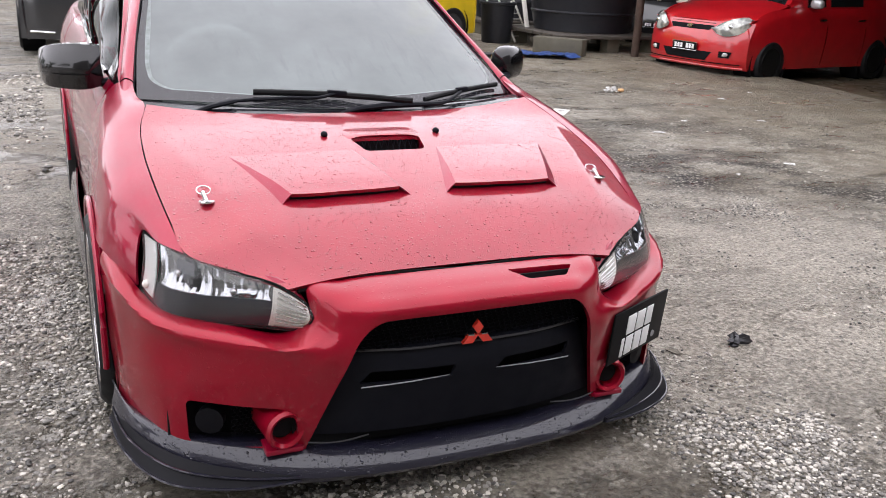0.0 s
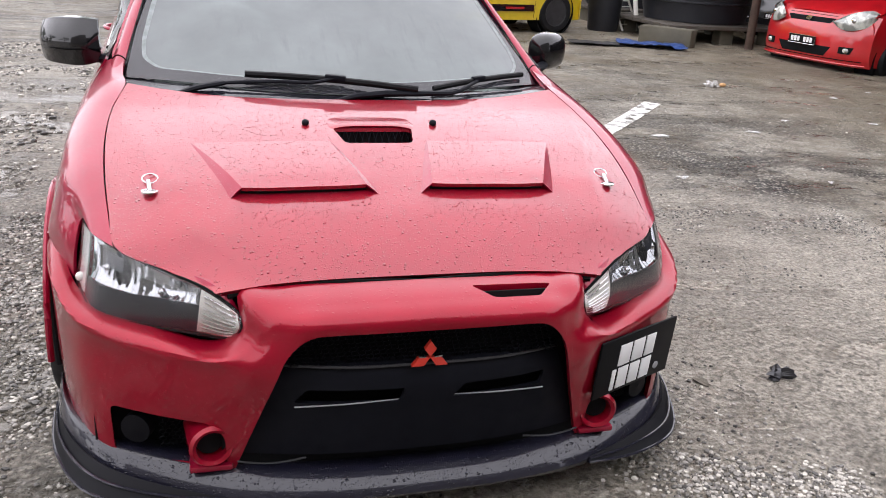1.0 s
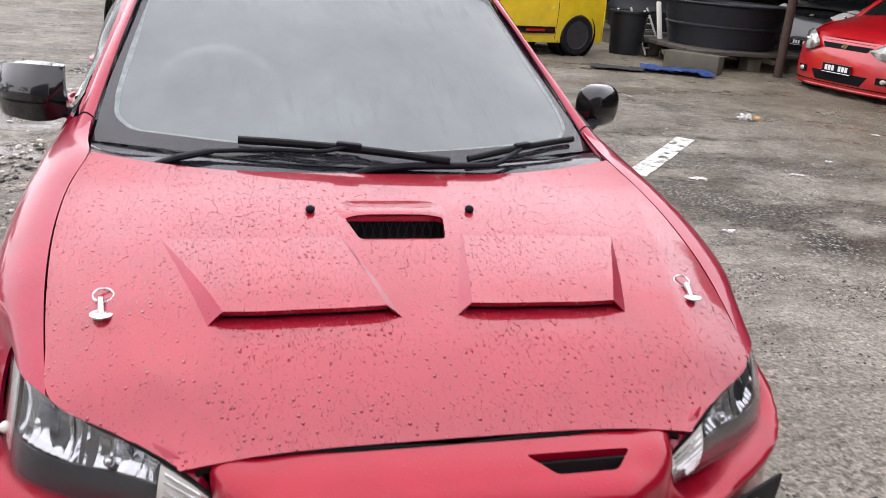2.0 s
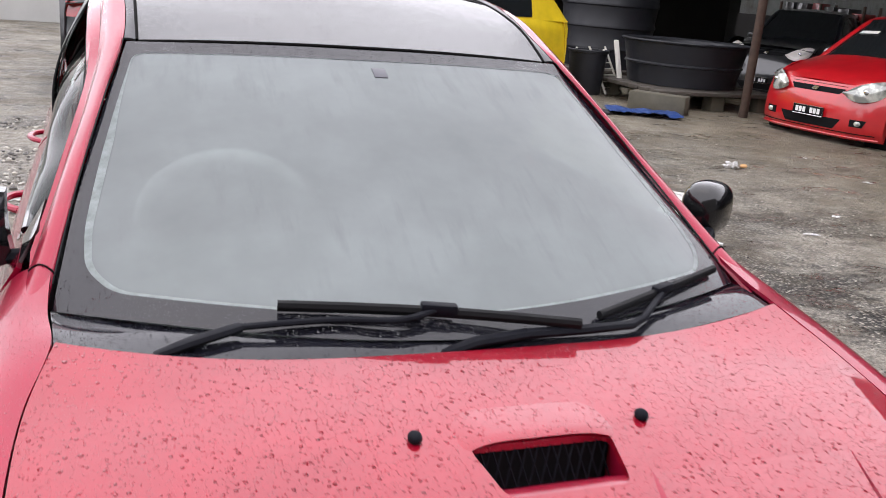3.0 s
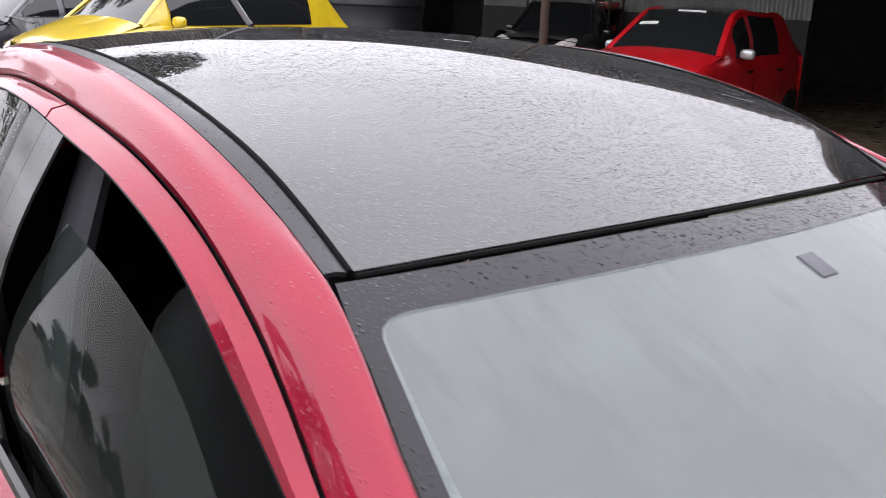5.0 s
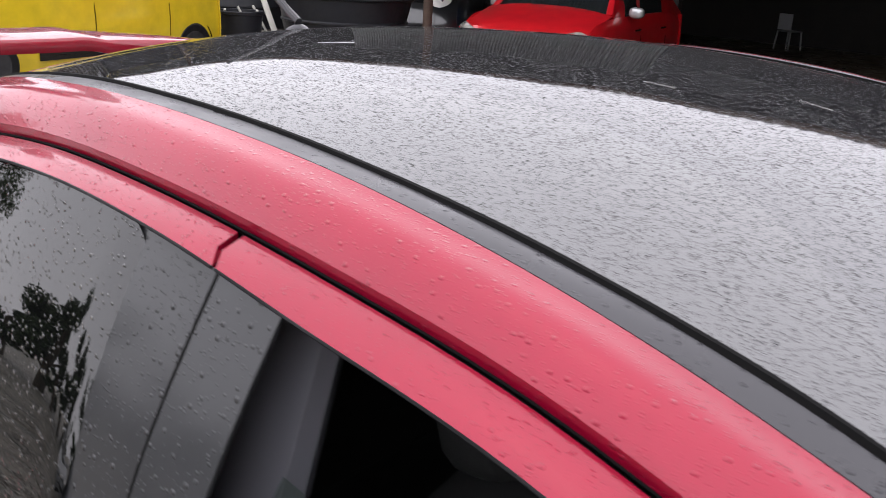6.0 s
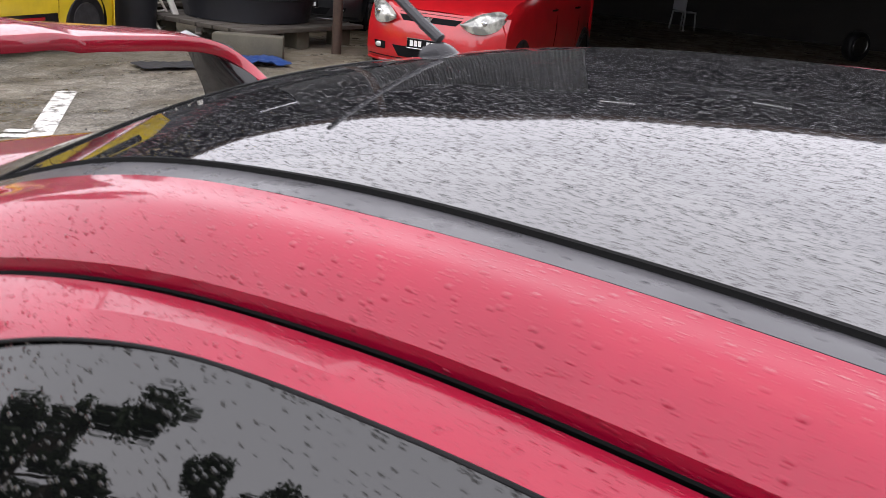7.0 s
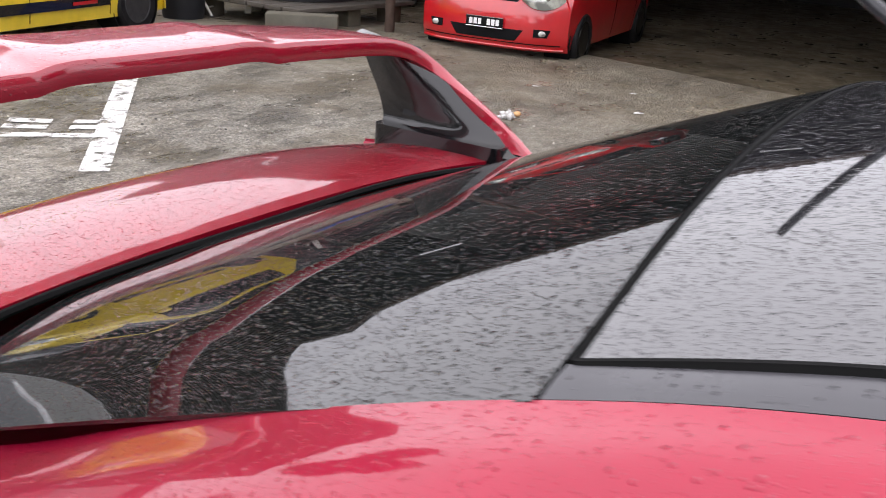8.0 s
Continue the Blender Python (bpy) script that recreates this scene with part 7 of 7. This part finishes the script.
for i, (x, y, a) in enumerate(((7.3, 12.2, 40), (7.2, 12.8, 70))):
    pk_ = part("loose_plank", block(-0.5, 0.5, -0.04, 0.04, -0.02, 0.02, 0.004, pose(x, y, 0.42 + 0.12 * i, 0, -38, a)), M["pale_metal"])
    tagged(pk_, "pale wooden plank leaning on the clutter", "plank", "loose planks")
# drums, shelf, boxes and jerrycan added to darken the foot of the shed wall
M["drum_blue"] = car_paint("faded_blue_paint", (0.03, 0.055, 0.16), 0.5)
M["drum_red"] = car_paint("faded_red_paint", (0.22, 0.02, 0.02), 0.5)
M["drum_black"] = car_paint("clutter_black_paint", (0.012, 0.012, 0.013), 0.45)


def drum(x, y, z, r, h, material, label):
    ob = thing("oil_drum", label, "drum", "oil drums", pose(x, y, z))
    prof = [(0.001, 0.0), (r, 0.0), (r, 0.01)]
    for q in (0.33, 0.66):
        prof += [(r, h * q - 0.02), (r * 1.035, h * q), (r, h * q + 0.02)]
    prof += [(r, h - 0.01), (r * 1.02, h), (r * 0.95, h), (r * 0.94, h - 0.015), (0.001, h - 0.015)]
    part("body", lathe(prof, 28, pose(0, 0, 0, 0, -90, 0)), material, ob)
    part("bung", lathe([(0.001, 0), (0.03, 0), (0.03, 0.02), (0.001, 0.02)], 12, pose(r * 0.6, 0, h - 0.016, 0, -90, 0)), M["silver"], ob)


drum(12.9, 12.35, -0.13, 0.29, 0.88, M["drum_blue"], "faded blue drum added by the shed wall")
drum(12.8, 11.6, -0.13, 0.29, 0.88, M["drum_black"], "black drum added to darken the shed wall's foot")
drum(13.0, 10.75, -0.13, 0.29, 0.88, M["drum_black"], "black drum added to darken the shed wall's foot")
drum(12.9, 13.1, -0.13, 0.29, 0.88, M["drum_black"], "black drum added to darken the shed wall's foot")
rack_ = thing("parts_shelf", "dark steel shelf added as indistinct clutter", "shelf", "", pose(13.25, 14.9, -0.13))
for y in (-1.2, 0.0, 1.2):
    for x in (-0.2, 0.2):
        part("upright", block(x - 0.02, x + 0.02, y - 0.02, y + 0.02, 0, 1.9, 0.002), M["rust"], rack_)
for z in (0.4, 1.0, 1.6):
    part("shelf_board", block(-0.22, 0.22, -1.22, 1.22, z, z + 0.03, 0.004), M["rust"], rack_)
rg_ = random.Random(12)
for z in (0.43, 1.03, 1.63):
    for i in range(6):
        y, w_, h_ = -1.0 + 0.4 * i, rg_.uniform(0.10, 0.17), rg_.uniform(0.12, 0.34)
        bx = part("parts_box", block(-0.16, 0.16, -w_, w_, 0, h_, 0.012, pose(13.25, 14.9 + y, -0.13 + z, 0, 0, rg_.uniform(-12, 12))), M["drum_black"] if i % 3 else M["drum_red"])
        tagged(bx, "plain box added as clutter on the shelf", "box", "parts boxes")
jk = thing("jerrycan", "red jerrycan added on a drum by the wall", "jerrycan", "", pose(13.0, 10.75, 0.735, 0, 0, 25))
part("body", block(-0.10, 0.10, -0.17, 0.17, 0, 0.36, 0.03), M["drum_red"], jk)
part("handle", tube([(0, -0.10, 0.35), (0, -0.06, 0.42), (0, 0.06, 0.42), (0, 0.10, 0.35)], 0.014, 8, 12), M["drum_red"], jk)

# plastic chair deep in the shed
ch = thing("plastic_chair", "pale plastic garden chair in the shed", "chair", "", pose(20.6, 10.3, -0.13, 0, 0, 70))
part("seat", block(-0.21, 0.21, -0.2, 0.2, 0.42, 0.45, 0.012), M["grey"], ch)
part("backrest", block(-0.20, 0.20, 0.19, 0.215, 0.47, 0.84, 0.01), M["grey"], ch)
for x in (-0.19, 0.19):
    for y in (-0.18, 0.19):
        part("leg", tube([(x, y, 0.43), (x * 1.15, y * 1.15, 0.0)], 0.02, 8, 3), M["grey"], ch)
# car wheels leaning in the shed, and the tube lamps under its roof
for x, y in ((18.6, 5.9),):
    lw_ = thing("spare_wheel", "spare car wheel with silver rim in shed", "wheel", "spare wheels", pose(x, y, -0.13 + 0.30, 0, 0, 60))
    wheel_parts(lw_, 0, 0, 0, -1, 0.30, 0.20, 0.2, M["silver"], 6)
M["tube_lamp"] = mat("lit_lamp_tube", (0.9, 0.9, 0.9), 0.4)
tl_ = M["tube_lamp"].node_tree.nodes["Principled BSDF"]
tl_.inputs["Emission Color"].default_value, tl_.inputs["Emission Strength"].default_value = (0.95, 0.98, 1.0, 1), 1.1
for x, y in ((9.9, 7.4), (11.5, 5.6)):
    z = eave(y) - 0.02
    lampf = thing("tube_lamp", "lit white tube lamp under the shed roof", "lamp", "shed lamps", pose(x, y, z))
    part("tube", tube([(0, -0.28, -0.05), (0, 0.28, -0.05)], 0.010, 8, 4), M["tube_lamp"], lampf)
    part("batten", block(-0.03, 0.03, -0.30, 0.30, -0.028, 0.12, 0.004), M["dark"], lampf)

# ---- trees across the yard and a pale wall beyond the cars ----
M["bark"] = mat("bark", (0.10, 0.08, 0.06), 0.9)
k = Nodes(M["bark"])
k.set(Base_Color=k.mix(k.noise(9, 8, 0.7), (0.045, 0.036, 0.028), (0.17, 0.14, 0.11)), Normal=k.bump(k.noise(22, 6), 0.6, 0.02))
M["leaf"] = mat("leaves", (0.05, 0.085, 0.03), 0.55)
k = Nodes(M["leaf"])
g = k.add("ShaderNodeNewGeometry")
k.set(Base_Color=k.mix(g.outputs["Random Per Island"], (0.020, 0.040, 0.014), (0.062, 0.095, 0.034)))


def tree(x, y, h, seed, leaves=150, low=0.45, label="tall broadleaf tree at the yard's edge", leaf=1.0, spread=1.0):
    rg = random.Random(seed)
    t = thing("tree", label, "tree", "yard trees", pose(x, y, 0))
    lean = (rg.uniform(-0.5, 0.5), rg.uniform(-0.5, 0.5))
    trunk = [(lean[0] * q * q, lean[1] * q * q, h * 0.62 * q) for q in np.linspace(0, 1, 7)]
    part("trunk", tube(trunk, list(np.linspace(0.24, 0.09, 7)), 9), M["bark"], t)
    tips = []
    for i in range(9):
        q = rg.uniform(low, 1.0)
        b = Vector((lean[0] * q * q, lean[1] * q * q, h * 0.62 * q))
        a = rg.uniform(0, 6.28)
        l = h * rg.uniform(0.18, 0.36) * spread
        e = b + Vector((math.cos(a) * l, math.sin(a) * l, l * rg.uniform(0.35, 0.95)))
        m_ = (b + e) / 2 + Vector((0, 0, 0.12 * l))
        part("limb", tube([tuple(b), tuple(m_), tuple(e)], [0.07, 0.045, 0.02], 7), M["bark"], t)
        tips += [e, m_ + (e - m_) * 0.5, e + Vector((rg.uniform(-.6, .6), rg.uniform(-.6, .6), rg.uniform(0, .6)))]
    V_, F_ = [], []
    for tip in tips:
        R = h * rg.uniform(0.07, 0.13)
        for _ in range(leaves):
            d = Vector((rg.gauss(0, 1), rg.gauss(0, 1), rg.gauss(0, 0.6))).normalized() * R * rg.random()**0.5
            c0 = tip + d
            u = Vector((rg.gauss(0, 1), rg.gauss(0, 1), rg.gauss(0, 0.5))).normalized()
            w_ = u.cross(Vector((rg.gauss(0, 1), rg.gauss(0, 1), rg.gauss(0, 1)))).normalized()
            s_ = leaf * rg.uniform(0.07, 0.14)
            b = len(V_)
            V_ += [tuple(c0 - u * s_), tuple(c0 + w_ * s_ * 0.45), tuple(c0 + u * s_), tuple(c0 - w_ * s_ * 0.45)]
            F_.append((b, b + 1, b + 2, b + 3))
    me_ = bpy.data.meshes.new("crown")
    me_.from_pydata(V_, [], F_)
    place("crown", me_, M["leaf"], t, smooth=False)


for i, (x, y, h) in enumerate(((-13, 9.5, 4.3), (-15, 15, 5.6), (-11.5, 18, 5.2), (-16, 4, 6.5), (-17, -3, 8), (-9, 30, 9), (-3, 34, 9))):
    tree(x, y, h, 40 + i, 420 if i < 3 else 150, 0.25 if i < 3 else 0.45)
tree(4.4, 22.7, 11.6, 47, 1500, 0.88, "tall dense tree rising behind the yard wall", 1.35, 0.52)
for i, (x, y) in enumerate(((-12.6, 6.6), (-12.2, 11.8), (-12.4, 14.4), (-11.6, 16.2), (-12.8, 4.4), (-11.2, 20.4))):
    tree(x, y, 2.7 + 0.4 * math.sin(i * 1.9), 90 + i, 260, 0.08, "low leafy shrub tree at the yard's edge")
M["render_white"] = mat("white_wall_paint", (0.7, 0.7, 0.68), 0.8)
k = Nodes(M["render_white"])
k.set(Base_Color=k.mix(k.noise(1.2, 7, 0.6), (0.40, 0.40, 0.38), (0.62, 0.62, 0.60)))
tagged(part("wall_yard", block(-9, 1.98, 22.0, 22.2, 0, 2.6, 0.01), M["render_white"]), "pale painted yard wall behind the cars", "wall", kind="structure")

# Tall dark wall added to keep sky out of the rear glass reflections.
tagged(corrugated("wall_sky_block", (2.0, 22.1), (8.6, 22.1), -0.13, 5.25, material=M["tin_dark"]), "dark rusty tin wall added between yard and shed to block sky", "wall", kind="structure")

# plain tall wall out of view, added to close off sky behind the car's nose
M["dull_wall"] = mat("dull_wall_paint", (0.16, 0.15, 0.14), 0.85)
k = Nodes(M["dull_wall"])
k.set(Base_Color=k.mix(k.noise(0.8, 7, 0.6), (0.10, 0.095, 0.09), (0.22, 0.21, 0.19)))
tagged(part("wall_unseen_behind", block(-16, 7.6, -8.4, -8.0, 0, 8.0, 0), M["dull_wall"]), "unseen dull grey wall added behind for the car's reflections", "wall", kind="structure")
